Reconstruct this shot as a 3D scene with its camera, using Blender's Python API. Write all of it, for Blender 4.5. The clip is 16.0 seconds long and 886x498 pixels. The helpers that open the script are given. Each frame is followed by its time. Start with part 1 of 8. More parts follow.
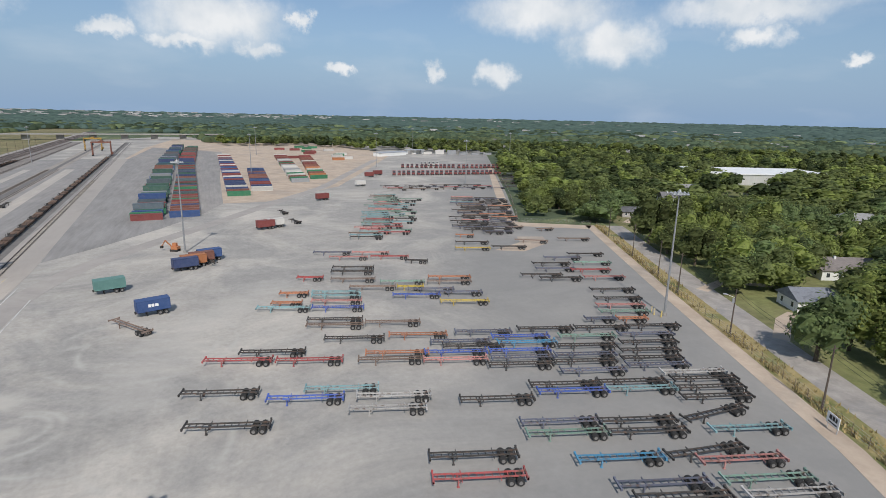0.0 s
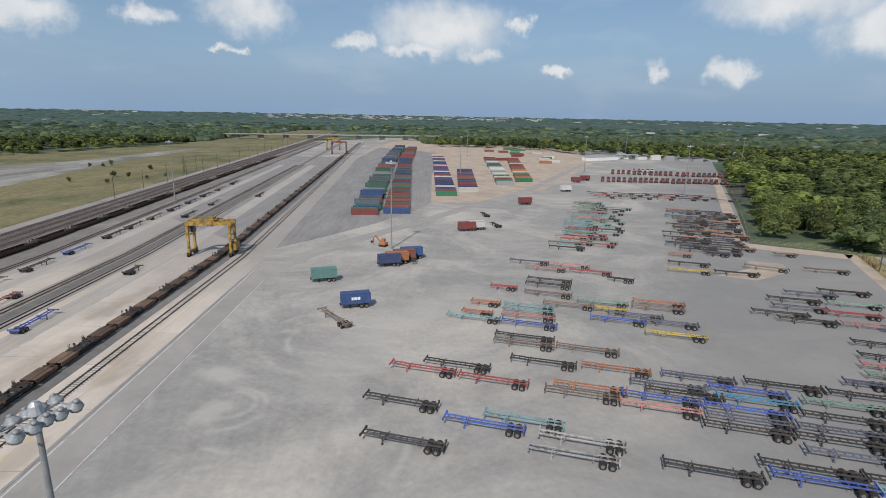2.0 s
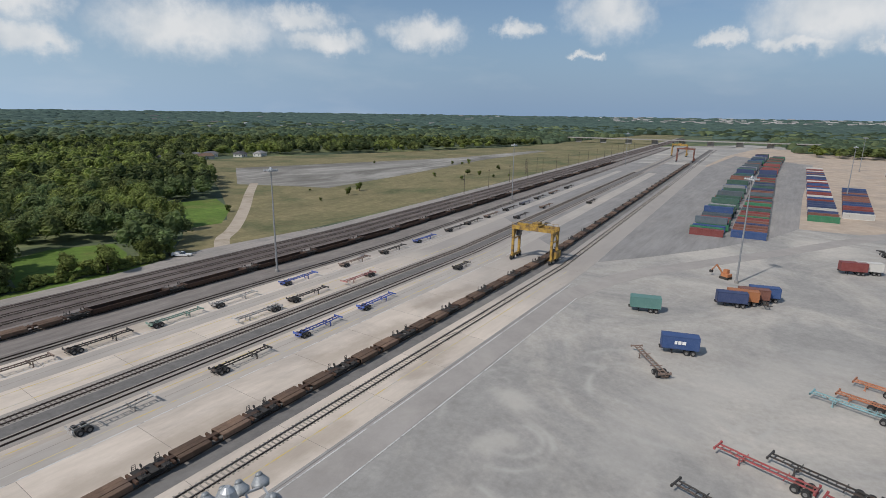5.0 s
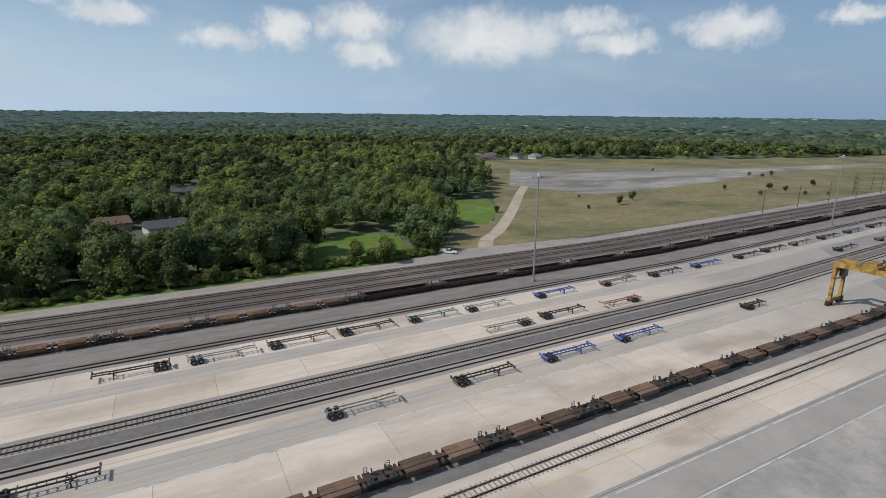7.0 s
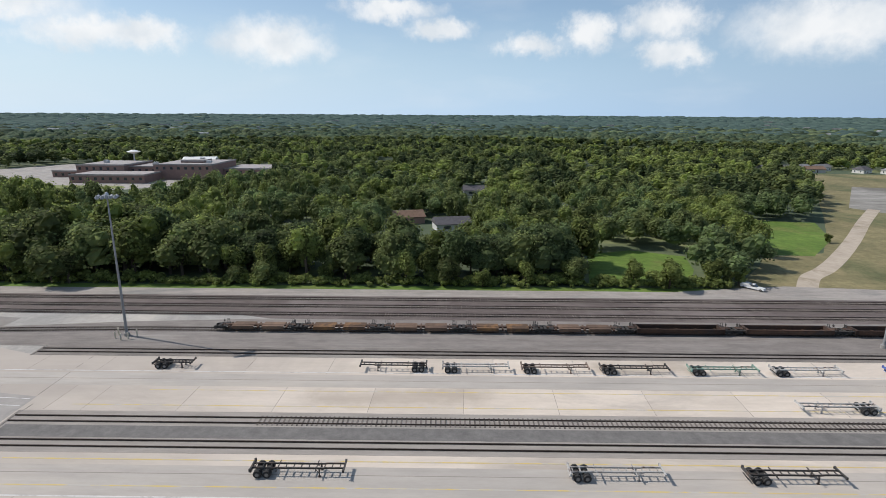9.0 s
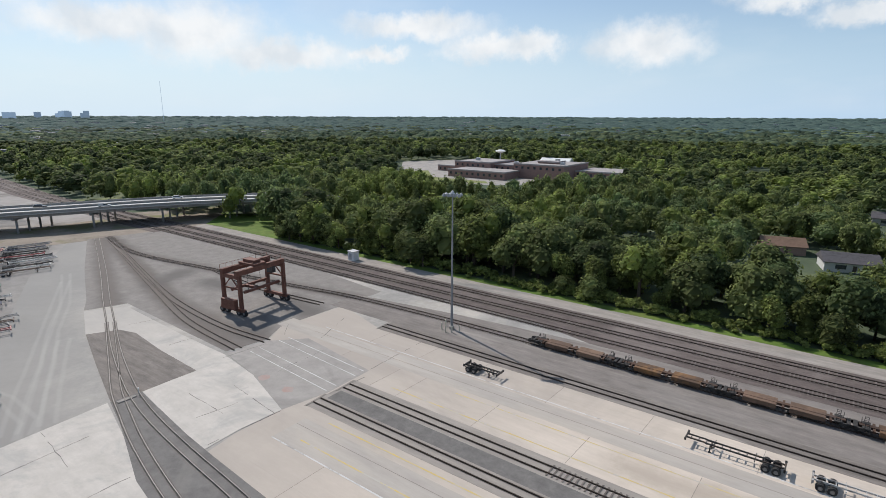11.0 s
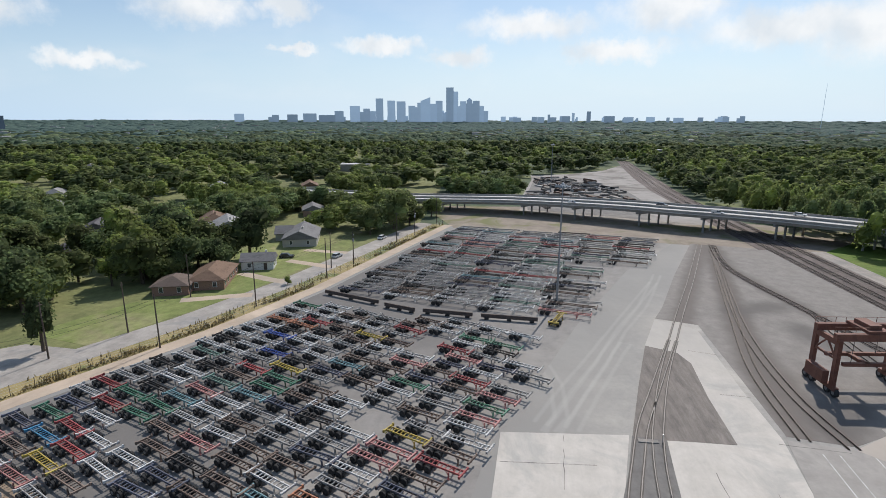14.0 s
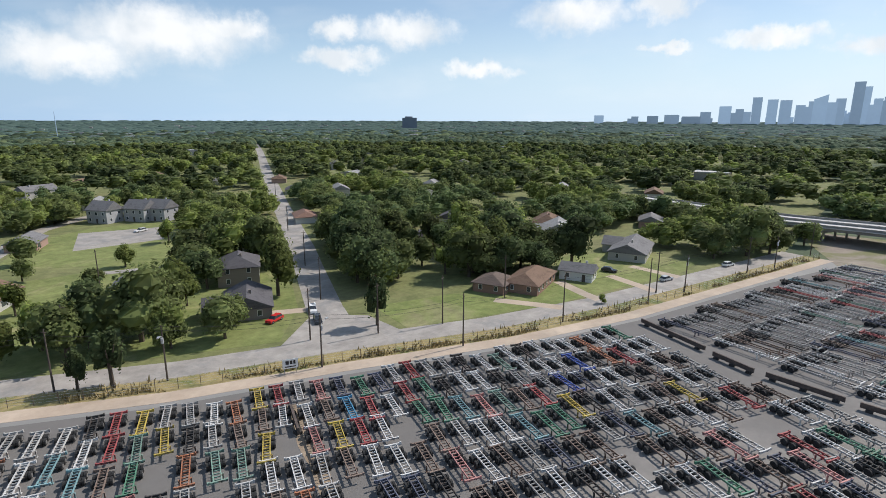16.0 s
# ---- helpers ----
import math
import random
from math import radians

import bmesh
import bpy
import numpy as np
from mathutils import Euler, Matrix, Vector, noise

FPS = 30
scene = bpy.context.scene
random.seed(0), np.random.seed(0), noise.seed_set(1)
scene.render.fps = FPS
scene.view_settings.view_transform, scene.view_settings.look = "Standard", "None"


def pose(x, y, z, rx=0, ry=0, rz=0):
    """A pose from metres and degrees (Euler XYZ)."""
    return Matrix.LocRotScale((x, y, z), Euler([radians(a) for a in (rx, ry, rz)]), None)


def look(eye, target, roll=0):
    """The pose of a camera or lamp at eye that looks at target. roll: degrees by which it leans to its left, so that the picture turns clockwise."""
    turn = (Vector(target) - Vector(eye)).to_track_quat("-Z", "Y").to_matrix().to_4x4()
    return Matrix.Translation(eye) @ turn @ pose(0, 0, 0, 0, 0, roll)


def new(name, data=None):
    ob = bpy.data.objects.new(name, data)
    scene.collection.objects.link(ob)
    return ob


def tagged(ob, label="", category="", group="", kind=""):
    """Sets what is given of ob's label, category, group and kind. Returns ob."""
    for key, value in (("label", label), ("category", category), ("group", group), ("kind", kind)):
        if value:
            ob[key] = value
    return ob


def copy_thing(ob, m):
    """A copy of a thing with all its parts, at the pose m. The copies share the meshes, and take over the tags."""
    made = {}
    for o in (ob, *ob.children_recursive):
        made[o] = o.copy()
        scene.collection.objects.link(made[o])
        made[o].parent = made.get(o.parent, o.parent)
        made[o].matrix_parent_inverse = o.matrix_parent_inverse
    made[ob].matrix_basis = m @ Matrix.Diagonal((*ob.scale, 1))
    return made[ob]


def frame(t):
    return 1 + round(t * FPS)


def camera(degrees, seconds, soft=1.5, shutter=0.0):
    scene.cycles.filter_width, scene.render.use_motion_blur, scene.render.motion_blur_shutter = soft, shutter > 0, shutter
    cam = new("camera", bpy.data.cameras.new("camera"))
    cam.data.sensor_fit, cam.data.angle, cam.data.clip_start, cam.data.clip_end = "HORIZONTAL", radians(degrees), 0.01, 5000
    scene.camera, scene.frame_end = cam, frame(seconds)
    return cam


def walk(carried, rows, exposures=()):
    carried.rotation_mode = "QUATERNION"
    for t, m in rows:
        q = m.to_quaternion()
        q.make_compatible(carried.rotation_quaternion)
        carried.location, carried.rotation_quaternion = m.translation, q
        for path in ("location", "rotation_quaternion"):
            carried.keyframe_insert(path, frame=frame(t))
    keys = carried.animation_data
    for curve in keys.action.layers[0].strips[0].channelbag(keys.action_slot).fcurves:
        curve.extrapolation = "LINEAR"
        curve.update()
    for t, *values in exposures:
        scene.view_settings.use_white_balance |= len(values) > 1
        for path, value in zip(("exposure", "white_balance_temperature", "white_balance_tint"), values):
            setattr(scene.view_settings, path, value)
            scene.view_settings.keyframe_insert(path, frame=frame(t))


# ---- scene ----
# camera: a slow left-hand arc high over the yard
cam = camera(78.5, 16.0, soft=0.8)
# seconds, x, y, z, tilt, roll, heading
PATH = [
    (0, 3.81, -12.25, 45.55, 76.27, 1.27, -113.29),
    (0.5, 5.99, -13.02, 45.55, 76.23, 1.21, -109.22),
    (1, 8.31, -13.78, 45.53, 76.21, 1.14, -103.99),
    (1.5, 10.69, -14.27, 45.53, 76.15, 1.11, -98.16),
    (2, 12.92, -14.82, 45.56, 76.11, 1.09, -91.79),
    (2.5, 15.34, -15.08, 45.61, 76.05, 1.03, -86.19),
    (3, 17.83, -15.13, 45.66, 76.02, 0.98, -81.04),
    (3.5, 20.30, -14.75, 45.68, 76.02, 0.96, -75.69),
    (4, 22.84, -14.16, 45.71, 75.99, 0.92, -69.73),
    (4.5, 25.31, -13.34, 45.74, 75.96, 0.86, -63.56),
    (5, 27.68, -12.25, 45.76, 75.94, 0.81, -57.23),
    (5.5, 29.95, -10.84, 45.78, 75.93, 0.76, -50.67),
    (6, 32.12, -9.06, 45.79, 75.92, 0.71, -43.78),
    (6.5, 34.18, -6.88, 45.79, 75.92, 0.67, -36.48),
    (7, 36.12, -4.35, 45.80, 75.92, 0.62, -29.09),
    (7.5, 37.83, -1.70, 45.80, 75.92, 0.53, -22.70),
    (8, 39.18, 1.31, 45.82, 75.91, 0.45, -15.89),
    (8.5, 40.03, 4.43, 45.85, 75.92, 0.41, -8.39),
    (9, 40.66, 7.77, 45.97, 75.97, 0.33, 0.53),
    (9.5, 40.76, 11.48, 45.99, 76.02, 0.26, 9.55),
    (10, 40.27, 15.41, 45.88, 76.06, 0.22, 18.42),
    (10.5, 39.26, 19.37, 45.71, 76.11, 0.19, 27.35),
    (11, 37.79, 23.14, 45.54, 76.16, 0.17, 36.54),
    (11.5, 35.94, 26.53, 45.44, 76.21, 0.16, 46.20),
    (12, 33.73, 29.38, 45.41, 76.27, 0.16, 56.49),
    (12.5, 31.11, 31.82, 45.43, 76.34, 0.17, 67.21),
    (13, 28.22, 33.92, 45.43, 76.40, 0.16, 77.54),
    (13.5, 24.61, 35.59, 45.20, 76.49, 0.08, 87.42),
    (14, 20.93, 36.57, 45.25, 76.52, 0.12, 97.42),
    (14.5, 17.37, 37.15, 45.46, 76.54, 0.16, 107.17),
    (15, 13.53, 36.64, 45.37, 76.57, 0.16, 116.78),
    (15.5, 9.81, 36.03, 45.50, 76.58, 0.15, 125.70),
    (16, 6.26, 35.12, 45.66, 76.59, 0.16, 133.16),
]
walk(cam, [(t, pose(x, y, z, tilt, 0, turn) @ pose(0, 0, 0, 0, 0, roll)) for t, x, y, z, tilt, roll, turn in PATH],
     exposures=[(0, -0.15), (2, -0.28), (4, -0.38), (6.5, -0.35), (8, -0.19), (9, -0.04), (12, -0.06), (14, -0.02), (16, 0.09)])
# cumulus near the skyline: bearing, height, half width, half height in degrees
CLOUDS_A = [
    (1.6, 6.3, 3.7, 0.9),
    (7.2, 6.9, 2.3, 0.9),
    (17.1, 9.4, 4.8, 2.7),
    (19.4, 5.5, 1.4, 0.5),
    (25.4, 8.0, 2.4, 1.0),
    (34.7, 7.6, 4.5, 1.9),
    (44.2, 6.4, 3.9, 1.2),
    (44.7, 6.6, 4.7, 1.3),
    (46.9, 8.5, 4.6, 1.4),
    (56.3, 7.3, 8.9, 2.9),
    (68.9, 5.6, 3.1, 1.8),
    (69.7, 8.5, 4.7, 2.0),
    (76.6, 7.6, 3.0, 2.1),
    (82.2, 6.6, 3.5, 1.3),
    (90.8, 8.1, 4.1, 1.2),
    (95.9, 9.8, 5.5, 1.3),
    (107.2, 6.5, 6.5, 2.4),
    (118.2, 6.8, 4.2, 1.6),
    (122.3, 6.6, 5.5, 1.7),
    (129.3, 8.5, 8.9, 1.6),
]
CLOUDS_B = [
    (133.1, 5.7, 3.7, 1.0),
    (142.6, 5.7, 9.9, 1.7),
    (149.7, 7.4, 7.5, 3.2),
    (156.4, 7.7, 8.9, 2.1),
    (166.3, 9.9, 6.1, 2.5),
    (170.8, 6.5, 6.0, 1.4),
    (178.7, 8.8, 7.6, 1.6),
    (185.8, 6.0, 3.6, 1.1),
    (192.4, 7.3, 3.3, 0.9),
    (193.5, 7.2, 4.8, 1.0),
    (201.7, 6.6, 3.1, 0.6),
    (202.4, 10.2, 3.4, 1.6),
    (210.3, 9.7, 5.7, 1.9),
    (218.9, 4.8, 4.1, 0.7),
    (219.5, 4.8, 4.4, 0.9),
    (226.8, 8.4, 5.3, 1.8),
    (233.0, 5.7, 3.8, 1.1),
    (233.4, 8.6, 2.7, 1.4),
    (233.5, 6.0, 4.0, 1.0),
    (243.8, 8.1, 4.5, 1.5),
]
CLOUDS_C = [
    (249.0, 7.4, 9.2, 2.9),
    (256.8, 5.3, 6.7, 2.3),
    (301.1, 5.4, 1.4, 0.5),
    (308.4, 7.3, 3.0, 1.2),
    (309.3, 9.6, 8.9, 1.7),
    (320.7, 7.3, 5.2, 2.6),
    (327.5, 10.0, 8.1, 2.5),
    (331.8, 4.0, 2.4, 1.4),
    (338.1, 4.4, 1.2, 1.1),
    (347.2, 4.4, 1.7, 0.7),
    (351.1, 8.6, 1.2, 0.8),
    (354.8, 5.9, 2.6, 1.0),
    (358.6, 8.3, 7.6, 3.0),
]
SUN_AZ, SUN_EL = 163.0, 45.0

world = bpy.data.worlds.new("sky")
scene.world = world
world.use_nodes = True
wt = world.node_tree
wt.nodes.clear()


def wnode(kind, **kw):
    n = wt.nodes.new(kind)
    for key, value in kw.items():
        if key == "op":
            n.operation = value
        else:
            n.inputs[int(key[1:])].default_value = value
    return n


def wlink(a, b, i, o=0):
    wt.links.new(a.outputs[o], b.inputs[i])


sky = wt.nodes.new("ShaderNodeTexSky")
sky.sky_type = "NISHITA"
sky.sun_disc = False
sky.sun_elevation = radians(SUN_EL)
sky.sun_rotation = radians(90 - SUN_AZ)
sky.altitude = 30
sky.air_density = 1.0
sky.dust_density = 0.5
sky.ozone_density = 3.5
sky_s = wnode("ShaderNodeVectorMath", op="SCALE")
sky_s.inputs["Scale"].default_value = 0.105
wlink(sky, sky_s, 0)
coord = wt.nodes.new("ShaderNodeTexCoord")
sep = wt.nodes.new("ShaderNodeSeparateXYZ")
wlink(coord, sep, 0)
az = wnode("ShaderNodeMath", op="ARCTAN2")
wlink(sep, az, 0, 1)
wlink(sep, az, 1, 0)
azd = wnode("ShaderNodeMath", op="MULTIPLY", i1=180 / math.pi)
wlink(az, azd, 0)
wrap = wnode("ShaderNodeMath", op="FLOORED_MODULO", i1=360.0)
wlink(azd, wrap, 0)
el = wnode("ShaderNodeMath", op="ARCSINE")
wlink(sep, el, 0, 2)
eld = wnode("ShaderNodeMath", op="MULTIPLY", i1=180 / math.pi)
wlink(el, eld, 0)
dirv = wt.nodes.new("ShaderNodeCombineXYZ")
wlink(wrap, dirv, 0)
wlink(eld, dirv, 1)
# ragged edges: the direction is nudged by noise at two sizes
rag = wt.nodes.new("ShaderNodeTexNoise")
rag.inputs["Scale"].default_value = 26
rag.inputs["Detail"].default_value = 6
rag.inputs["Roughness"].default_value = 0.62
wlink(coord, rag, 0)
shift = wnode("ShaderNodeVectorMath", op="MULTIPLY_ADD")
shift.inputs[1].default_value = (6.4, 3.2, 0)
shift.inputs[2].default_value = (-3.2, -1.6, 0)
wlink(rag, shift, 0, 1)
spot = wnode("ShaderNodeVectorMath", op="ADD")
wlink(dirv, spot, 0)
wlink(shift, spot, 1)
near = None
bank = CLOUDS_A + CLOUDS_B + CLOUDS_C
bank += [(ca + 360, *c) for ca, *c in bank if ca < 12] + [(ca - 360, *c) for ca, *c in bank if ca > 348]
for ca, ce, cw, ch in bank:
    off = wnode("ShaderNodeVectorMath", op="MULTIPLY_ADD")
    off.inputs[1].default_value = (1 / cw, 1 / ch, 0)
    off.inputs[2].default_value = (-ca / cw, -ce / ch, 0)
    wlink(spot, off, 0)
    size = wnode("ShaderNodeVectorMath", op="LENGTH")
    wlink(off, size, 0)
    if near is None:
        near = (size, 1)
    else:
        low = wnode("ShaderNodeMath", op="SMOOTH_MIN", i2=0.25)
        wt.links.new(near[0].outputs[near[1]], low.inputs[0])
        wt.links.new(size.outputs["Value"], low.inputs[1])
        near = (low, 0)
edge = wt.nodes.new("ShaderNodeMapRange")
edge.interpolation_type = "SMOOTHSTEP"
for i, v in ((1, 1.18), (2, 0.25), (3, 0.0), (4, 0.92)):
    edge.inputs[i].default_value = v
wt.links.new(near[0].outputs[0], edge.inputs[0])
# broken fair-weather cloud over the whole upper sky
plane = wnode("ShaderNodeMath", op="MAXIMUM", i1=0.04)
wlink(sep, plane, 0, 2)
flat = wnode("ShaderNodeVectorMath", op="DIVIDE")
wlink(coord, flat, 0)
wlink(plane, flat, 1)
puff = wt.nodes.new("ShaderNodeTexNoise")
puff.inputs["Scale"].default_value = 0.9
puff.inputs["Detail"].default_value = 7
puff.inputs["Roughness"].default_value = 0.6
wlink(flat, puff, 0)
puffs = wt.nodes.new("ShaderNodeMapRange")
puffs.interpolation_type = "SMOOTHSTEP"
for i, v in ((1, 0.53), (2, 0.68), (3, 0.0), (4, 0.8)):
    puffs.inputs[i].default_value = v
wlink(puff, puffs, 0)
high = wt.nodes.new("ShaderNodeMapRange")
for i, v in ((1, 0.19), (2, 0.3), (3, 0.0), (4, 1.0)):
    high.inputs[i].default_value = v
wlink(sep, high, 0, 2)
puffh = wnode("ShaderNodeMath", op="MULTIPLY")
wlink(puffs, puffh, 0)
wlink(high, puffh, 1)
# thin veil of high cloud
veil = wt.nodes.new("ShaderNodeTexNoise")
veil.inputs["Scale"].default_value = 5.0
veil.inputs["Detail"].default_value = 5
stretch = wnode("ShaderNodeVectorMath", op="MULTIPLY")
stretch.inputs[1].default_value = (1, 1, 3.5)
wlink(coord, stretch, 0)
wlink(stretch, veil, 0)
veilr = wt.nodes.new("ShaderNodeMapRange")
for i, v in ((1, 0.5), (2, 0.85), (3, 0.0), (4, 0.22)):
    veilr.inputs[i].default_value = v
wlink(veil, veilr, 0)
cover = wnode("ShaderNodeMath", op="MAXIMUM")
wlink(edge, cover, 0)
wlink(puffh, cover, 1)
cover2 = wnode("ShaderNodeMath", op="MAXIMUM")
wlink(cover, cover2, 0)
wlink(veilr, cover2, 1)
shade = wt.nodes.new("ShaderNodeTexNoise")
shade.inputs["Scale"].default_value = 15
shade.inputs["Detail"].default_value = 4
wlink(coord, shade, 0)
tone = wt.nodes.new("ShaderNodeValToRGB")
tone.color_ramp.elements[0].position = 0.36
tone.color_ramp.elements[0].color = (0.77, 0.82, 0.87, 1)
tone.color_ramp.elements[1].position = 0.60
tone.color_ramp.elements[1].color = (0.97, 0.98, 0.99, 1)
wlink(shade, tone, 0)
# pale haze low over the horizon, brighter on the sun's side
toward = wnode("ShaderNodeVectorMath", op="DOT_PRODUCT")
toward.inputs[1].default_value = (math.cos(radians(SUN_AZ)), math.sin(radians(SUN_AZ)), 0)
wlink(coord, toward, 0)
side = wt.nodes.new("ShaderNodeMapRange")
for i, v in ((1, -0.7), (2, 0.95), (3, 0.0), (4, 1.0)):
    side.inputs[i].default_value = v
wt.links.new(toward.outputs["Value"], side.inputs[0])
hue = wt.nodes.new("ShaderNodeValToRGB")
hue.color_ramp.elements[0].color = (0.285, 0.425, 0.63, 1)
hue.color_ramp.elements[1].color = (0.70, 0.85, 0.98, 1)
mid_hue = hue.color_ramp.elements.new(0.5)
mid_hue.color = (0.49, 0.68, 0.90, 1)
wlink(side, hue, 0)
fade = wt.nodes.new("ShaderNodeMapRange")
fade.interpolation_type = "SMOOTHSTEP"
for i, v in ((1, 12.0), (2, -1.0), (3, 0.25), (4, 0.97)):
    fade.inputs[i].default_value = v
wlink(eld, fade, 0)
hazy = wt.nodes.new("ShaderNodeMix")
hazy.data_type = "RGBA"
wt.links.new(fade.outputs[0], hazy.inputs[0])
wt.links.new(sky_s.outputs[0], hazy.inputs[6])
wt.links.new(hue.outputs[0], hazy.inputs[7])
mix = wt.nodes.new("ShaderNodeMix")
mix.data_type = "RGBA"
wt.links.new(cover2.outputs[0], mix.inputs[0])
wt.links.new(hazy.outputs[2], mix.inputs[6])
wt.links.new(tone.outputs[0], mix.inputs[7])
back = wt.nodes.new("ShaderNodeBackground")
wt.links.new(mix.outputs[2], back.inputs[0])
outw = wt.nodes.new("ShaderNodeOutputWorld")
wlink(back, outw, 0)

sun_data = bpy.data.lights.new("sun", "SUN")
sun_data.energy = 4.3
sun_data.angle = radians(0.6)
sun_data.color = (1.0, 0.945, 0.89)
sun = new("sun", sun_data)
sun_way = Vector((math.cos(radians(SUN_AZ)) * math.cos(radians(SUN_EL)), math.sin(radians(SUN_AZ)) * math.cos(radians(SUN_EL)), math.sin(radians(SUN_EL))))
sun.matrix_world = look(sun_way * 300, (0, 0, 0))
# ---- materials ----
def surf(name, c1, c2, scale=1.0, rough=0.85, metal=0.0, bump=0.0, stain=None, stain_scale=0.05, stain_lo=0.5, stain_hi=0.7,
         island=0.0, per_object=0.0, stretch=(1, 1, 1), detail=7.0, bump_scale=None, spec=0.3):
    """Two colours mixed by fine noise, an optional stain at a larger size, and relief."""
    m = bpy.data.materials.new(name)
    m.use_nodes = True
    nt = m.node_tree
    b = nt.nodes["Principled BSDF"]
    b.inputs["Roughness"].default_value = rough
    b.inputs["Metallic"].default_value = metal
    b.inputs["Specular IOR Level"].default_value = spec
    tc = nt.nodes.new("ShaderNodeTexCoord")
    mp = nt.nodes.new("ShaderNodeMapping")
    mp.inputs["Scale"].default_value = stretch
    nt.links.new(tc.outputs["Object"], mp.inputs[0])
    n1 = nt.nodes.new("ShaderNodeTexNoise")
    n1.inputs["Scale"].default_value = scale
    n1.inputs["Detail"].default_value = detail
    n1.inputs["Roughness"].default_value = 0.76
    nt.links.new(mp.outputs[0], n1.inputs[0])
    ramp = nt.nodes.new("ShaderNodeValToRGB")
    ramp.color_ramp.elements[0].position, ramp.color_ramp.elements[1].position = 0.34, 0.66
    ramp.color_ramp.elements[0].color, ramp.color_ramp.elements[1].color = (*c1, 1), (*c2, 1)
    nt.links.new(n1.outputs[0], ramp.inputs[0])
    colour = ramp.outputs[0]
    if stain:
        n2 = nt.nodes.new("ShaderNodeTexNoise")
        n2.inputs["Scale"].default_value = stain_scale
        n2.inputs["Detail"].default_value = 6
        n2.inputs["Roughness"].default_value = 0.68
        n2.inputs["Distortion"].default_value = 0.8
        nt.links.new(mp.outputs[0], n2.inputs[0])
        r2 = nt.nodes.new("ShaderNodeMapRange")
        r2.inputs[1].default_value, r2.inputs[2].default_value = stain_lo, stain_hi
        nt.links.new(n2.outputs[0], r2.inputs[0])
        mx = nt.nodes.new("ShaderNodeMix")
        mx.data_type = "RGBA"
        mx.inputs[7].default_value = (*stain, 1)
        nt.links.new(r2.outputs[0], mx.inputs[0])
        nt.links.new(colour, mx.inputs[6])
        colour = mx.outputs[2]
    for amount, node, socket in ((island, "ShaderNodeNewGeometry", "Random Per Island"), (per_object, "ShaderNodeObjectInfo", "Random")):
        if amount:
            g = nt.nodes.new(node)
            r3 = nt.nodes.new("ShaderNodeMapRange")
            r3.inputs[3].default_value, r3.inputs[4].default_value = 1 - amount, 1 + amount
            nt.links.new(g.outputs[socket], r3.inputs[0])
            sc = nt.nodes.new("ShaderNodeVectorMath")
            sc.operation = "SCALE"
            nt.links.new(colour, sc.inputs[0])
            nt.links.new(r3.outputs[0], sc.inputs["Scale"])
            colour = sc.outputs[0]
    nt.links.new(colour, b.inputs["Base Color"])
    if bump:
        n4 = nt.nodes.new("ShaderNodeTexNoise")
        n4.inputs["Scale"].default_value = bump_scale or scale * 2
        n4.inputs["Detail"].default_value = 4
        nt.links.new(tc.outputs["Object"], n4.inputs[0])
        bp = nt.nodes.new("ShaderNodeBump")
        bp.inputs["Strength"].default_value = bump
        bp.inputs["Distance"].default_value = 0.1
        nt.links.new(n4.outputs[0], bp.inputs["Height"])
        nt.links.new(bp.outputs[0], b.inputs["Normal"])
    return m


ASPHALT = surf("yard_asphalt", (0.262, 0.25, 0.23), (0.332, 0.316, 0.29), 0.22, 0.9, stain=(0.45, 0.415, 0.365), stain_scale=0.024, stain_lo=0.46, stain_hi=0.66, bump=0.15, bump_scale=3)


def two_zones(m, dark, way, lo, hi):
    """A darker tone towards one side, drifting into the base colour with a ragged edge."""
    nt = m.node_tree
    b = nt.nodes["Principled BSDF"]
    src = b.inputs["Base Color"].links[0].from_socket
    tc = nt.nodes.new("ShaderNodeTexCoord")
    dot = nt.nodes.new("ShaderNodeVectorMath")
    dot.operation = "DOT_PRODUCT"
    dot.inputs[1].default_value = way
    nt.links.new(tc.outputs["Object"], dot.inputs[0])
    n = nt.nodes.new("ShaderNodeTexNoise")
    n.inputs["Scale"].default_value = 0.03
    n.inputs["Detail"].default_value = 6
    nt.links.new(tc.outputs["Object"], n.inputs[0])
    add = nt.nodes.new("ShaderNodeMath")
    add.operation = "MULTIPLY_ADD"
    add.inputs[1].default_value = 70
    nt.links.new(n.outputs[0], add.inputs[0])
    nt.links.new(dot.outputs["Value"], add.inputs[2])
    r = nt.nodes.new("ShaderNodeMapRange")
    r.interpolation_type = "SMOOTHSTEP"
    for i, v in ((1, lo + 35), (2, hi + 35), (3, 0.75), (4, 0.0)):
        r.inputs[i].default_value = v
    nt.links.new(add.outputs[0], r.inputs[0])
    mx = nt.nodes.new("ShaderNodeMix")
    mx.data_type = "RGBA"
    mx.inputs[7].default_value = (*dark, 1)
    nt.links.new(r.outputs[0], mx.inputs[0])
    nt.links.new(src, mx.inputs[6])
    nt.links.new(mx.outputs[2], b.inputs["Base Color"])


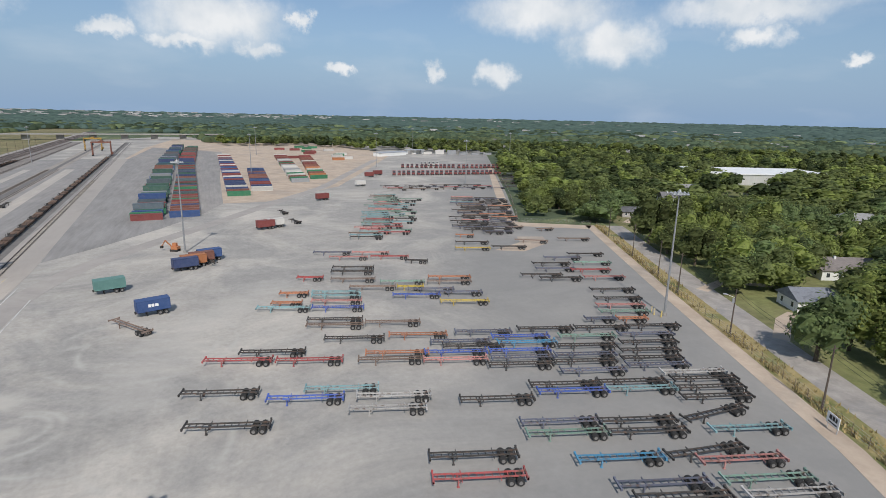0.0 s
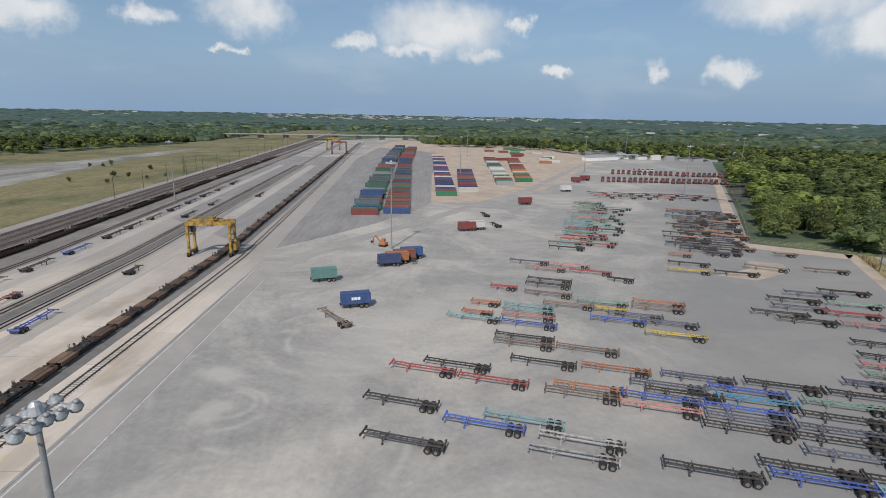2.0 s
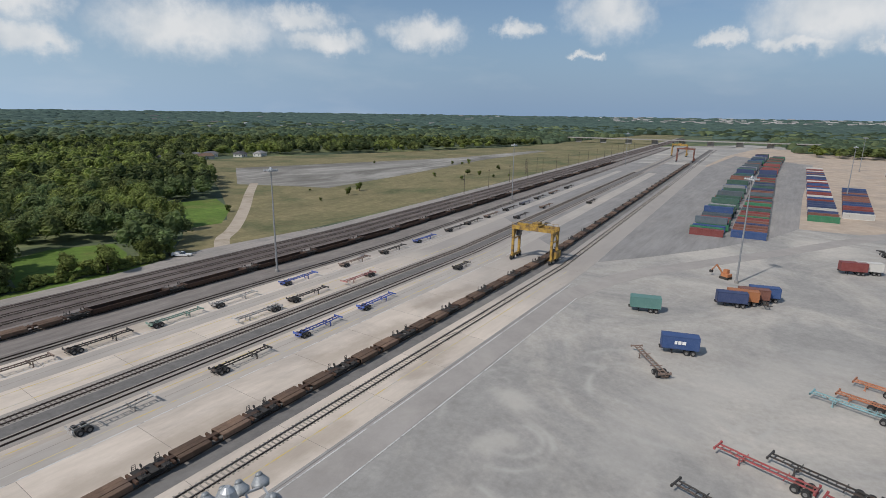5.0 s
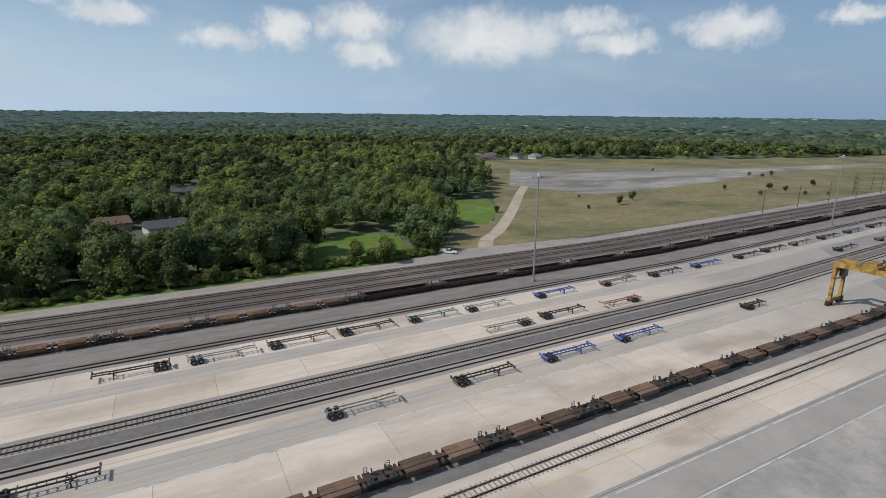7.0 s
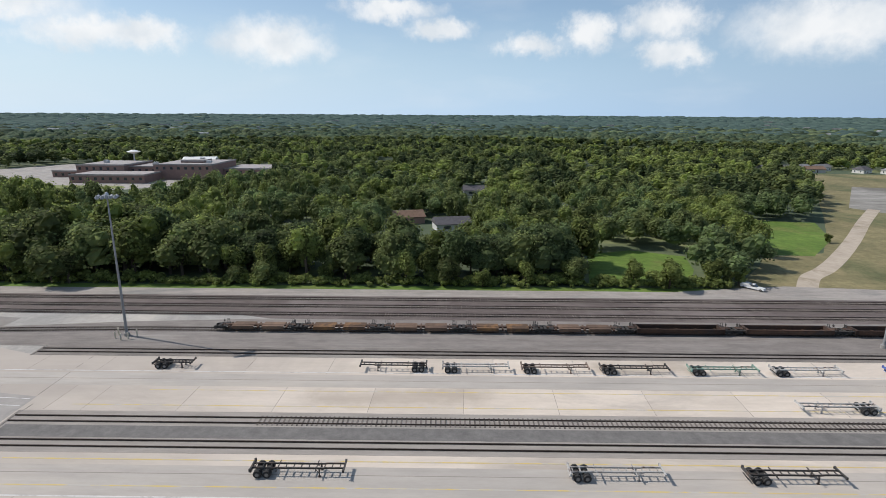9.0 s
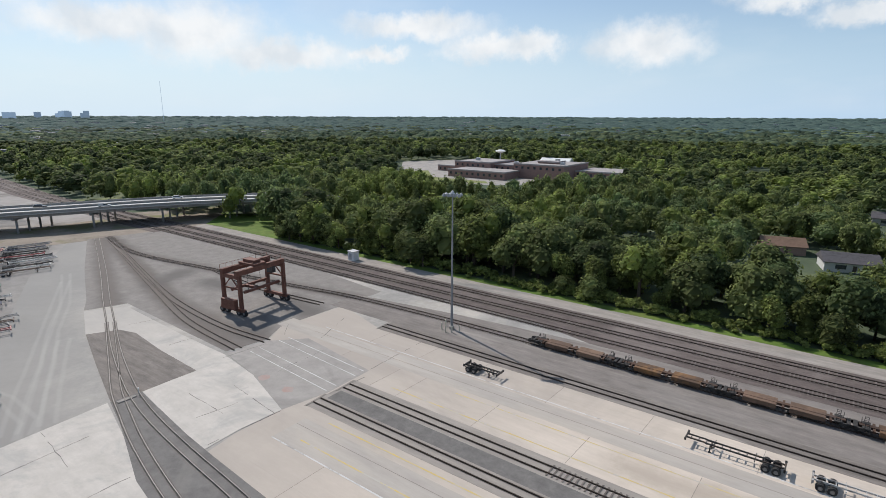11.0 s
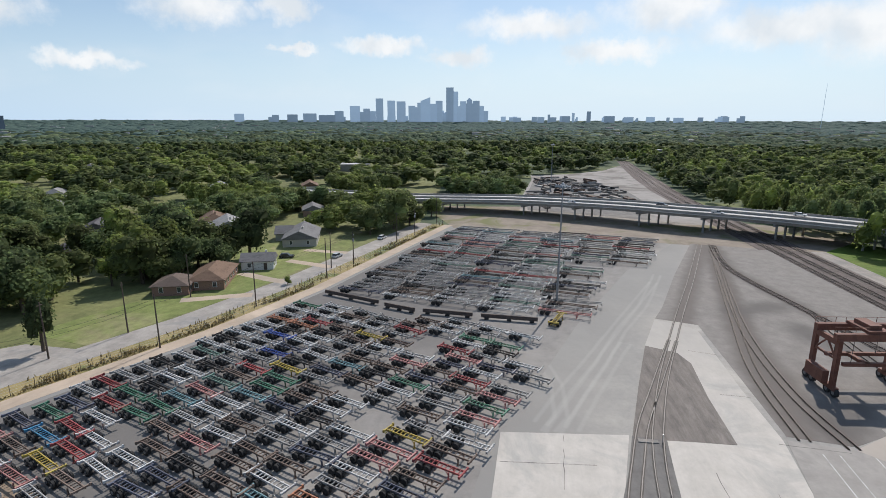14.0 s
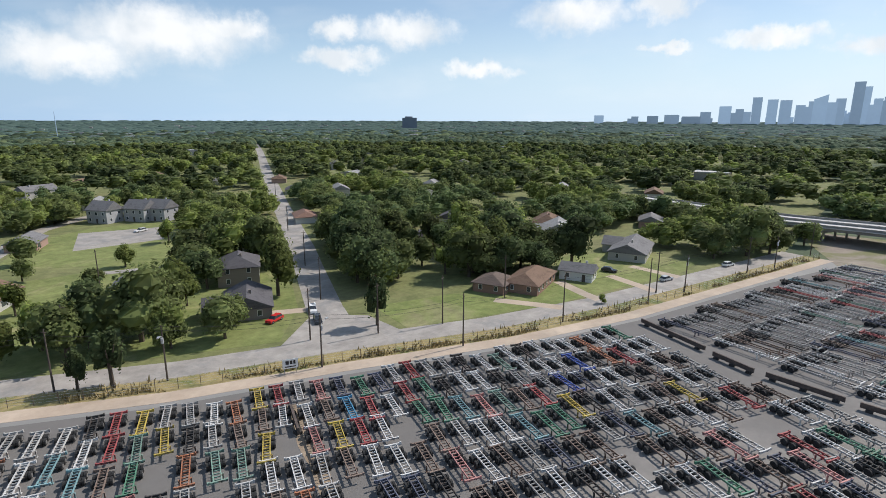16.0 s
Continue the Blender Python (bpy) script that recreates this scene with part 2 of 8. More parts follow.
def segment_distance(nt, where, a, b):
    """Nodes for the distance in the plan from the segment a to b."""
    d = (b[0] - a[0], b[1] - a[1])
    rel = nt.nodes.new("ShaderNodeVectorMath")
    rel.operation = "SUBTRACT"
    rel.inputs[1].default_value = (*a, 0)
    nt.links.new(where, rel.inputs[0])
    dot = nt.nodes.new("ShaderNodeVectorMath")
    dot.operation = "DOT_PRODUCT"
    q = d[0] ** 2 + d[1] ** 2
    dot.inputs[1].default_value = (d[0] / q, d[1] / q, 0)
    nt.links.new(rel.outputs[0], dot.inputs[0])
    cl = nt.nodes.new("ShaderNodeClamp")
    nt.links.new(dot.outputs["Value"], cl.inputs[0])
    on = nt.nodes.new("ShaderNodeVectorMath")
    on.operation = "SCALE"
    on.inputs[0].default_value = (*d, 0)
    nt.links.new(cl.outputs[0], on.inputs["Scale"])
    gap = nt.nodes.new("ShaderNodeVectorMath")
    gap.operation = "DISTANCE"
    nt.links.new(rel.outputs[0], gap.inputs[0])
    nt.links.new(on.outputs[0], gap.inputs[1])
    return gap.outputs["Value"]


def ragged_plan(nt, amount, size):
    """The place in the plan, shaken by noise."""
    tc = nt.nodes.new("ShaderNodeTexCoord")
    n = nt.nodes.new("ShaderNodeTexNoise")
    n.inputs["Scale"].default_value = size
    n.inputs["Detail"].default_value = 6
    n.inputs["Roughness"].default_value = 0.65
    nt.links.new(tc.outputs["Object"], n.inputs[0])
    sh = nt.nodes.new("ShaderNodeVectorMath")
    sh.operation = "MULTIPLY_ADD"
    sh.inputs[1].default_value = (amount * 2, amount * 2, 0)
    sh.inputs[2].default_value = (-amount, -amount, 0)
    nt.links.new(n.outputs[1], sh.inputs[0])
    ad = nt.nodes.new("ShaderNodeVectorMath")
    nt.links.new(tc.outputs["Object"], ad.inputs[0])
    nt.links.new(sh.outputs[0], ad.inputs[1])
    fl = nt.nodes.new("ShaderNodeVectorMath")
    fl.operation = "MULTIPLY"
    fl.inputs[1].default_value = (1, 1, 0)
    nt.links.new(ad.outputs[0], fl.inputs[0])
    return fl.outputs[0]


def tint(m, fac, colour):
    nt = m.node_tree
    b = nt.nodes["Principled BSDF"]
    src = b.inputs["Base Color"].links[0].from_socket
    mx = nt.nodes.new("ShaderNodeMix")
    mx.data_type = "RGBA"
    mx.inputs[7].default_value = (*colour, 1)
    nt.links.new(fac, mx.inputs[0])
    nt.links.new(src, mx.inputs[6])
    nt.links.new(mx.outputs[2], b.inputs["Base Color"])


def band(m, colour, pts, w0, w1, strength=0.7, rag=3.0, size=0.12):
    """A worn or stained trail along a line, with a ragged, fading edge."""
    nt = m.node_tree
    where = ragged_plan(nt, rag, size)
    near = None
    for a, b in zip(pts, pts[1:]):
        d = segment_distance(nt, where, a, b)
        if near is not None:
            mn = nt.nodes.new("ShaderNodeMath")
            mn.operation = "MINIMUM"
            nt.links.new(near, mn.inputs[0])
            nt.links.new(d, mn.inputs[1])
            d = mn.outputs[0]
        near = d
    r = nt.nodes.new("ShaderNodeMapRange")
    r.interpolation_type = "SMOOTHSTEP"
    for i, v in ((1, w0), (2, w1), (3, strength), (4, 0.0)):
        r.inputs[i].default_value = v
    nt.links.new(near, r.inputs[0])
    tint(m, r.outputs[0], colour)


def scuffs(m, rings, colour):
    """Broken pale tyre arcs left by turning trucks."""
    nt = m.node_tree
    where = ragged_plan(nt, 0.7, 0.15)
    tc = nt.nodes.new("ShaderNodeTexCoord")
    n = nt.nodes.new("ShaderNodeTexNoise")
    n.inputs["Scale"].default_value = 0.11
    n.inputs["Detail"].default_value = 5
    nt.links.new(tc.outputs["Object"], n.inputs[0])
    br = nt.nodes.new("ShaderNodeMapRange")
    for i, v in ((1, 0.47), (2, 0.66), (3, 0.0), (4, 0.6)):
        br.inputs[i].default_value = v
    nt.links.new(n.outputs[0], br.inputs[0])
    for cx, cy, radius in rings:
        ds = nt.nodes.new("ShaderNodeVectorMath")
        ds.operation = "DISTANCE"
        ds.inputs[1].default_value = (cx, cy, 0)
        nt.links.new(where, ds.inputs[0])
        co = nt.nodes.new("ShaderNodeMath")
        co.operation = "SUBTRACT"
        co.inputs[1].default_value = radius
        nt.links.new(ds.outputs["Value"], co.inputs[0])
        ab = nt.nodes.new("ShaderNodeMath")
        ab.operation = "ABSOLUTE"
        nt.links.new(co.outputs[0], ab.inputs[0])
        r = nt.nodes.new("ShaderNodeMapRange")
        for i, v in ((1, 0.1), (2, 0.9), (3, 1.0), (4, 0.0)):
            r.inputs[i].default_value = v
        nt.links.new(ab.outputs[0], r.inputs[0])
        mu = nt.nodes.new("ShaderNodeMath")
        mu.operation = "MULTIPLY"
        nt.links.new(r.outputs[0], mu.inputs[0])
        nt.links.new(br.outputs[0], mu.inputs[1])
        tint(m, mu.outputs[0], colour)


def streaks(m, stretch, lo=0.82, hi=1.12, scale=1.0):
    """Long scuffs and tyre streaks along one way."""
    nt = m.node_tree
    b = nt.nodes["Principled BSDF"]
    src = b.inputs["Base Color"].links[0].from_socket
    tc = nt.nodes.new("ShaderNodeTexCoord")
    mp = nt.nodes.new("ShaderNodeMapping")
    mp.inputs["Scale"].default_value = stretch
    nt.links.new(tc.outputs["Object"], mp.inputs[0])
    n = nt.nodes.new("ShaderNodeTexNoise")
    n.inputs["Scale"].default_value = scale
    n.inputs["Detail"].default_value = 6
    n.inputs["Roughness"].default_value = 0.7
    nt.links.new(mp.outputs[0], n.inputs[0])
    r = nt.nodes.new("ShaderNodeMapRange")
    for i, v in ((1, 0.3), (2, 0.7), (3, lo), (4, hi)):
        r.inputs[i].default_value = v
    nt.links.new(n.outputs[0], r.inputs[0])
    sc = nt.nodes.new("ShaderNodeVectorMath")
    sc.operation = "SCALE"
    nt.links.new(src, sc.inputs[0])
    nt.links.new(r.outputs[0], sc.inputs["Scale"])
    nt.links.new(sc.outputs[0], b.inputs["Base Color"])


def offset_line(pts, d):
    """The line moved d aside, by its overall heading."""
    t = math.atan2(pts[-1][1] - pts[0][1], pts[-1][0] - pts[0][0])
    return [(x - math.sin(t) * d, y + math.cos(t) * d) for x, y in pts]


streaks(ASPHALT, (0.12, 0.03, 1), 0.9, 1.1)
streaks(ASPHALT, (1, 1, 1), 0.9, 1.1, 0.9)
scuffs(ASPHALT, ((91, 17, 6.5), (92, 16.5, 4.2), (118, 1, 12.5), (119, 2, 17), (101, 9, 22), (80, -3, 9.5), (150, -14, 20), (132, 14, 9)), (0.44, 0.42, 0.38))
band(ASPHALT, (0.47, 0.44, 0.39), [(101, 21), (103, 22)], 0.5, 4.5, 0.7, 4)
band(ASPHALT, (0.47, 0.44, 0.39), [(88, 19), (91, 17.5)], 0.5, 3.5, 0.6, 3)
band(ASPHALT, (0.43, 0.405, 0.365), [(97, 2), (122, -3), (150, -24)], 1, 9, 0.4, 9)
band(ASPHALT, (0.225, 0.212, 0.198), [(28, -60), (24, -30), (-18, 26), (-50, 34)], 5, 20, 0.85, 5)
band(ASPHALT, (0.255, 0.243, 0.225), [(-40, 30), (-100, 56), (-190, 95)], 6, 22, 0.8, 5)
for marks in ([(-51, 43), (-63, 48), (-77, 54), (-95, 61), (-114, 70), (-142, 80)], [(-54, 46.6), (-64, 50.5), (-76, 55.4), (-88, 60.7)], [(-77, 43), (-68, 45.2), (-57, 45.2), (-53, 43)], [(-55, 42), (-66, 46.5), (-84, 54.7), (-105, 64), (-134, 77)]):
    for aside in (-1.0, 1.0):
        band(ASPHALT, (0.44, 0.42, 0.385), offset_line(marks, aside), 0.1, 0.6, 0.2, 0.5, 0.05)
two_zones(ASPHALT, (0.222, 0.216, 0.205), (0.42, 0.90, 0), -35, 25)
FARAPRON = surf("darker_grey_asphalt", (0.215, 0.205, 0.195), (0.29, 0.276, 0.26), 0.12, 0.9, stain=(0.34, 0.31, 0.28), stain_scale=0.03, stain_lo=0.52, stain_hi=0.78, stretch=(0.3, 1, 1))
streaks(FARAPRON, (0.04, 0.6, 1), 0.85, 1.12)
LOT = surf("lot_asphalt", (0.205, 0.192, 0.178), (0.27, 0.253, 0.235), 0.3, 0.92, stain=(0.31, 0.288, 0.26), stain_scale=0.05, stain_lo=0.5, stain_hi=0.75)
two_zones(LOT, (0.13, 0.122, 0.115), (0.39, 0.92, 0), -26, 2)
band(LOT, (0.38, 0.355, 0.32), [(-66, 48), (-103, 63), (-153, 85), (-186, 100)], 1.0, 8, 0.5, 5)
BEDDARK = surf("patched_dark_asphalt", (0.13, 0.122, 0.115), (0.195, 0.184, 0.172), 0.35, 0.92, stain=(0.25, 0.235, 0.21), stain_scale=0.05, stain_lo=0.52, stain_hi=0.8)
SAND = surf("sandy_gravel", (0.40, 0.315, 0.24), (0.50, 0.405, 0.315), 0.12, 0.95, stain=(0.30, 0.27, 0.235), stain_scale=0.03, stain_lo=0.5, stain_hi=0.75, bump=0.2, bump_scale=4)
APRON = surf("weathered_concrete", (0.515, 0.443, 0.367), (0.62, 0.537, 0.452), 0.16, 0.85, stain=(0.31, 0.272, 0.236), stain_scale=0.045, stain_lo=0.5, stain_hi=0.78, stretch=(0.45, 1, 1), per_object=0.07)
PALE = surf("pale_concrete", (0.45, 0.415, 0.37), (0.54, 0.50, 0.45), 0.2, 0.85, stain=(0.36, 0.345, 0.32), stain_scale=0.09)
LANE = surf("grey_lane", (0.345, 0.315, 0.28), (0.43, 0.39, 0.345), 0.14, 0.88, stain=(0.46, 0.405, 0.345), stain_scale=0.05, stretch=(0.3, 1, 1))
BALLAST = surf("brown_ballast", (0.095, 0.075, 0.068), (0.155, 0.127, 0.116), 0.6, 0.95, stain=(0.21, 0.178, 0.162), stain_scale=0.06, bump=0.5, bump_scale=6, stretch=(0.5, 1, 1))
DARKB = surf("dark_ballast", (0.14, 0.124, 0.112), (0.245, 0.216, 0.19), 0.5, 0.95, stain=(0.34, 0.31, 0.275), stain_scale=0.08, stain_lo=0.55, bump=0.5, bump_scale=6, stretch=(0.3, 1, 1))
GRAVEL = surf("pale_gravel", (0.262, 0.235, 0.21), (0.36, 0.326, 0.292), 0.4, 0.95, stain=(0.20, 0.195, 0.185), stain_scale=0.07, bump=0.4, bump_scale=6, stretch=(0.5, 1, 1))
GRASS = surf("grass", (0.13, 0.147, 0.055), (0.205, 0.208, 0.085), 0.09, 0.95, stain=(0.20, 0.18, 0.09), stain_scale=0.02, bump=0.6, bump_scale=1.5)
LAWN = surf("mown_lawn", (0.14, 0.172, 0.052), (0.22, 0.235, 0.084), 0.12, 0.95, stain=(0.34, 0.29, 0.16), stain_scale=0.05, stain_lo=0.55, stain_hi=0.75, bump=0.5, bump_scale=2)
MEADOW = surf("meadow_grass", (0.085, 0.15, 0.022), (0.13, 0.195, 0.035), 0.1, 0.95, stain=(0.15, 0.165, 0.045), stain_scale=0.05, bump=0.7, bump_scale=1)
FIELD = surf("dry_field_grass", (0.155, 0.14, 0.066), (0.255, 0.212, 0.11), 0.05, 0.95, stain=(0.105, 0.115, 0.05), stain_scale=0.016, stain_lo=0.48, stain_hi=0.66, bump=0.6, bump_scale=1)
DIRT = surf("bare_dirt", (0.25, 0.235, 0.21), (0.37, 0.35, 0.315), 0.06, 0.95, stain=(0.145, 0.135, 0.115), stain_scale=0.022, stain_lo=0.42, stain_hi=0.6, stretch=(0.4, 1, 1))
PATH = surf("trodden_earth", (0.36, 0.30, 0.235), (0.46, 0.39, 0.31), 0.2, 0.95, stain=(0.25, 0.21, 0.14), stain_scale=0.12)
UNDER = surf("woodland_floor", (0.055, 0.078, 0.045), (0.085, 0.108, 0.062), 0.06, 1.0, stain=(0.17, 0.19, 0.085), stain_scale=0.014, stain_lo=0.48, stain_hi=0.62)
ROAD = surf("worn_road", (0.285, 0.26, 0.235), (0.365, 0.335, 0.302), 0.2, 0.88, stain=(0.22, 0.215, 0.21), stain_scale=0.08)
WEED = surf("dry_weeds", (0.24, 0.19, 0.085), (0.36, 0.29, 0.14), 0.5, 0.95, stain=(0.14, 0.155, 0.055), stain_scale=0.07, stain_lo=0.5, stain_hi=0.62)
STRAW = surf("straw_stalks", (0.23, 0.18, 0.08), (0.37, 0.29, 0.14), 0.4, 0.95, island=0.45)
# sun glint on the worn rail tops, put in as a paler colour
GLINT = surf("worn_rail_glint", (0.13, 0.118, 0.108), (0.19, 0.172, 0.158), 1, 0.6, metal=0.2)
RAIL = surf("rusty_rail", (0.05, 0.037, 0.03), (0.09, 0.068, 0.055), 0.5, 0.55, metal=0.5)
TIE = surf("creosoted_tie", (0.105, 0.088, 0.076), (0.18, 0.155, 0.14), 1.0, 0.9, island=0.3)
PALETIE = surf("weathered_tie", (0.20, 0.18, 0.155), (0.30, 0.27, 0.23), 1.0, 0.9, island=0.3)
YLINE = surf("yellow_paint", (0.60, 0.44, 0.09), (0.48, 0.40, 0.22), 0.5, 0.8, stain=(0.43, 0.40, 0.35), stain_scale=0.2, stain_lo=0.45, stain_hi=0.6)
WLINE = surf("white_paint", (0.60, 0.59, 0.57), (0.50, 0.49, 0.47), 0.5, 0.8, stain=(0.33, 0.31, 0.29), stain_scale=0.3, stain_lo=0.5, stain_hi=0.62)
JOINT = surf("joint_filler", (0.22, 0.195, 0.17), (0.28, 0.25, 0.22), 1, 0.9)
RUST = surf("rusty_wagon_steel", (0.06, 0.037, 0.028), (0.12, 0.07, 0.046), 0.7, 0.8, metal=0.2, stain=(0.055, 0.045, 0.042), stain_scale=0.25, per_object=0.25)
DECKR = surf("rusty_deck_plate", (0.10, 0.064, 0.045), (0.18, 0.115, 0.077), 0.5, 0.8, stain=(0.12, 0.08, 0.06), stain_scale=0.3, per_object=0.3)
OCHRE = surf("faded_yellow_deck", (0.20, 0.105, 0.045), (0.29, 0.155, 0.065), 0.5, 0.8, stain=(0.10, 0.062, 0.04), stain_scale=0.35, stain_lo=0.38, stain_hi=0.56, per_object=0.2)
BLACK = surf("black_running_gear", (0.03, 0.028, 0.027), (0.06, 0.055, 0.05), 2, 0.8)
TYRE = surf("tyre_rubber", (0.022, 0.022, 0.023), (0.045, 0.044, 0.042), 3, 0.9)
HUB = surf("dusty_hub", (0.15, 0.145, 0.14), (0.26, 0.25, 0.24), 4, 0.6, metal=0.3)
GALV = surf("galvanised_steel", (0.40, 0.41, 0.42), (0.52, 0.53, 0.54), 1.5, 0.5, metal=0.5)
WOODP = surf("weathered_pole_wood", (0.07, 0.055, 0.045), (0.13, 0.105, 0.085), 2, 0.95, stretch=(1, 1, 0.1))
CRANEY = surf("crane_yellow", (0.36, 0.22, 0.04), (0.48, 0.31, 0.07), 0.5, 0.6, stain=(0.13, 0.08, 0.045), stain_scale=0.6, stain_lo=0.42, stain_hi=0.62)
CRANER = surf("crane_faded_red", (0.14, 0.058, 0.042), (0.215, 0.098, 0.068), 0.5, 0.7, stain=(0.11, 0.055, 0.04), stain_scale=0.5)
CONC = surf("bridge_concrete", (0.25, 0.238, 0.22), (0.34, 0.325, 0.30), 0.3, 0.85, stain=(0.24, 0.225, 0.205), stain_scale=0.15)
DECKC = surf("bridge_deck_concrete", (0.47, 0.455, 0.43), (0.54, 0.52, 0.49), 0.2, 0.85, stain=(0.36, 0.35, 0.335), stain_scale=0.05)
GLASS = surf("dark_window_glass", (0.03, 0.035, 0.04), (0.06, 0.07, 0.08), 0.5, 0.12, spec=0.6)
for gm, st, lo, hi in ((APRON, (0.06, 0.6, 1), 0.93, 1.06), (LANE, (0.06, 0.6, 1), 0.93, 1.06), (BALLAST, (0.03, 1.2, 1), 0.82, 1.12), (DARKB, (0.03, 1.2, 1), 0.82, 1.12), (GRAVEL, (0.05, 0.8, 1), 0.86, 1.1), (PALE, (0.15, 0.5, 1), 0.9, 1.06), (SAND, (0.1, 0.1, 1), 0.82, 1.12), (ROAD, (0.2, 0.2, 1), 0.85, 1.1)):
    streaks(gm, st, lo, hi)
for stained in ([(40, 56), (60, 57), (75, 55)], [(95, 57.5), (118, 56)], [(130, 60), (150, 57)], [(60, 41), (80, 39.5)], [(100, 40), (112, 42)], [(20, 89), (45, 90)], [(70, 101), (84, 101.5)]):
    band(APRON, (0.30, 0.245, 0.19), stained, 0.3, 4.5, 0.5, 4, 0.16)
two_zones(APRON, (0.27, 0.255, 0.238), (-1, 0, 0), -200, -115)
two_zones(APRON, (0.335, 0.298, 0.262), (1, 0, 0), -45, 45)
two_zones(PALE, (0.38, 0.352, 0.318), (1, 0, 0), -90, -60)
BARK = surf("tree_bark", (0.06, 0.045, 0.033), (0.12, 0.095, 0.07), 3, 0.95, stretch=(1, 1, 0.2))
WHITEP = surf("white_paintwork", (0.68, 0.68, 0.66), (0.76, 0.76, 0.74), 0.8, 0.5)


def leafy(name, dark, light, scale=0.25, island=0.5, leaf_bump=0.0, leaf_size=1.0):
    m = surf(name, dark, light, scale, 0.8, island=island, per_object=0.38, spec=0.15, detail=2, bump=leaf_bump, bump_scale=leaf_size)
    b = m.node_tree.nodes["Principled BSDF"]
    b.inputs["Subsurface Weight"].default_value = 0.0
    # a little light passes through a leaf
    nt = m.node_tree
    tr = nt.nodes.new("ShaderNodeBsdfTranslucent")
    ad = nt.nodes.new("ShaderNodeMixShader")
    ad.inputs[0].default_value = 0.55
    src = b.inputs["Base Color"].links[0].from_socket
    nt.links.new(src, tr.inputs[0])
    nt.links.new(b.outputs[0], ad.inputs[1])
    nt.links.new(tr.outputs[0], ad.inputs[2])
    nt.links.new(ad.outputs[0], nt.nodes["Material Output"].inputs[0])
    return m


LEAF_A = leafy("oak_leaves", (0.116, 0.143, 0.054), (0.19, 0.222, 0.08))
LEAF_B = leafy("elm_leaves", (0.143, 0.176, 0.052), (0.22, 0.256, 0.078))
LEAF_C = leafy("dark_leaves", (0.09, 0.12, 0.053), (0.146, 0.19, 0.075))
LEAF_HAZE = leafy("far_haze_leaves", (0.10, 0.152, 0.122), (0.128, 0.182, 0.142), 0.01, 0.2, 0.4, 0.12)
# paler and bluer than the near leaves: distance haze put into the colour
LEAF_FAR = leafy("hazed_canopy_leaves", (0.105, 0.155, 0.095), (0.16, 0.22, 0.13), 0.02, 0.35, 0.5, 0.3)
LEAF_OLIVE = leafy("hazed_olive_leaves", (0.135, 0.172, 0.088), (0.195, 0.238, 0.12), 0.02, 0.35, 0.5, 0.3)
# distance haze on the horizon's woods: bluish leaf colour plus a faint glow
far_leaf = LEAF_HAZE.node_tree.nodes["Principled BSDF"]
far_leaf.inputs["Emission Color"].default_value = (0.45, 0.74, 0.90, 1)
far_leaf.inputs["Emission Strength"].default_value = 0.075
# ---- building helpers ----
def mesh_from(name, verts, faces, material, smooth=False):
    me = bpy.data.meshes.new(name)
    me.from_pydata([tuple(v) for v in verts], [], faces)
    for m in (material if isinstance(material, (list, tuple)) else [material]):
        me.materials.append(m)
    if smooth:
        me.shade_smooth()
    me.update()
    return me


def bm_mesh(name, bm, material):
    me = bpy.data.meshes.new(name)
    bm.to_mesh(me)
    bm.free()
    for m in (material if isinstance(material, (list, tuple)) else [material]):
        me.materials.append(m)
    return me


def part(name, me, parent, label="", m=None):
    ob = new(name, me)
    ob.parent = parent
    if m is not None:
        ob.matrix_basis = m
    if label:
        ob["label"] = label
    return ob


def thing(name, label, category, group="", kind="", m=None, data=None):
    ob = new(name, data)
    if m is not None:
        ob.matrix_basis = m
    return tagged(ob, label, category, group, kind)


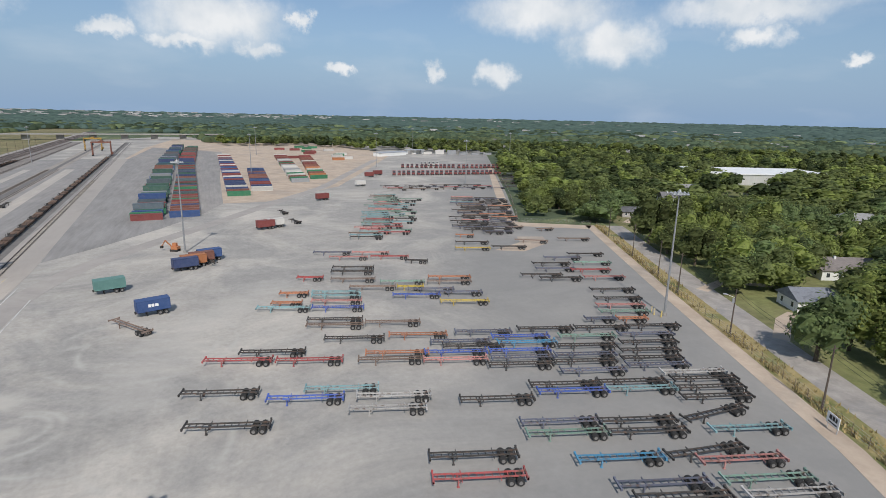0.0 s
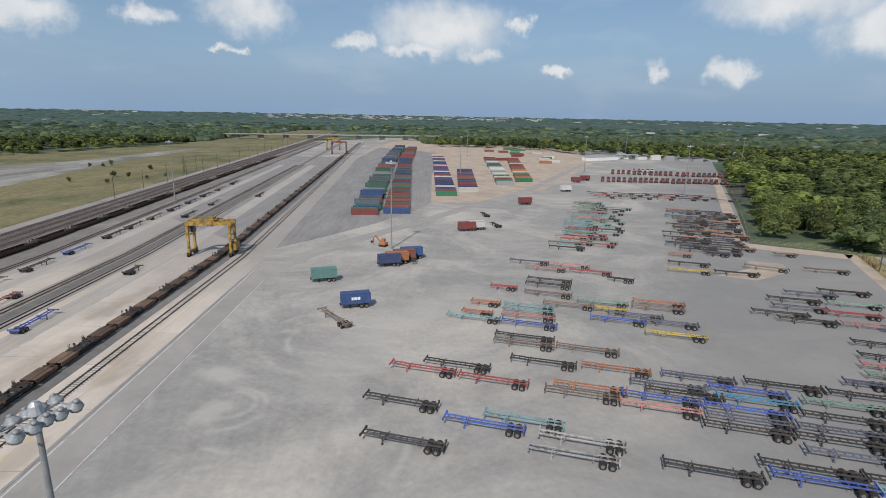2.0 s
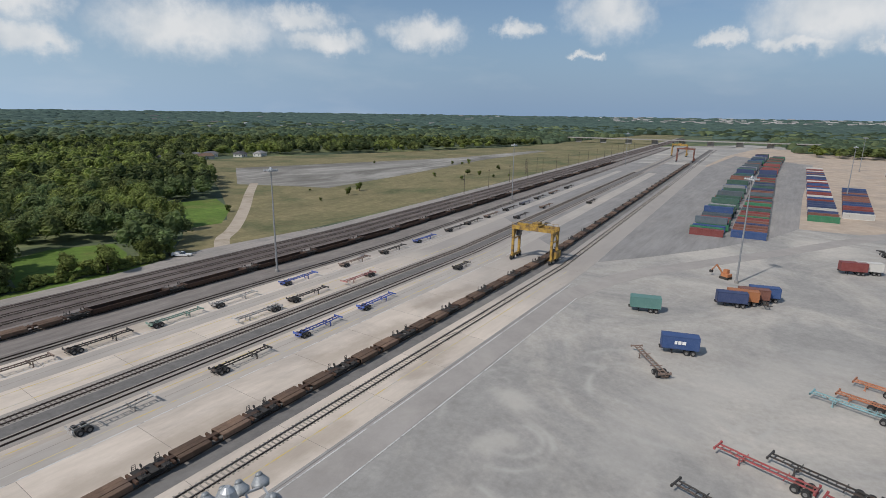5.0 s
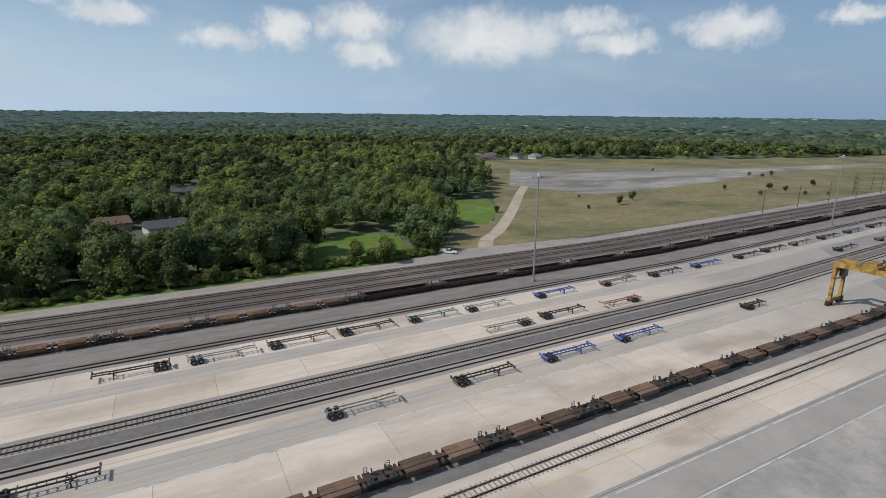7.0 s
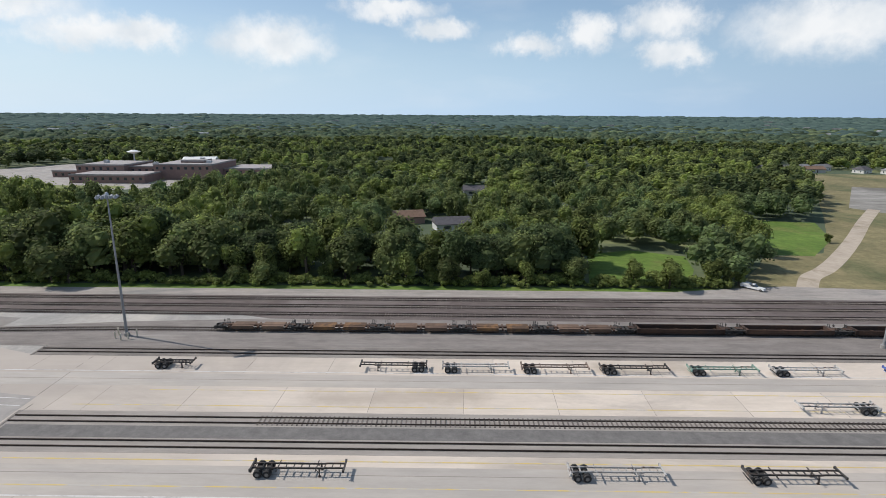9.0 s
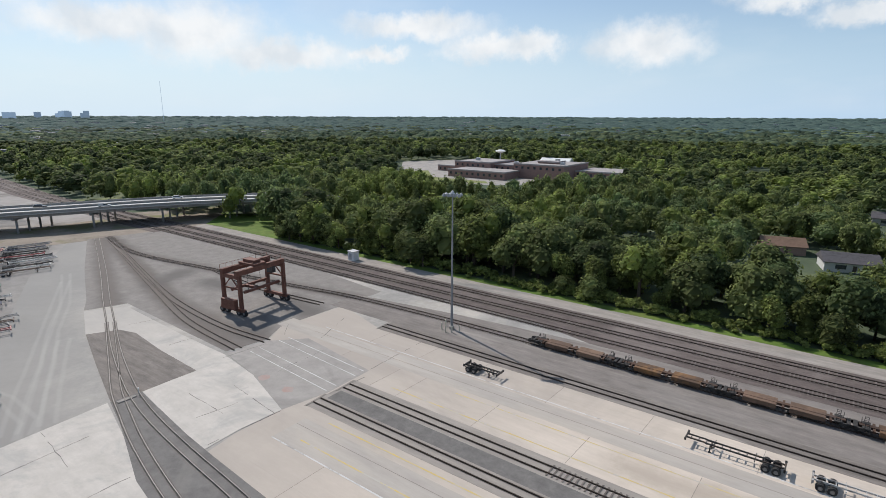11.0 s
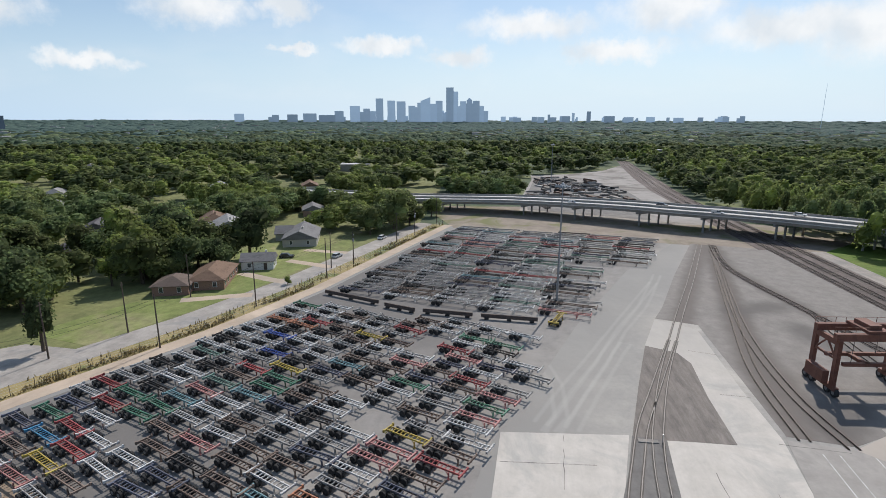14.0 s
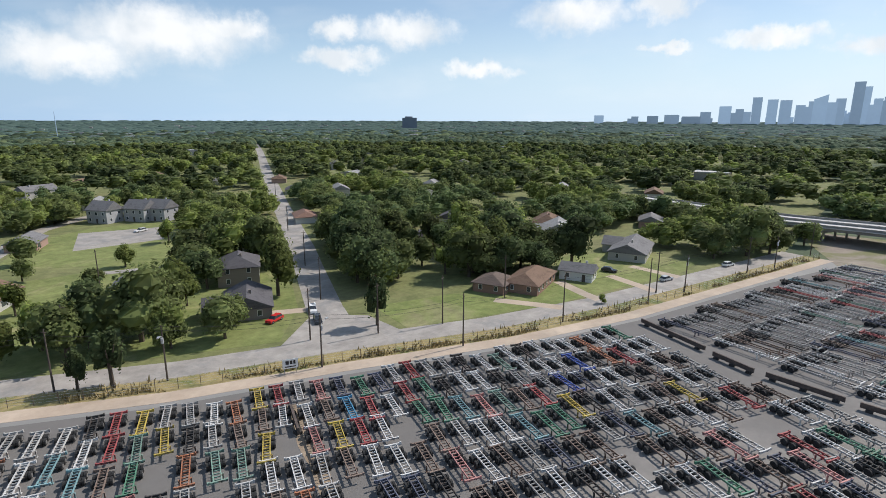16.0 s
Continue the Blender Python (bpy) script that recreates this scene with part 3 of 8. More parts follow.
class Box:
    """Collects boxes, prisms and swept bars into one mesh."""

    def __init__(self):
        self.v, self.f, self.mi = [], [], []

    def hexa(self, pts, mi=0):
        n = len(self.v)
        self.v += [tuple(p) for p in pts]
        for q in ((0, 3, 2, 1), (4, 5, 6, 7), (0, 1, 5, 4), (1, 2, 6, 5), (2, 3, 7, 6), (3, 0, 4, 7)):
            self.f.append(tuple(n + i for i in q))
            self.mi.append(mi)
        return self

    def box(self, x0, y0, z0, x1, y1, z1, mi=0):
        return self.hexa([(x0, y0, z0), (x1, y0, z0), (x1, y1, z0), (x0, y1, z0), (x0, y0, z1), (x1, y0, z1), (x1, y1, z1), (x0, y1, z1)], mi)

    def bar(self, a, b, w, h=None, mi=0):
        """A square bar from a to b."""
        a, b = Vector(a), Vector(b)
        d = (b - a).normalized()
        up = Vector((0, 0, 1)) if abs(d.z) < 0.95 else Vector((0, 1, 0))
        s = d.cross(up).normalized() * w / 2
        u = s.cross(d).normalized() * (h or w) / 2
        return self.hexa([a - s - u, b - s - u, b + s - u, a + s - u, a - s + u, b - s + u, b + s + u, a + s + u], mi)

    def tube(self, a, b, r0, r1, n=8, mi=0, caps=True):
        a, b = Vector(a), Vector(b)
        d = (b - a).normalized()
        up = Vector((0, 0, 1)) if abs(d.z) < 0.95 else Vector((0, 1, 0))
        s = d.cross(up).normalized()
        u = s.cross(d).normalized()
        k = len(self.v)
        for c, r in ((a, r0), (b, r1)):
            for i in range(n):
                t = 2 * math.pi * i / n
                self.v.append(tuple(c + s * r * math.cos(t) + u * r * math.sin(t)))
        for i in range(n):
            j = (i + 1) % n
            self.f.append((k + i, k + j, k + n + j, k + n + i))
            self.mi.append(mi)
        if caps:
            self.f += [tuple(k + n - 1 - i for i in range(n)), tuple(k + n + i for i in range(n))]
            self.mi += [mi, mi]
        return self

    def poly(self, pts, z0, z1, mi=0):
        """A flat plate with thickness."""
        n, k = len(pts), len(self.v)
        self.v += [(x, y, z0) for x, y in pts] + [(x, y, z1) for x, y in pts]
        area = sum(pts[i - 1][0] * pts[i][1] - pts[i][0] * pts[i - 1][1] for i in range(n))
        top = [k + n + i for i in range(n)]
        self.f.append(tuple(top if area > 0 else top[::-1]))
        self.mi.append(mi)
        for i in range(n):
            j = (i + 1) % n
            q = (k + i, k + j, k + n + j, k + n + i)
            self.f.append(q if area > 0 else q[::-1])
            self.mi.append(mi)
        return self

    def roof(self, x0, y0, x1, y1, z, rise, over=0.4, hip=0.0, mi=0, t=0.18):
        """A gabled or hipped roof, ridge along x, as a solid."""
        x0, y0, x1, y1 = x0 - over, y0 - over, x1 + over, y1 + over
        ym = (y0 + y1) / 2
        k = len(self.v)
        self.v += [(x0, y0, z), (x1, y0, z), (x1, y1, z), (x0, y1, z), (x0 + hip, ym, z + rise), (x1 - hip, ym, z + rise)]
        self.v += [(x, y, zz - t) for x, y, zz in self.v[k:k + 4]]
        for q in ((0, 1, 5, 4), (2, 3, 4, 5), (1, 2, 5), (3, 0, 4), (9, 8, 7, 6), (0, 6, 7, 1), (1, 7, 8, 2), (2, 8, 9, 3), (3, 9, 6, 0)):
            self.f.append(tuple(k + i for i in q))
            self.mi.append(mi)
        return self

    def mesh(self, name, material, smooth=False):
        me = mesh_from(name, self.v, self.f, material, smooth)
        if any(self.mi):
            me.polygons.foreach_set("material_index", self.mi)
        return me


def plate(name, pts, z, material, label, category="ground", thick=0.25):
    """One sheet of the ground, as a slab with its top at z."""
    return thing(name, label, category, kind="structure", data=Box().poly(pts, z - thick, z).mesh(name, material))


def along(pts, step):
    """Evenly spaced points and headings along a polyline."""
    out, left = [], 0.0
    for (x0, y0), (x1, y1) in zip(pts, pts[1:]):
        d = math.hypot(x1 - x0, y1 - y0)
        s = left
        while s < d:
            out.append((x0 + (x1 - x0) * s / d, y0 + (y1 - y0) * s / d, math.atan2(y1 - y0, x1 - x0)))
            s += step
        left = s - d
    return out


def offset(pts, d):
    """The polyline moved d to its left."""
    out = []
    for i, (x, y) in enumerate(pts):
        a, b = pts[max(i - 1, 0)], pts[min(i + 1, len(pts) - 1)]
        t = math.atan2(b[1] - a[1], b[0] - a[0])
        out.append((x - math.sin(t) * d, y + math.cos(t) * d))
    return out


def smooth_line(pts, n=6):
    """Catmull-Rom through the points."""
    p = [pts[0], *pts, pts[-1]]
    out = []
    for i in range(1, len(p) - 2):
        for k in range(n):
            t = k / n
            out.append(tuple(0.5 * (2 * p[i][c] + (p[i + 1][c] - p[i - 1][c]) * t + (2 * p[i - 1][c] - 5 * p[i][c] + 4 * p[i + 1][c] - p[i + 2][c]) * t * t
                                    + (3 * p[i][c] - p[i - 1][c] - 3 * p[i + 1][c] + p[i + 2][c]) * t ** 3) for c in (0, 1)))
    return out + [pts[-1]]


def ribbon(pts, width):
    return offset(pts, width / 2) + offset(pts, -width / 2)[::-1]


def sweep(pts, d, w, z0, z1):
    """A bar of width w that follows a polyline at d to its left."""
    b = Box()
    lo, hi = offset(pts, d - w / 2), offset(pts, d + w / 2)
    n = len(pts)
    b.v = [(x, y, z) for z in (z0, z1) for line in (lo, hi) for x, y in line]
    for i in range(n - 1):
        a, c, e, g = i, n + i, 2 * n + i, 3 * n + i
        for q in ((e, e + 1, g + 1, g), (a, a + 1, e + 1, e), (g, g + 1, c + 1, c)):
            b.f.append(q)
            b.mi.append(0)
    for i in (0, n - 1):
        b.f.append((i, 2 * n + i, 3 * n + i, n + i))
        b.mi.append(0)
    return b


def inside(x, y, pts):
    c = False
    for (x0, y0), (x1, y1) in zip(pts, pts[1:] + pts[:1]):
        if (y0 > y) != (y1 > y) and x < (x1 - x0) * (y - y0) / (y1 - y0) + x0:
            c = not c
    return c


def bend(x):
    """The tracks lean a little towards the woods past the yellow crane."""
    return 0.06 * max(0.0, x - 185)


def lane(y, x0=-27.0, x1=900.0):
    xs = [x0] + [x for x in (0, 60, 120, 185, 260, 400, 600) if x > x0 and x < x1] + [x1]
    return [(x, y + bend(x)) for x in xs]
# ---- ground ----
ROADG = surf("swept_grey_lane", (0.285, 0.262, 0.239), (0.355, 0.328, 0.30), 0.1, 0.9, stain=(0.40, 0.37, 0.33), stain_scale=0.05, stain_lo=0.5, stain_hi=0.8)
FENCE = [(-212, 6), (-165, -6), (-116, -18.5), (-84, -30), (-51, -46), (-24, -58), (-3, -70.5), (43, -97), (117, -131), (195, -168)]
rng = random.Random(7)


def ground_z(r):
    return -0.05 + max(0.0, (r - 2600) / 2200) ** 2 * 30


rings = [0, 300, 600, 1000, 1500, 2100, 2600, 3000, 3400, 3800, 4200, 4600, 4850]
gv, gf = [(0, 0, -0.05)], []
for r in rings[1:]:
    gv += [(r * math.cos(2 * math.pi * i / 96), r * math.sin(2 * math.pi * i / 96), ground_z(r)) for i in range(96)]
for k in range(len(rings) - 1):
    for i in range(96):
        j = (i + 1) % 96
        if k == 0:
            gf.append((0, 1 + i, 1 + j))
        else:
            a, b = 1 + 96 * (k - 1), 1 + 96 * k
            gf.append((a + i, b + i, b + j, a + j))
thing("ground", "dark green woodland floor reaching to the horizon", "ground", kind="structure", data=mesh_from("ground", gv, gf, UNDER, True))

SOUTH = FENCE + [(209, -137), (300, -182), (480, -268), (760, -400)]
yard = SOUTH + [(900, -330), (1100, 60), (900, 185), (185, 146), (-90, 146), (-180, 148), (-215, 120)]
plate("yard_ground", yard, -0.02, ASPHALT, "wide grey asphalt yard with dusty worn patches", "yard")
lot = [(-210, 15)] + [(x, y) for x, y in offset(FENCE[1:7], 6.0)] + [(24, -76), (26, -30), (-20, 26), (-33, 32), (-52, 35), (-66, 41), (-98, 52), (-146, 72), (-188, 97)]
plate("lot_ground", [p for p in lot], -0.008, LOT, "dark asphalt parking lot under the chassis", "parking lot", 0.3)
plate("sand_strip", offset(FENCE, 0.8) + offset(FENCE, 4.6)[::-1], 0.006, SAND, "pale sandy strip along the fence", "dirt strip", 0.3)
plate("sand_strip_east", [(195, -166), (212, -137), (300, -180), (480, -266), (478, -261), (300, -174), (206, -130), (189, -160)], 0.006, SAND, "pale sandy strip along the fence", "dirt strip", 0.3)
plate("dust_patch", [(168, -103), (176, -118), (185, -122), (182, -132), (172, -128), (163, -112)], 0.01, SAND, "pale dusty patch on the asphalt", "dust patch", 0.3)
# east yard: sandy field with the container rows
plate("sandy_yard", [(300, -38), (354, -88), (485, -148), (640, -215), (860, -200), (1000, 40), (775, 60), (560, 62), (420, 8), (300, 5)], 0.004, SAND, "sandy container storage ground", "yard", 0.3)

plate("container_lanes", [(196, 37), (214, 24), (240, 8), (272, -8), (300, -17), (420, -18), (690, -26), (780, 52), (560, 60), (420, 52)], 0.0085, FARAPRON, "dark asphalt lanes beside the container rows", "lane", 0.3)

# apron between the yard and the main line
APRONOB = plate("apron", [(-58, 92), (-57, 110), (-40, 104.4), *[(x, 104.4 + bend(x)) for x in (0, 185, 400, 600)], *[(x, 36.7 + bend(x) * 0.9) for x in (600, 400, 185, 120, 74, 50, 20, -24)], (-29, 62), (-29, 70), (-54, 86)],
      0.012, APRON, "tan weathered concrete apron", "concrete apron", 0.35)
plate("apron_lane", [*lane(70.9, -24, 500), *lane(64.6, -24, 500)[::-1]], 0.018, LANE, "grey asphalt truck lane", "lane", 0.35)
plate("apron_lane_north", [*lane(97.2, -60, 500), *lane(92.6, -60, 500)[::-1]], 0.018, LANE, "grey asphalt truck lane", "lane", 0.35)
plate("grey_patch", [(-55, 77), (-53.6, 85.7), (-48, 91.6), (-27.4, 88.5), (-27.3, 78.4), (-29, 70.3), (-43, 74.7)], 0.02, surf("newer_grey_concrete", (0.27, 0.25, 0.228), (0.345, 0.32, 0.292), 0.25, 0.85, stain=(0.22, 0.205, 0.19), stain_scale=0.09, stain_lo=0.5, stain_hi=0.7), "newer smooth grey concrete crossing", "concrete slab", 0.35)
plate("far_apron", [(200, 49 + bend(200)), *lane(104, 200, 600)[1:], *lane(46, 200, 600)[1:][::-1]], 0.0165, FARAPRON, "grey dusty asphalt apron", "apron", 0.35)
plate("pale_slab", [(-51.7, 35.8), (-53.3, 54.6), (-38, 51.1), (-29.8, 48.3), (-24.3, 48.1), (-24.3, 34.5)], 0.02, PALE, "pale concrete slab beside the rails", "concrete slab", 0.35)
plate("pale_slab_path", [(-103.2, 70.0), (-98, 77.8), (-70, 76.6), (-55, 76.5), (-43, 74.7), (-29, 70.3), (-29.4, 63), (-28.9, 57.2), (-34.6, 57.3), (-45.6, 58.8), (-52.7, 59.7), (-52.7, 69.4), (-66.8, 69.9), (-79.6, 71.1), (-84.4, 69.8), (-87.2, 64.3)], 0.024, PALE, "pale concrete path of slabs", "concrete slab", 0.35)
SIDING = surf("siding_gravel", (0.165, 0.146, 0.132), (0.25, 0.222, 0.2), 0.4, 0.95, stain=(0.28, 0.255, 0.23), stain_scale=0.06, bump=0.4, bump_scale=6, stretch=(0.4, 1, 1))
streaks(SIDING, (0.04, 0.8, 1))
WGRAVEL = surf("dusty_brown_gravel", (0.19, 0.172, 0.156), (0.26, 0.24, 0.219), 0.3, 0.95, stain=(0.235, 0.213, 0.19), stain_scale=0.05, stain_lo=0.52, stain_hi=0.75)
for pts in ([(-187, 107), (-139.4, 89.1), (-100, 75)], [(-179, 107.4), (-122, 93.4), (-94, 87.1), (-69.4, 84.5), (-53.6, 85.4)], [(-163, 103.5), (-105, 88.2), (-78, 81.6), (-55, 79.5)], [(-186, 110), (-152, 104), (-112, 108.6), (-60, 116)]):
    band(WGRAVEL, (0.135, 0.117, 0.105), pts, 1.0, 4.2, 0.8, 1.6, 0.2)
for pts in ([(-101, 101), (-86, 106)], [(-117, 101), (-112, 92)], [(-72, 105), (-60, 102)], [(-66, 92), (-60, 86)]):
    band(WGRAVEL, (0.115, 0.104, 0.096), pts, 1.0, 7.0, 0.8, 4)
plate("west_gravel", [(-187, 102.7), (-143, 85.2), (-112, 73.9), (-104, 70.3), (-101, 79), (-56, 77.5), (-54.5, 86), (-58, 92), (-57, 123.5), (-90, 128), (-182, 127.4)], 0.002, WGRAVEL, "dusty gravel ground beside the ladder tracks", "gravel", 0.3)
plate("dirt_strip", ribbon([(-36, -38), (-31, -26.9), (-29.6, -22), (-26, -13)], 2.2), 0.004, surf("brown_earth", (0.22, 0.165, 0.115), (0.33, 0.26, 0.19), 0.5, 0.95), "strip of bare brown earth between parked rows", "dirt strip", 0.3)
plate("dark_gravel_wedge", [(-87.4, 64.4), (-84.6, 69.9), (-79.8, 71.2), (-66.9, 70.0), (-52.8, 69.5), (-52.6, 59.6), (-53, 55), (-70, 59.5)], 0.03, DARKB, "dark gravel wedge between the rails", "gravel", 0.3)

# beds of the western tracks
plate("track_bed", [(-53.2, 55.0), (-52.6, 59.8), (-45.6, 58.9), (-34.4, 57.6), (-26.5, 57), (-10, 56), (-6, 47.5), (-24.2, 47.4), (-29.5, 48.2), (-45, 53)], 0.032, BEDDARK, "dark patched asphalt between the rails", "track bed", 0.35)
# ballast
plate("main_ballast", [(-182, 127), (-133, 127), (-102, 128), (-60, 129), (-16, 129), (0, 124.6), *lane(124.3, 10, 1300)[1:], *lane(140.6, -180, 1300)[::-1]], 0.03, BALLAST, "brown crushed-stone ballast of the main line", "ballast", 0.35)
plate("service_road", [*lane(140.4, -180, 1300), *lane(146.2, -180, 1300)[::-1]], 0.022, GRAVEL, "pale gravel service track beside the line", "gravel track", 0.35)
plate("siding_gravel", [(-60, 118), (-30, 122), (0, 124.5), *lane(124.4, 10, 900)[1:], *lane(108.6, -60, 900)[::-1]], 0.02, SIDING, "pale gravel strip along the siding", "gravel", 0.35)
plate("siding_ballast", [*lane(104.2, -40, 900), *lane(108.8, -40, 900)[::-1]], 0.028, DARKB, "dark ballast of a siding", "ballast", 0.35)
plate("double_ballast", [*lane(73.5, -27, 900), *lane(84.3, -27, 900)[::-1]], 0.028, surf("dusty_track_gravel", (0.25, 0.224, 0.198), (0.345, 0.312, 0.276), 0.5, 0.95, stain=(0.20, 0.18, 0.162), stain_scale=0.05, stain_lo=0.5, stain_hi=0.75, bump=0.4, bump_scale=6, stretch=(0.2, 1, 1)), "dusty grey gravel between two tracks", "ballast", 0.35)
plate("drain_strip", [*lane(77.1, -26, 900), *lane(80.2, -26, 900)[::-1]], 0.036, surf("oily_gravel", (0.12, 0.113, 0.106), (0.185, 0.174, 0.163), 0.5, 0.95, bump=0.4), "dark oily gravel between the tracks", "gravel", 0.35)
plate("wagon_ballast", [*lane(47.4, -24, 900), *lane(53.4, -24, 900)[::-1]], 0.028, BEDDARK, "dark oily ballast under the wagons", "ballast", 0.35)
plate("edge_kerb", [*lane(36.9, 20, 160), *lane(36.4, 20, 160)[::-1]], 0.06, CONC, "low concrete edge of the apron", "kerb", 0.35)
plate("yard_lane", ribbon(smooth_line([(-24, 31), (20, 32.2), (74, 33.6), (125, 34), (158, 33), (188, 24), (215, 8), (250, -14), (300, -44), (354, -78), (420, -108), (485, -138), (560, -172)], 5), 6.4), 0.007, ROADG, "smooth grey lane beside the apron", "lane", 0.3)

# painted lines and slab joints
for y, x0, x1, mat in ((41.2, 20, 180, YLINE), (72.1, -20, 190, YLINE), (66.7, -20, 190, YLINE), (86.2, -20, 190, YLINE), (91.2, -10, 150, YLINE), (98.0, -50, 200, WLINE), (95.0, -50, 200, JOINT), (69.2, -24, 200, JOINT), (64.7, -24, 200, WLINE), (30.4, 10, 158, WLINE), (35.9, 10, 170, WLINE)):
    thing("lane_line", "faded painted line on concrete", "road marking", "lane lines", "structure", data=sweep(lane(y, x0, x1), 0, 0.22 if mat is not JOINT else 0.1, 0.0, 0.024).mesh("lane_line", mat))
for y, off in ((79.9, -52), (82.1, -52), (86.7, -52), (88.9, -52)):
    thing("crossing_line", "faint white wheel line across the crossing", "road marking", "crossing lines", "structure", data=sweep([(off, y + 0.5), (-28, y - 1.2)], 0, 0.15, 0.0, 0.027).mesh("crossing_line", WLINE))
jb = Box()
for y0, y1 in ((36.95, 47.5), (54.2, 64.5), (84.5, 92.4), (97.4, 104.1)):
    ends = [-23.5] + [-18 + 15.2 * i + (y0 % 7) for i in range(14)]
    if y0 > 80:
        ends = [-50.0, -36.5] + ends
    for x0, x1 in zip(ends, ends[1:]):
        jb.bar((x1, y0, 0.012), (x1 + 0.3, y1, 0.012), 0.07, 0.014)
        halves = ((y0, (y0 + y1) / 2 - 0.04), ((y0 + y1) / 2 + 0.04, y1)) if y1 - y0 > 9 else ((y0, y1),)
        for a, b in halves:
            part("slab", Box().poly([(x0 + 0.05, a), (x1 - 0.05, a), (x1 + 0.25, b), (x0 + 0.35, b)], 0.0, 0.0165).mesh("slab", APRON), APRONOB)
rj = random.Random(12)
DARKJ = surf("tarry_joint", (0.10, 0.092, 0.085), (0.17, 0.157, 0.145), 1.5, 0.9)
seams = Box()
for a, b in (((-45.7, 64.2), (-33.6, 64.0)), ((-29.6, 58.1), (-28.8, 70.0)), ((-42.4, 70.4), (-29.2, 69.0)), ((-46.0, 93.4), (-50.7, 104.2)), ((-27.6, 89.0), (-27.9, 104.0)), ((-27.1, 73.4), (-26.2, 86.2)), ((-53.5, 89.7), (-57.9, 94.1)), ((-53.8, 75.4), (-52.8, 84.5)), ((-37.5, 60.8), (-36.5, 67.4)), ((-52, 45), (-38, 44)), ((-44.5, 36), (-45.5, 52)), ((-31, 36), (-31, 48)), ((-86, 72.4), (-84.6, 77.6)), ((-68, 72.2), (-67.4, 77.2)), ((-40.5, 78), (-41, 89.5))):
    n = max(3, int(math.hypot(b[0] - a[0], b[1] - a[1]) / 1.6))
    pts = [(a[0] + (b[0] - a[0]) * i / n + rj.uniform(-0.1, 0.1), a[1] + (b[1] - a[1]) * i / n + rj.uniform(-0.1, 0.1)) for i in range(n + 1)]
    for p, q in zip(pts, pts[1:]):
        if rj.random() < 0.85:
            w = rj.uniform(0.03, 0.12)
            seams.bar((*p, 0.026), (*q, 0.026), w, 0.012)
tagged(new("tarry_seams", seams.mesh("tarry_seams", DARKJ)), "dark broken seams between old concrete slabs", "joint", kind="structure")
for x, y in ((-40.5, 75.2), (-33.5, 74.9)):
    plate("red_mark", [(x + 1.3 * math.cos(k * 0.7) * rj.uniform(0.7, 1.1), y + 1.1 * math.sin(k * 0.7) * rj.uniform(0.7, 1.1)) for k in range(9)], 0.027, surf("faded_red_paint", (0.36, 0.24, 0.21), (0.34, 0.29, 0.26), 0.6, 0.9), "faded red paint mark on the concrete", "road marking", 0.03)
tagged(new("slab_joints", jb.mesh("slab_joints", JOINT)), "dark joints between concrete slabs", "joint", kind="structure")

# north side: field, meadows, path
plate("field", [(119, 150), (150, 147.5), *lane(146.8, 185, 1500)[1:], (1500, 320), (760, 330), (520, 400), (400, 448), (316, 455), (281, 376), (250, 315), (218, 262), (190, 218), (170, 190), (146, 184), (138, 172)], -0.02, FIELD, "dry grass field beside the railway", "field", 0.3)
plate("bare_ground", [(247, 286), (262, 252), (270, 229), (345, 235), (520, 258), (700, 262), (700, 276), (520, 292), (420, 330), (310, 372)], 0.0, DIRT, "bare pale ground in the field", "bare ground", 0.3)
plate("field_path", ribbon(smooth_line([(139, 150), (147, 161), (157, 169.5), (173, 186), (197, 213), (225, 246), (256, 281)]), 5.2), 0.004, PATH, "pale dirt path through the field", "path", 0.3)
plate("truck_stand", [(100, 146), (118, 149.5), (134, 152), (144, 151), (185, 147), (130, 144)], 0.03, GRAVEL, "pale gravel stand beside the line", "gravel", 0.3)
plate("meadow", [(80, 152), (88, 186), (104, 192), (120, 184), (116, 168), (108, 152)], -0.01, MEADOW, "green grass clearing in the wood", "meadow", 0.3)
plate("meadow_far", [(148, 188), (164, 185.5), (187, 211), (203, 245), (172, 250), (160, 225)], -0.012, MEADOW, "bright green grass clearing", "meadow", 0.3)
plate("line_verge", [*lane(146, -180, 119), *lane(149.5, -180, 119)[::-1]], 0.0, MEADOW, "grassy verge below the wood", "verge", 0.3)

# south side: road, verge, lawns
plate("suburb_grass", offset(FENCE, -11) + [(260, -205), (480, -310), (700, -440), (500, -900), (-200, -1100), (-800, -700), (-900, -150), (-480, -20), (-275, -8)], -0.03, GRASS, "rough green grass between the suburban trees", "grass", 0.2)
RC = offset(FENCE, -8.3)
plate("road", ribbon(RC, 7.4), 0.0, ROAD, "worn grey residential road", "road", 0.3)
plate("fence_verge", offset(FENCE, 0.8) + offset(FENCE, -4.7)[::-1], -0.006, WEED, "dry weedy verge along the fence", "verge", 0.3)
plate("far_lawn", [(-16, -176), (-30, -214), (-58, -232), (-84, -224), (-66, -165), (-45, -156)], -0.004, LAWN, "open green lawn before the townhouses", "lawn", 0.3)
plate("back_street", ribbon([(10, -166), (-14, -188), (-40, -240), (-62, -262), (-130, -300)], 7), 0.0, ROAD, "narrow grey back street", "road", 0.3)
plate("bare_yard", [(-112, -56), (-124, -47), (-130, -52), (-118, -62)], -0.001, WEED, "dry worn grass beside the houses", "lawn", 0.3)
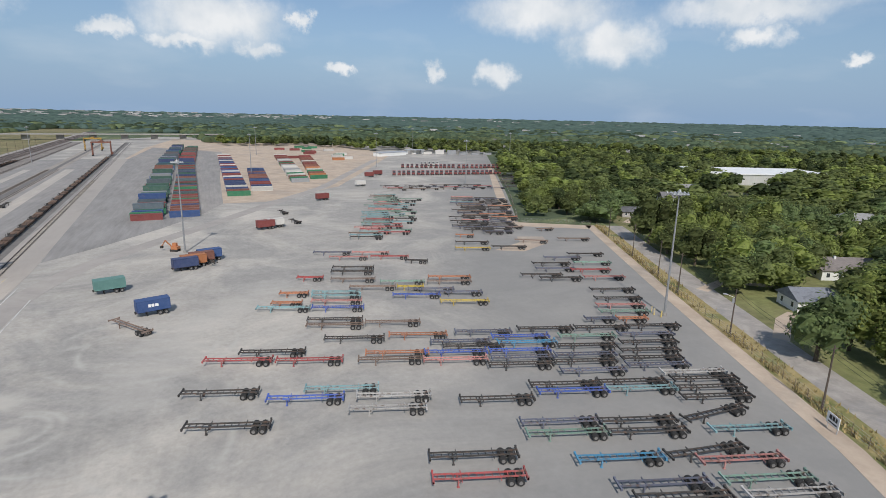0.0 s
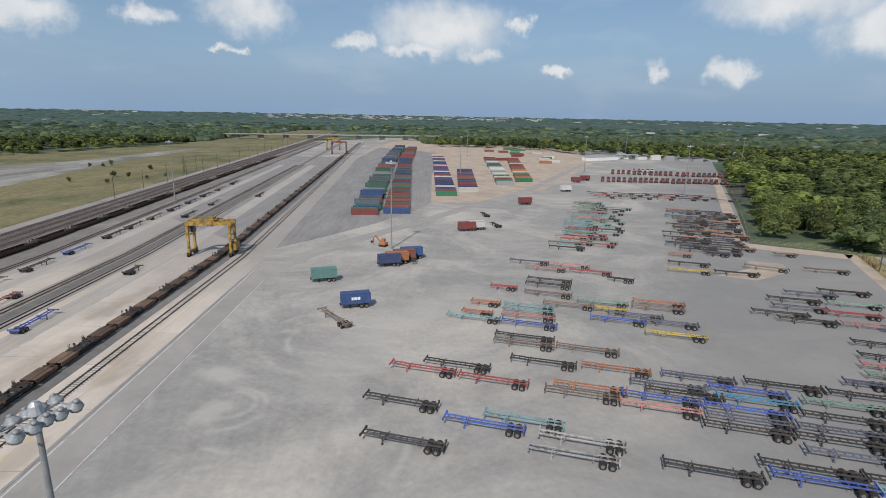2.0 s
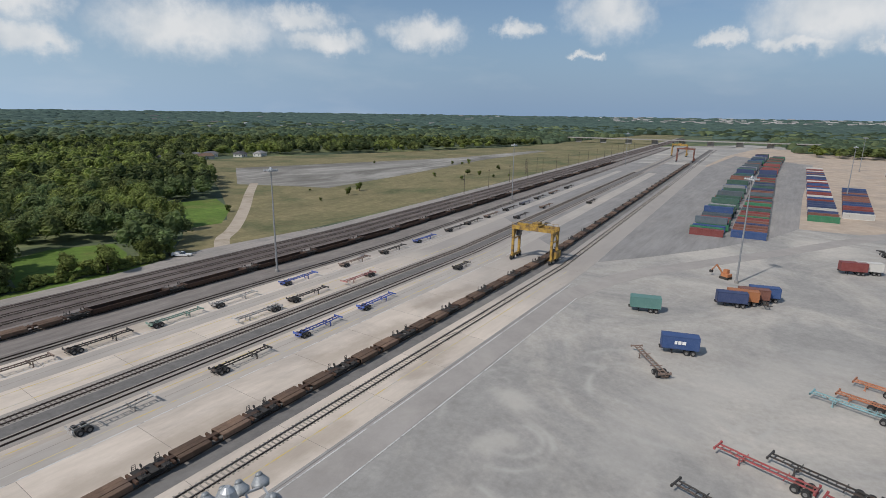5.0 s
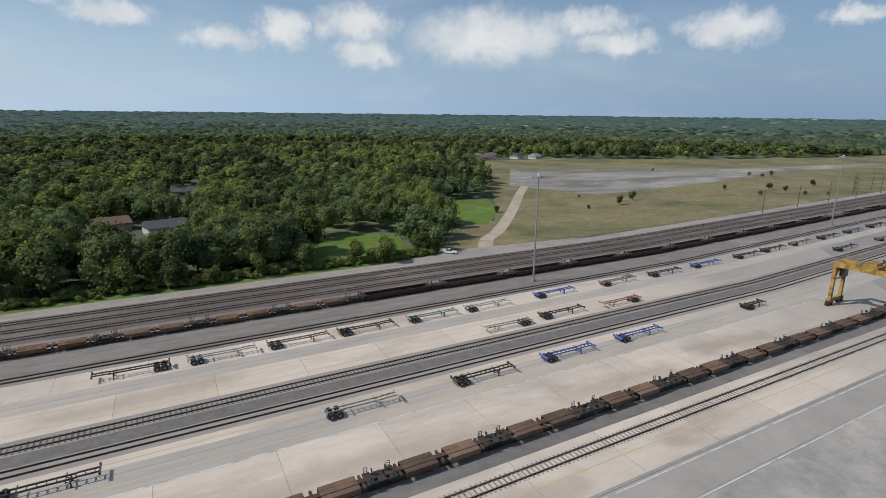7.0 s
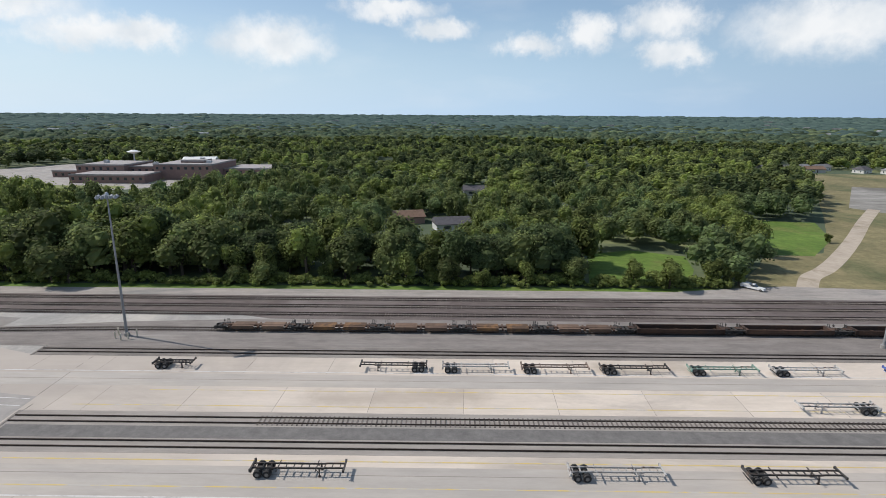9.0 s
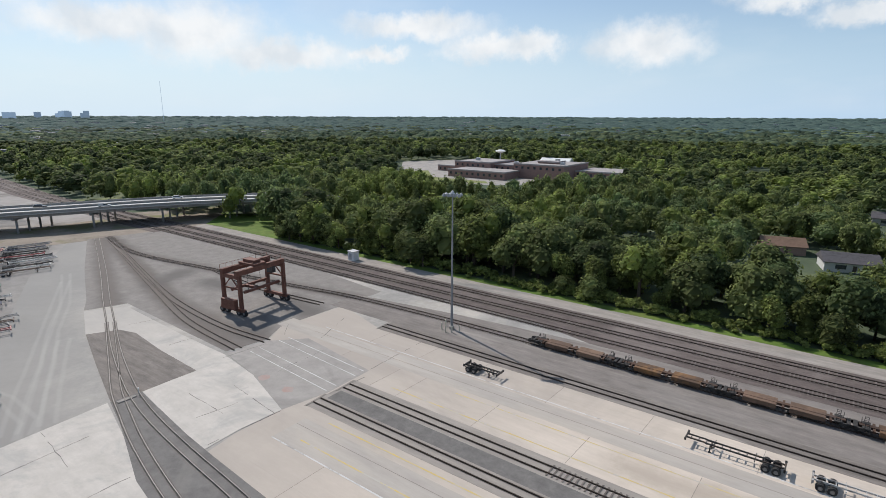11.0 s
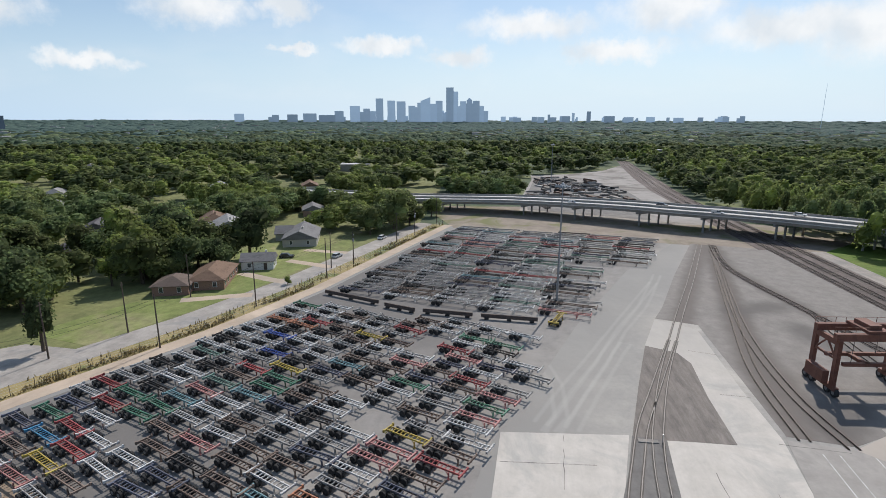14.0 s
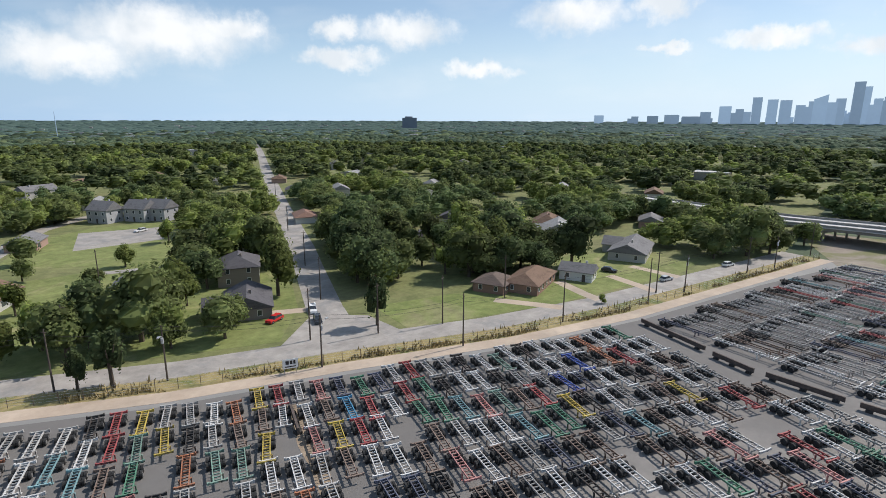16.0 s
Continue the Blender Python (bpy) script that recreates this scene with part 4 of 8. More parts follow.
CORNER = surf("corner_lawn_grass", (0.135, 0.175, 0.05), (0.215, 0.235, 0.08), 0.15, 0.95, stain=(0.28, 0.245, 0.14), stain_scale=0.05, stain_lo=0.5, stain_hi=0.72, bump=0.5, bump_scale=2)
for turf in (LAWN, GRASS, CORNER, MEADOW, FIELD):
    streaks(turf, (1, 1, 1), 0.72, 1.22, 0.35)
    streaks(turf, (0.3, 1, 1), 0.8, 1.15, 0.06)
STREET = [(-57, -52), (-67, -74), (-86, -110), (-99, -134), (-146, -228), (-253, -436), (-384, -686), (-520, -950)]
plate("side_street", ribbon(STREET, 9.0), 0.008, ROAD, "grey side street between the houses", "road", 0.3)
plate("street_mouth", [(-46, -60), (-70, -46.5), (-71, -62), (-62, -72)], 0.012, ROAD, "wide road junction", "road", 0.3)
plate("corner_lawn", [(-72, -49), (-108, -34), (-121, -31), (-124, -46), (-104, -56), (-76, -66)], -0.004, CORNER, "mown green corner lot", "lawn", 0.3)
plate("house_lawn", [(-121, -31), (-160, -21.5), (-178, -22), (-176, -48), (-150, -60), (-124, -46)], -0.007, LAWN, "green front lawns of the houses", "lawn", 0.3)
plate("west_lawn", [(-48, -63), (-62, -78), (-92, -135), (-60, -150), (20, -160), (26, -102), (-10, -82)], -0.006, LAWN, "patchy green lawn among trees", "lawn", 0.3)
plate("open_lawn", [(-36, -160), (-68, -168), (-60, -138), (-44, -132), (-30, -140)], 0.0, LAWN, "bright open lawn between houses", "lawn", 0.3)
plate("parking_court", [(-40, -188), (-50, -222), (-80, -212), (-70, -186)], 0.004, ROAD, "pale paved parking court before townhouses", "pavement", 0.3)
plate("house_drive", ribbon([(-38, -149), (-48, -145), (-66, -134), (-74, -128)], 4), 0.006, ROAD, "grey paved drive between lawns", "pavement", 0.3)
for drive in ([(-143, -36), (-139, -24), (-137, -19.5)], [(-127, -44), (-122, -33), (-120, -27)], [(-101, -47), (-106, -36), (-108, -31)], [(-158, -36), (-156, -20)], [(-56, -80), (-63, -76)], [(76, -124), (84, -136), (86, -143)], [(108, -136), (112, -148), (104, -160)], [(196, -186), (204, -198)]):
    plate("driveway", ribbon(drive, 3.4), 0.002, SAND, "pale dusty gravel drive beside a house", "driveway", 0.25)
# ---- tracks ----
GROOVE_SHADE = surf("shaded_groove", (0.075, 0.068, 0.062), (0.15, 0.137, 0.125), 0.5, 0.95)


def track(label, pts, ties=True, z=0.03, tie_mat=None, step=0.62, rail=None):
    t = thing("railway_track", label, "railway track", "tracks", "structure")
    for s in (-0.76, 0.76):
        part("rail", sweep(pts, s, 0.13, z, z + 0.2).mesh("rail", rail or RAIL), t)
    # flat dark strips; the shade in the grooves is put into their colour
    if not ties:
        for s in (-0.76, 0.76):
            part("flangeway", sweep(pts, s, 0.42, 0.0, z + 0.008).mesh("flangeway", GROOVE_SHADE), t, "dark gritty groove beside the rail")
    if ties:
        b = Box()
        for x, y, h in along(pts, step):
            c, s = math.cos(h), math.sin(h)
            b.bar((x - s * 1.3, y + c * 1.3, z + 0.02), (x + s * 1.3, y - c * 1.3, z + 0.02), 0.24, 0.12)
        o = part("ties", b.mesh("ties", tie_mat or TIE), t)
        o["kind"] = "stuff"
    return t


track("main line track on brown ballast", lane(138.2, -300, 1300), True)
track("main line track on brown ballast", lane(132.9, -300, 1300), True)
track("main line track on brown ballast", smooth_line([(-300, 128), (-180, 128.5), (-100, 128.5), (-20, 127.6), (100, 127.4)]) + lane(127.4, 110, 1300)[1:], True)
track("siding track under the stored wagons", smooth_line([(-186, 110), (-152, 104), (-112, 108.6), (-82, 112.5), (-60, 116), (-30, 117.6), (0, 117.8)]) + lane(117.8, 10, 900)[1:], True)
track("siding track ending at the concrete", lane(106.4, -40, 900), False)
track("storage track half buried in gravel", lane(81.9, -26.4, 12), False)
track("storage track with dark ties on dusty gravel", lane(81.9, 12.0, 500), True, step=0.75)
track("storage track sunk in dusty gravel", lane(75.6, -26.7, 500), False)
track("track under the spine wagons", smooth_line([(-91, 71), (-80, 66.9), (-70, 63.5), (-60, 60.5), (-52, 58.4), (-42.6, 56.7), (-30.6, 55.4), (-18, 54.4), (-6, 53.2), (4, 52.1), (14, 51.5)], 6), False, rail=GLINT)
track("track under the spine wagons", lane(51.5, 14, 900), False)
track("runaround track on the apron", smooth_line([(-91, 70.6), (-83.8, 67.8), (-68.4, 61.9), (-56.4, 57.3), (-47, 54.6), (-38.6, 52.4), (-28, 50.2), (-18, 48.6), (-5, 46.8), (10, 45)]) + lane(44.4, 25, 900)[1:], False, rail=GLINT)
track("runaround track with pale sunken ties", lane(44.4, 30, 420), True, z=-0.02, tie_mat=PALETIE, step=0.75)
track("ladder track in gravel", smooth_line([(-186, 105.7), (-139.4, 88.9), (-109.4, 77.5), (-91, 70.8)]), False, rail=GLINT)
track("ladder track in gravel", smooth_line([(-179, 107.4), (-150, 100.5), (-122, 93.4), (-94, 87.1), (-69.4, 84.5), (-53.6, 85.4)]), False)
track("ladder track in gravel", smooth_line([(-163, 103.5), (-135, 96), (-105, 88.2), (-78, 81.6), (-55, 79.5)]), False)
track("ladder track in gravel", smooth_line([(-112, 108.6), (-95, 106.5), (-80, 106), (-62, 107.5)]), False)
cap = Box()
for y, x in ((81.9, -26.6), (75.6, -26.9), (106.4, -40.2)):
    cap.bar((x, y - 2.2, 0.04), (x - 0.3, y + 2.2, 0.04), 0.35, 0.1)
tagged(new("track_end", cap.mesh("track_end", JOINT)), "dark edge where the rails end in the concrete", "track end", kind="structure")
sw = thing("switch_stand", "pale rail switch stand beside the points", "rail switch")
part("base", Box().box(-52.4, 55.6, 0, -51.6, 58.4, 0.16).mesh("base", GRAVEL), sw)
part("lever", Box().tube((-52, 59, 0), (-52, 59, 1.2), 0.06, 0.04).box(-52.15, 58.95, 1.0, -51.85, 59.05, 1.3).mesh("lever", GALV), sw)


# ---- stored wagons ----
def bogie_mesh():
    b = Box()
    for x in (-0.9, 0.9):
        for y in (-0.76, 0.76):
            b.tube((x, y - 0.07, 0.62), (x, y + 0.07, 0.62), 0.42, 0.42, 10)
        b.bar((x, -1.0, 0.62), (x, 1.0, 0.62), 0.16)
    for y in (-1.0, 1.0):
        b.hexa([(-1.3, y - 0.1, 0.5), (1.3, y - 0.1, 0.5), (1.3, y + 0.1, 0.5), (-1.3, y + 0.1, 0.5), (-0.9, y - 0.1, 0.95), (0.9, y - 0.1, 0.95), (0.9, y + 0.1, 0.95), (-0.9, y + 0.1, 0.95)])
    b.box(-0.25, -1.1, 0.7, 0.25, 1.1, 1.05)
    return b.mesh("bogie", BLACK)


BOGIE = bogie_mesh()


BEARER = Box().box(-0.16, -1.3, 0.7, 0.16, 1.3, 1.08).mesh("crossbearer", RUST)


def spine_wagon(length, deck, well=False):
    """A flat container wagon: spine, platforms at its ends and middle, bogies and ladders."""
    w = thing("container_wagon", "empty rusty brown container wagon on the siding", "rail wagon", "stored wagons")
    h = length / 2
    spine = Box().box(-h + 0.6, -0.38, 0.75, h - 0.6, 0.38, 1.15)
    if well:
        spine = Box().box(-h + 2.2, -1.35, 0.35, h - 2.2, 1.35, 0.45)
        for y in (-1.4, 1.4):
            spine.box(-h + 2.0, y - 0.1, 0.4, h - 2.0, y + 0.1, 1.35)
        for i in range(5):
            x = -h + 3 + i * (length - 6) / 4
            spine.box(x - 0.2, -1.3, 0.44, x + 0.2, 1.3, 0.62)
        for s in (-1, 1):
            spine.box(s * (h - 2.2) - 0.3, -1.5, 0.5, s * (h - 2.2) + 0.3, 1.5, 1.4)
            spine.box(min(s * (h - 0.4), s * (h - 2.2)), -0.6, 0.95, max(s * (h - 0.4), s * (h - 2.2)), 0.6, 1.25)
    part("body", spine.mesh("body", RUST), w)
    if not well:
        for x in (-h * 0.72, -h * 0.36, 0.0, h * 0.36, h * 0.72):
            part("crossbearer", BEARER, w, "", pose(x, 0, 0))
        for s in (-1, 1):
            p = Box()
            x0, x1 = sorted((s * 0.9, s * (h - 3.0)))
            p.box(x0, -1.32, 1.1, x1, -0.5, 1.17)
            p.box(x0, 0.5, 1.1, x1, 1.32, 1.17)
            p.box(x0, -0.42, 1.15, x1, 0.42, 1.2)
            p.box(x0, -1.36, 0.45, x1, -1.28, 1.1).box(x0, 1.28, 0.45, x1, 1.36, 1.1)
            part("deck_plate", p.mesh("deck_plate", deck), w)
    for s in (-1, 1):
        part("bogie", BOGIE, w, "black cast running gear", pose(s * (h - 0.2), 0, 0))
        e = Box().box(s * (h - 1.5) - 0.5, -1.25, 0.95, s * (h - 1.5) + 0.5, 1.25, 1.12)
        for y in (-1.2, 1.2):
            for k in (-0.25, 0.25):
                e.bar((s * (h - 1.5) + k, y, 0.6), (s * (h - 1.5) + k, y, 1.9), 0.06)
            for z in (1.0, 1.3, 1.6, 1.88):
                e.bar((s * (h - 1.5) - 0.25, y, z), (s * (h - 1.5) + 0.25, y, z), 0.05)
        part("end_platform", e.mesh("end_platform", BLACK), w)
        part("brake_wheel", Box().tube((s * (h - 0.9), 0.6, 1.7), (s * (h - 0.84), 0.6, 1.7), 0.3, 0.3, 8).bar((s * (h - 0.9), 0.6, 1.0), (s * (h - 0.9), 0.6, 1.7), 0.06).mesh("brake_wheel", BLACK), w)
    return w


W_SPINE = spine_wagon(17.2, DECKR)
W_OCHRE = spine_wagon(17.2, OCHRE)
W_WELL = spine_wagon(22.5, RUST, True)


def set_wagon(kind, x, y, used=set()):
    m = pose(x, y + bend(x), 0.22, 0, 0, math.degrees(math.atan(0.06 if x > 185 else 0)))
    if kind.name in used:
        return copy_thing(kind, m)
    used.add(kind.name)
    kind.matrix_basis = m
    return kind


x = 7.5
for i in range(34):
    step = 17.3 if i % 5 else 19.6
    set_wagon(W_SPINE, x + step / 2 - 3.3, 51.4)
    x += step
x = -9
for i in range(28):
    kind = (W_SPINE, W_OCHRE, W_SPINE, W_OCHRE, W_SPINE)[i] if i < 5 else (W_WELL if i < 13 or i % 3 else W_SPINE)
    step = 17.6 if kind is not W_WELL else 23.2
    set_wagon(kind, x + step / 2, 117.8)
    x += step
# chassis of the open yard: x, y, heading and colour (small letter: the short kind)
YARD_1 = """
81.0 -11.8 73 K; 91.8 -11.0 73 K; 105.1 -20.7 73 K; 103.5 -14.4 73 R; 99.1 -26.7 73 R; 85.2 -23.7 73 B;
86.3 -29.9 73 T; 81.0 -37.3 73 S; 77.6 -35.2 73 S; 61.7 -42.4 73 K; 57.3 -41.1 73 R; 74.0 -52.7 73 K;
106.3 -37.0 73 K; 103.6 -49.9 73 O; 118.0 -35.5 73 K; 114.9 -34.8 73 N; 112.2 -47.1 73 N; 94.3 -41.0 73 N;
96.5 -43.0 73 O; 89.9 -52.4 73 P; 129.4 -25.7 73 T; 132.7 -26.9 73 o; 125.5 -37.8 73 B; 130.2 -38.5 73 P;
"""
YARD_2 = """
137.0 -39.8 73 T; 134.0 -39.2 73 T; 139.6 -29.6 73 o; 152.2 -35.8 73 r; 158.7 -49.7 73 K; 154.3 -48.3 73 K;
146.8 -46.7 73 N; 138.3 -49.9 73 N; 140.3 -59.0 73 G; 135.2 -59.5 73 y; 128.2 -58.7 73 B; 119.6 -68.3 73 Y;
126.5 -69.9 73 D; 131.3 -63.9 73 D; 140.1 -73.1 73 O; 136.3 -71.4 73 N; 178.5 -47.5 73 D; 171.0 -51.2 73 P;
167.6 -63.9 73 R; 160.1 -70.5 66 k; 174.6 -59.5 73 P; 53.9 -60.8 73 C; 50.8 -73.2 81 K; 47.6 -76.3 73 P;
"""
YARD_3 = """
52.7 -84.3 73 T; 57.8 -82.9 89 K; 47.6 -62.3 73 D; 44.8 -62.8 73 K; 43.4 -75.9 73 G; 40.3 -76.2 73 S;
64.5 -58.4 73 D; 61.6 -57.7 73 G; 60.6 -69.8 73 K; 57.7 -69.1 73 K; 74.3 -66.1 73 K; 71.8 -66.1 73 B;
70.9 -78.0 73 K; 68.3 -77.7 73 T; 69.8 -91.4 73 S; 67.2 -91.1 73 K; 64.4 -89.4 73 K; 61.6 -87.8 73 K;
95.3 -69.8 73 B; 92.1 -69.5 73 C; 89.2 -66.0 73 B; 86.3 -64.9 73 D; 83.8 -63.0 73 K; 100.3 -63.6 73 D;
"""
YARD_4 = """
97.3 -56.8 73 D; 94.4 -58.3 73 K; 92.9 -53.8 73 B; 97.2 -77.2 73 K; 93.5 -89.5 73 K; 90.3 -101.2 73 K;
90.6 -83.4 73 G; 86.6 -80.2 73 K; 83.1 -77.2 73 D; 80.6 -75.2 73 K; 76.9 -74.3 73 D; 87.1 -96.2 73 D;
83.5 -93.6 73 K; 80.3 -90.8 73 K; 77.3 -88.5 73 K; 74.5 -87.4 73 D; 108.4 -106.8 73 K; 104.0 -103.8 73 P;
100.0 -101.6 73 G; 98.0 -92.8 73 d; 95.6 -100.0 73 o; 114.9 -110.4 73 K; 133.4 -99.9 73 K; 128.6 -103.3 73 K;
"""
YARD_5 = """
137.6 -107.5 73 D; 133.0 -117.2 73 R; 125.4 -116.2 73 P; 143.4 -109.9 73 K; 148.3 -117.6 73 D; 150.1 -128.2 73 K;
140.0 -123.2 73 G; 174.0 -121.6 62 N; 171.6 -139.1 73 N; 169.8 -95.1 73 Y; 167.7 -108.5 73 K; 190.2 -101.6 65 o;
178.3 -98.9 73 K; 198.3 -128.6 81 n; 191.4 -139.0 82 n; 191.0 -115.1 73 k;
"""
YARD = "".join((YARD_1, YARD_2, YARD_3, YARD_4, YARD_5))
# ---- container chassis ----
PAINT = {
    "K": (0.042, 0.04, 0.038), "R": (0.36, 0.06, 0.06), "B": (0.04, 0.10, 0.40), "T": (0.20, 0.36, 0.38), "S": (0.42, 0.41, 0.39), "W": (0.58, 0.57, 0.55), "O": (0.42, 0.16, 0.075),
    "N": (0.20, 0.145, 0.115), "P": (0.46, 0.20, 0.18), "C": (0.05, 0.25, 0.42), "D": (0.105, 0.115, 0.155), "G": (0.18, 0.30, 0.24), "Y": (0.50, 0.37, 0.06), "E": (0.06, 0.20, 0.12)}
PAINT_WORD = {"K": "black", "R": "red", "B": "bright blue", "T": "pale teal", "S": "silver-grey", "W": "pale dusty white", "O": "orange", "N": "rusty brown", "P": "faded pink-red", "C": "sea-blue", "D": "dark slate-blue", "G": "grey-green", "Y": "yellow", "E": "green"}
DUST = (0.22, 0.20, 0.185)


def dusty(k):
    """How much dust greys a paint."""
    return 0.1 if k in "KDN" else 0.36


PAINT_MAT = {k: surf(PAINT_WORD[k].replace(" ", "_") + "_chassis_paint", c, tuple(v * (1 - dusty(k)) + d * dusty(k) + 0.01 for v, d in zip(c, DUST)), 1.2, 0.75, stain=(0.12, 0.08, 0.06), stain_scale=0.9, stain_lo=0.5, stain_hi=0.68, per_object=0.2) for k, c in PAINT.items()}


def dual_wheel():
    b = Box()
    for y in (-0.33, 0.03):
        b.tube((0, y, 0.53), (0, y + 0.28, 0.53), 0.53, 0.53, 12)
    b.tube((0, -0.36, 0.5), (0, 0.35, 0.5), 0.27, 0.27, 8, mi=1)
    return b.mesh("wheel", [TYRE, HUB])


WHEEL = dual_wheel()


def chassis_pieces(length, seed=0):
    """Boxes for each part of a chassis; front at +x."""
    h = length / 2
    neck = 2.9 if length > 9 else 0.0
    out = {}
    web = 0.065 if neck else 0.062
    f = Box()
    for y in (-0.48, 0.48):
        f.box(-h + 0.1, y - web, 0.98 if neck else 0.94, h - neck, y + web, 1.2)
        if neck:
            f.hexa([(h - neck, y - 0.07, 0.98), (h - neck + 0.5, y - 0.07, 1.06), (h - neck + 0.5, y + 0.07, 1.06), (h - neck, y + 0.07, 0.9),
                    (h - neck, y - 0.07, 1.2), (h - neck + 0.5, y - 0.07, 1.26), (h - neck + 0.5, y + 0.07, 1.26), (h - neck, y + 0.07, 1.2)])
            f.box(h - neck + 0.5, y - 0.07, 1.06, h - 0.1, y + 0.07, 1.26)
    n = 12 if length > 9 else 10
    for i in range(n):
        x = -h + 0.5 + (length - 1.2) * i / (n - 1)
        w = 1.18 if i in (3, n - 4) and length > 9 else 0.5
        f.box(x - 0.05, -w, 1.0, x + 0.05, w, 1.14)
    out["frame"] = f
    out["front_bolster"] = Box().box(h - 0.2, -1.22, 1.05, h, 1.22, 1.3).box(h - 0.24, -1.22, 1.0, h + 0.02, -1.02, 1.36).box(h - 0.24, 1.02, 1.0, h + 0.02, 1.22, 1.36)
    out["rear_bolster"] = Box().box(-h, -1.22, 0.9, -h + 0.2, 1.22, 1.25).box(-h - 0.02, -1.22, 0.9, -h + 0.24, -1.02, 1.36).box(-h - 0.02, 1.02, 0.9, -h + 0.24, 1.22, 1.36).box(-h, -0.7, 0.5, -h + 0.1, 0.7, 0.62)
    lx = h - neck - 0.4 if neck else h - 1.9
    for s, k in ((-1, "landing_leg"), (1, "landing_leg_b")):
        out[k] = Box().box(lx - 0.08, s * 0.72 - 0.08, 0.08, lx + 0.08, s * 0.72 + 0.08, 1.05).box(lx - 0.18, s * 0.72 - 0.15, 0.0, lx + 0.18, s * 0.72 + 0.15, 0.09).bar((lx, s * 0.7, 0.5), (lx - 0.6, s * 0.48, 0.95), 0.07)
    return out, h


def chassis(colour, length):
    p, h = chassis_pieces(length)
    mat = PAINT_MAT[colour]
    size = "long" if length > 9 else "short"
    ob = thing("container_chassis", f"{size} {PAINT_WORD[colour]} steel container chassis parked without a load", "chassis", "parked chassis")
    for k, b in p.items():
        part("landing_leg" if k.startswith("landing") else k, b.mesh(k, mat), ob)
    for ax in (1.0, 2.25):
        part("axle", Box().bar((-h + ax, -1.0, 0.5), (-h + ax, 1.0, 0.5), 0.15).box(-h + ax - 0.3, -0.55, 0.6, -h + ax + 0.3, 0.55, 0.86).mesh("axle", BLACK), ob)
        for s in (-0.88, 0.88):
            part("wheel", WHEEL, ob, "black dual tyres on dusty hubs", pose(-h + ax, s, 0))
    return ob


MASTERS, COUNT = {}, [0]


def park(colour, x, y, heading, length=12.3):
    m = pose(x, y, 0.0, 0, 0, heading)
    COUNT[0] += 1
    key = (colour, length)
    if key in MASTERS:
        return copy_thing(MASTERS[key], m)
    ob = MASTERS[key] = chassis(colour, length)
    ob.matrix_basis = m
    return ob


for row in YARD.replace("\n", " ").split(";"):
    if row.strip():
        cx, cy, ch, cc = row.split()
        park(cc.upper(), float(cx), float(cy), float(ch), 7.2 if cc.islower() else 12.3)

# chassis standing between the tracks: x of the tail, row y, colour, facing
for cx, cy, cc, way in ((-13.6, 100, "k", 1), (37, 99.6, "K", -1), (39.8, 99.4, "S", 1), (54.3, 99.4, "N", 1), (68.8, 99.3, "K", 1), (84.9, 99.2, "G", 1), (100, 99.2, "S", 1), (121, 99.3, "B", 1),
                        (143.6, 99.0, "N", 1), (162.8, 99.0, "K", 1), (182.4, 99.5, "B", 1), (205.2, 100.4, "K", 1), (222, 101.5, "K", 1), (241, 102.5, "N", 1), (262, 103.6, "K", 1), (284, 105, "D", 1), (306, 106.5, "K", 1), (331, 108, "N", 1), (360, 109.5, "K", 1),
                        (109.2, 86.4, "S", -1), (113, 87.2, "K", 1), (143.4, 86.2, "P", -1), (247, 90.5, "K", 1), (280, 92, "N", 1), (15.2, 69.6, "K", 1), (56.6, 69.5, "S", 1), (79.5, 69.3, "K", 1), (99.2, 69.4, "B", 1), (118.9, 69.6, "B", 1), (161.2, 69.3, "k", 1), (230, 73, "K", 1), (310, 78, "K", 1)):
    size = 7.2 if cc.islower() else 12.3
    park(cc.upper(), cx + way * size / 2, cy, 0 if way > 0 else 180, size)
park("N", 128.7, 5.8, 37, 12.3)
park("K", 238, -44, 20, 7.2)
park("K", 262, -42, 15, 7.2)
park("K", 182, -10, 190, 12.3)
park("Y", -98.5, 47.5, 160, 7.2)

# packed rows of the western lot
rw = random.Random(21)
WEST_NEAR = [(6, -62), (-24, -49), (-48, -37), (-80, -22), (-103, -14), (-96, 10), (-95, 28), (-90, 45), (-68, 41), (-62, 37), (-53, 34), (-35, 31), (-16, 14), (10, -20)]
WEST_FAR = [(-112, -10), (-165, 2), (-206, 14), (-196, 60), (-189, 97), (-168, 87), (-146, 73), (-122, 60), (-101, 52), (-104, 28)]
rest = []


def fill(region, heading, pitch, side, length, colours, near_limit):
    f = Vector((math.cos(radians(heading)), math.sin(radians(heading))))
    s = Vector((-f.y, f.x))
    for i in range(-60, 60):
        for j in range(-90, 90):
            p = Vector((-60, 10)) + f * (i * pitch + rw.uniform(-0.9, 0.9) + (j % 7) * 0.5) + s * (j * side + rw.uniform(-0.25, 0.25))
            if not inside(p.x, p.y, region) or rw.random() < 0.03 or (noise.noise((p.x / 14, p.y / 14, 3)) > 0.52):
                continue
            colour = rw.choice(colours)
            turn = heading + rw.gauss(0, 2.0)
            if near_limit(p.x, p.y) and COUNT[0] < 255:
                park(colour, p.x, p.y, turn, length)
            else:
                rest.append((colour, p.x, p.y, turn, length))


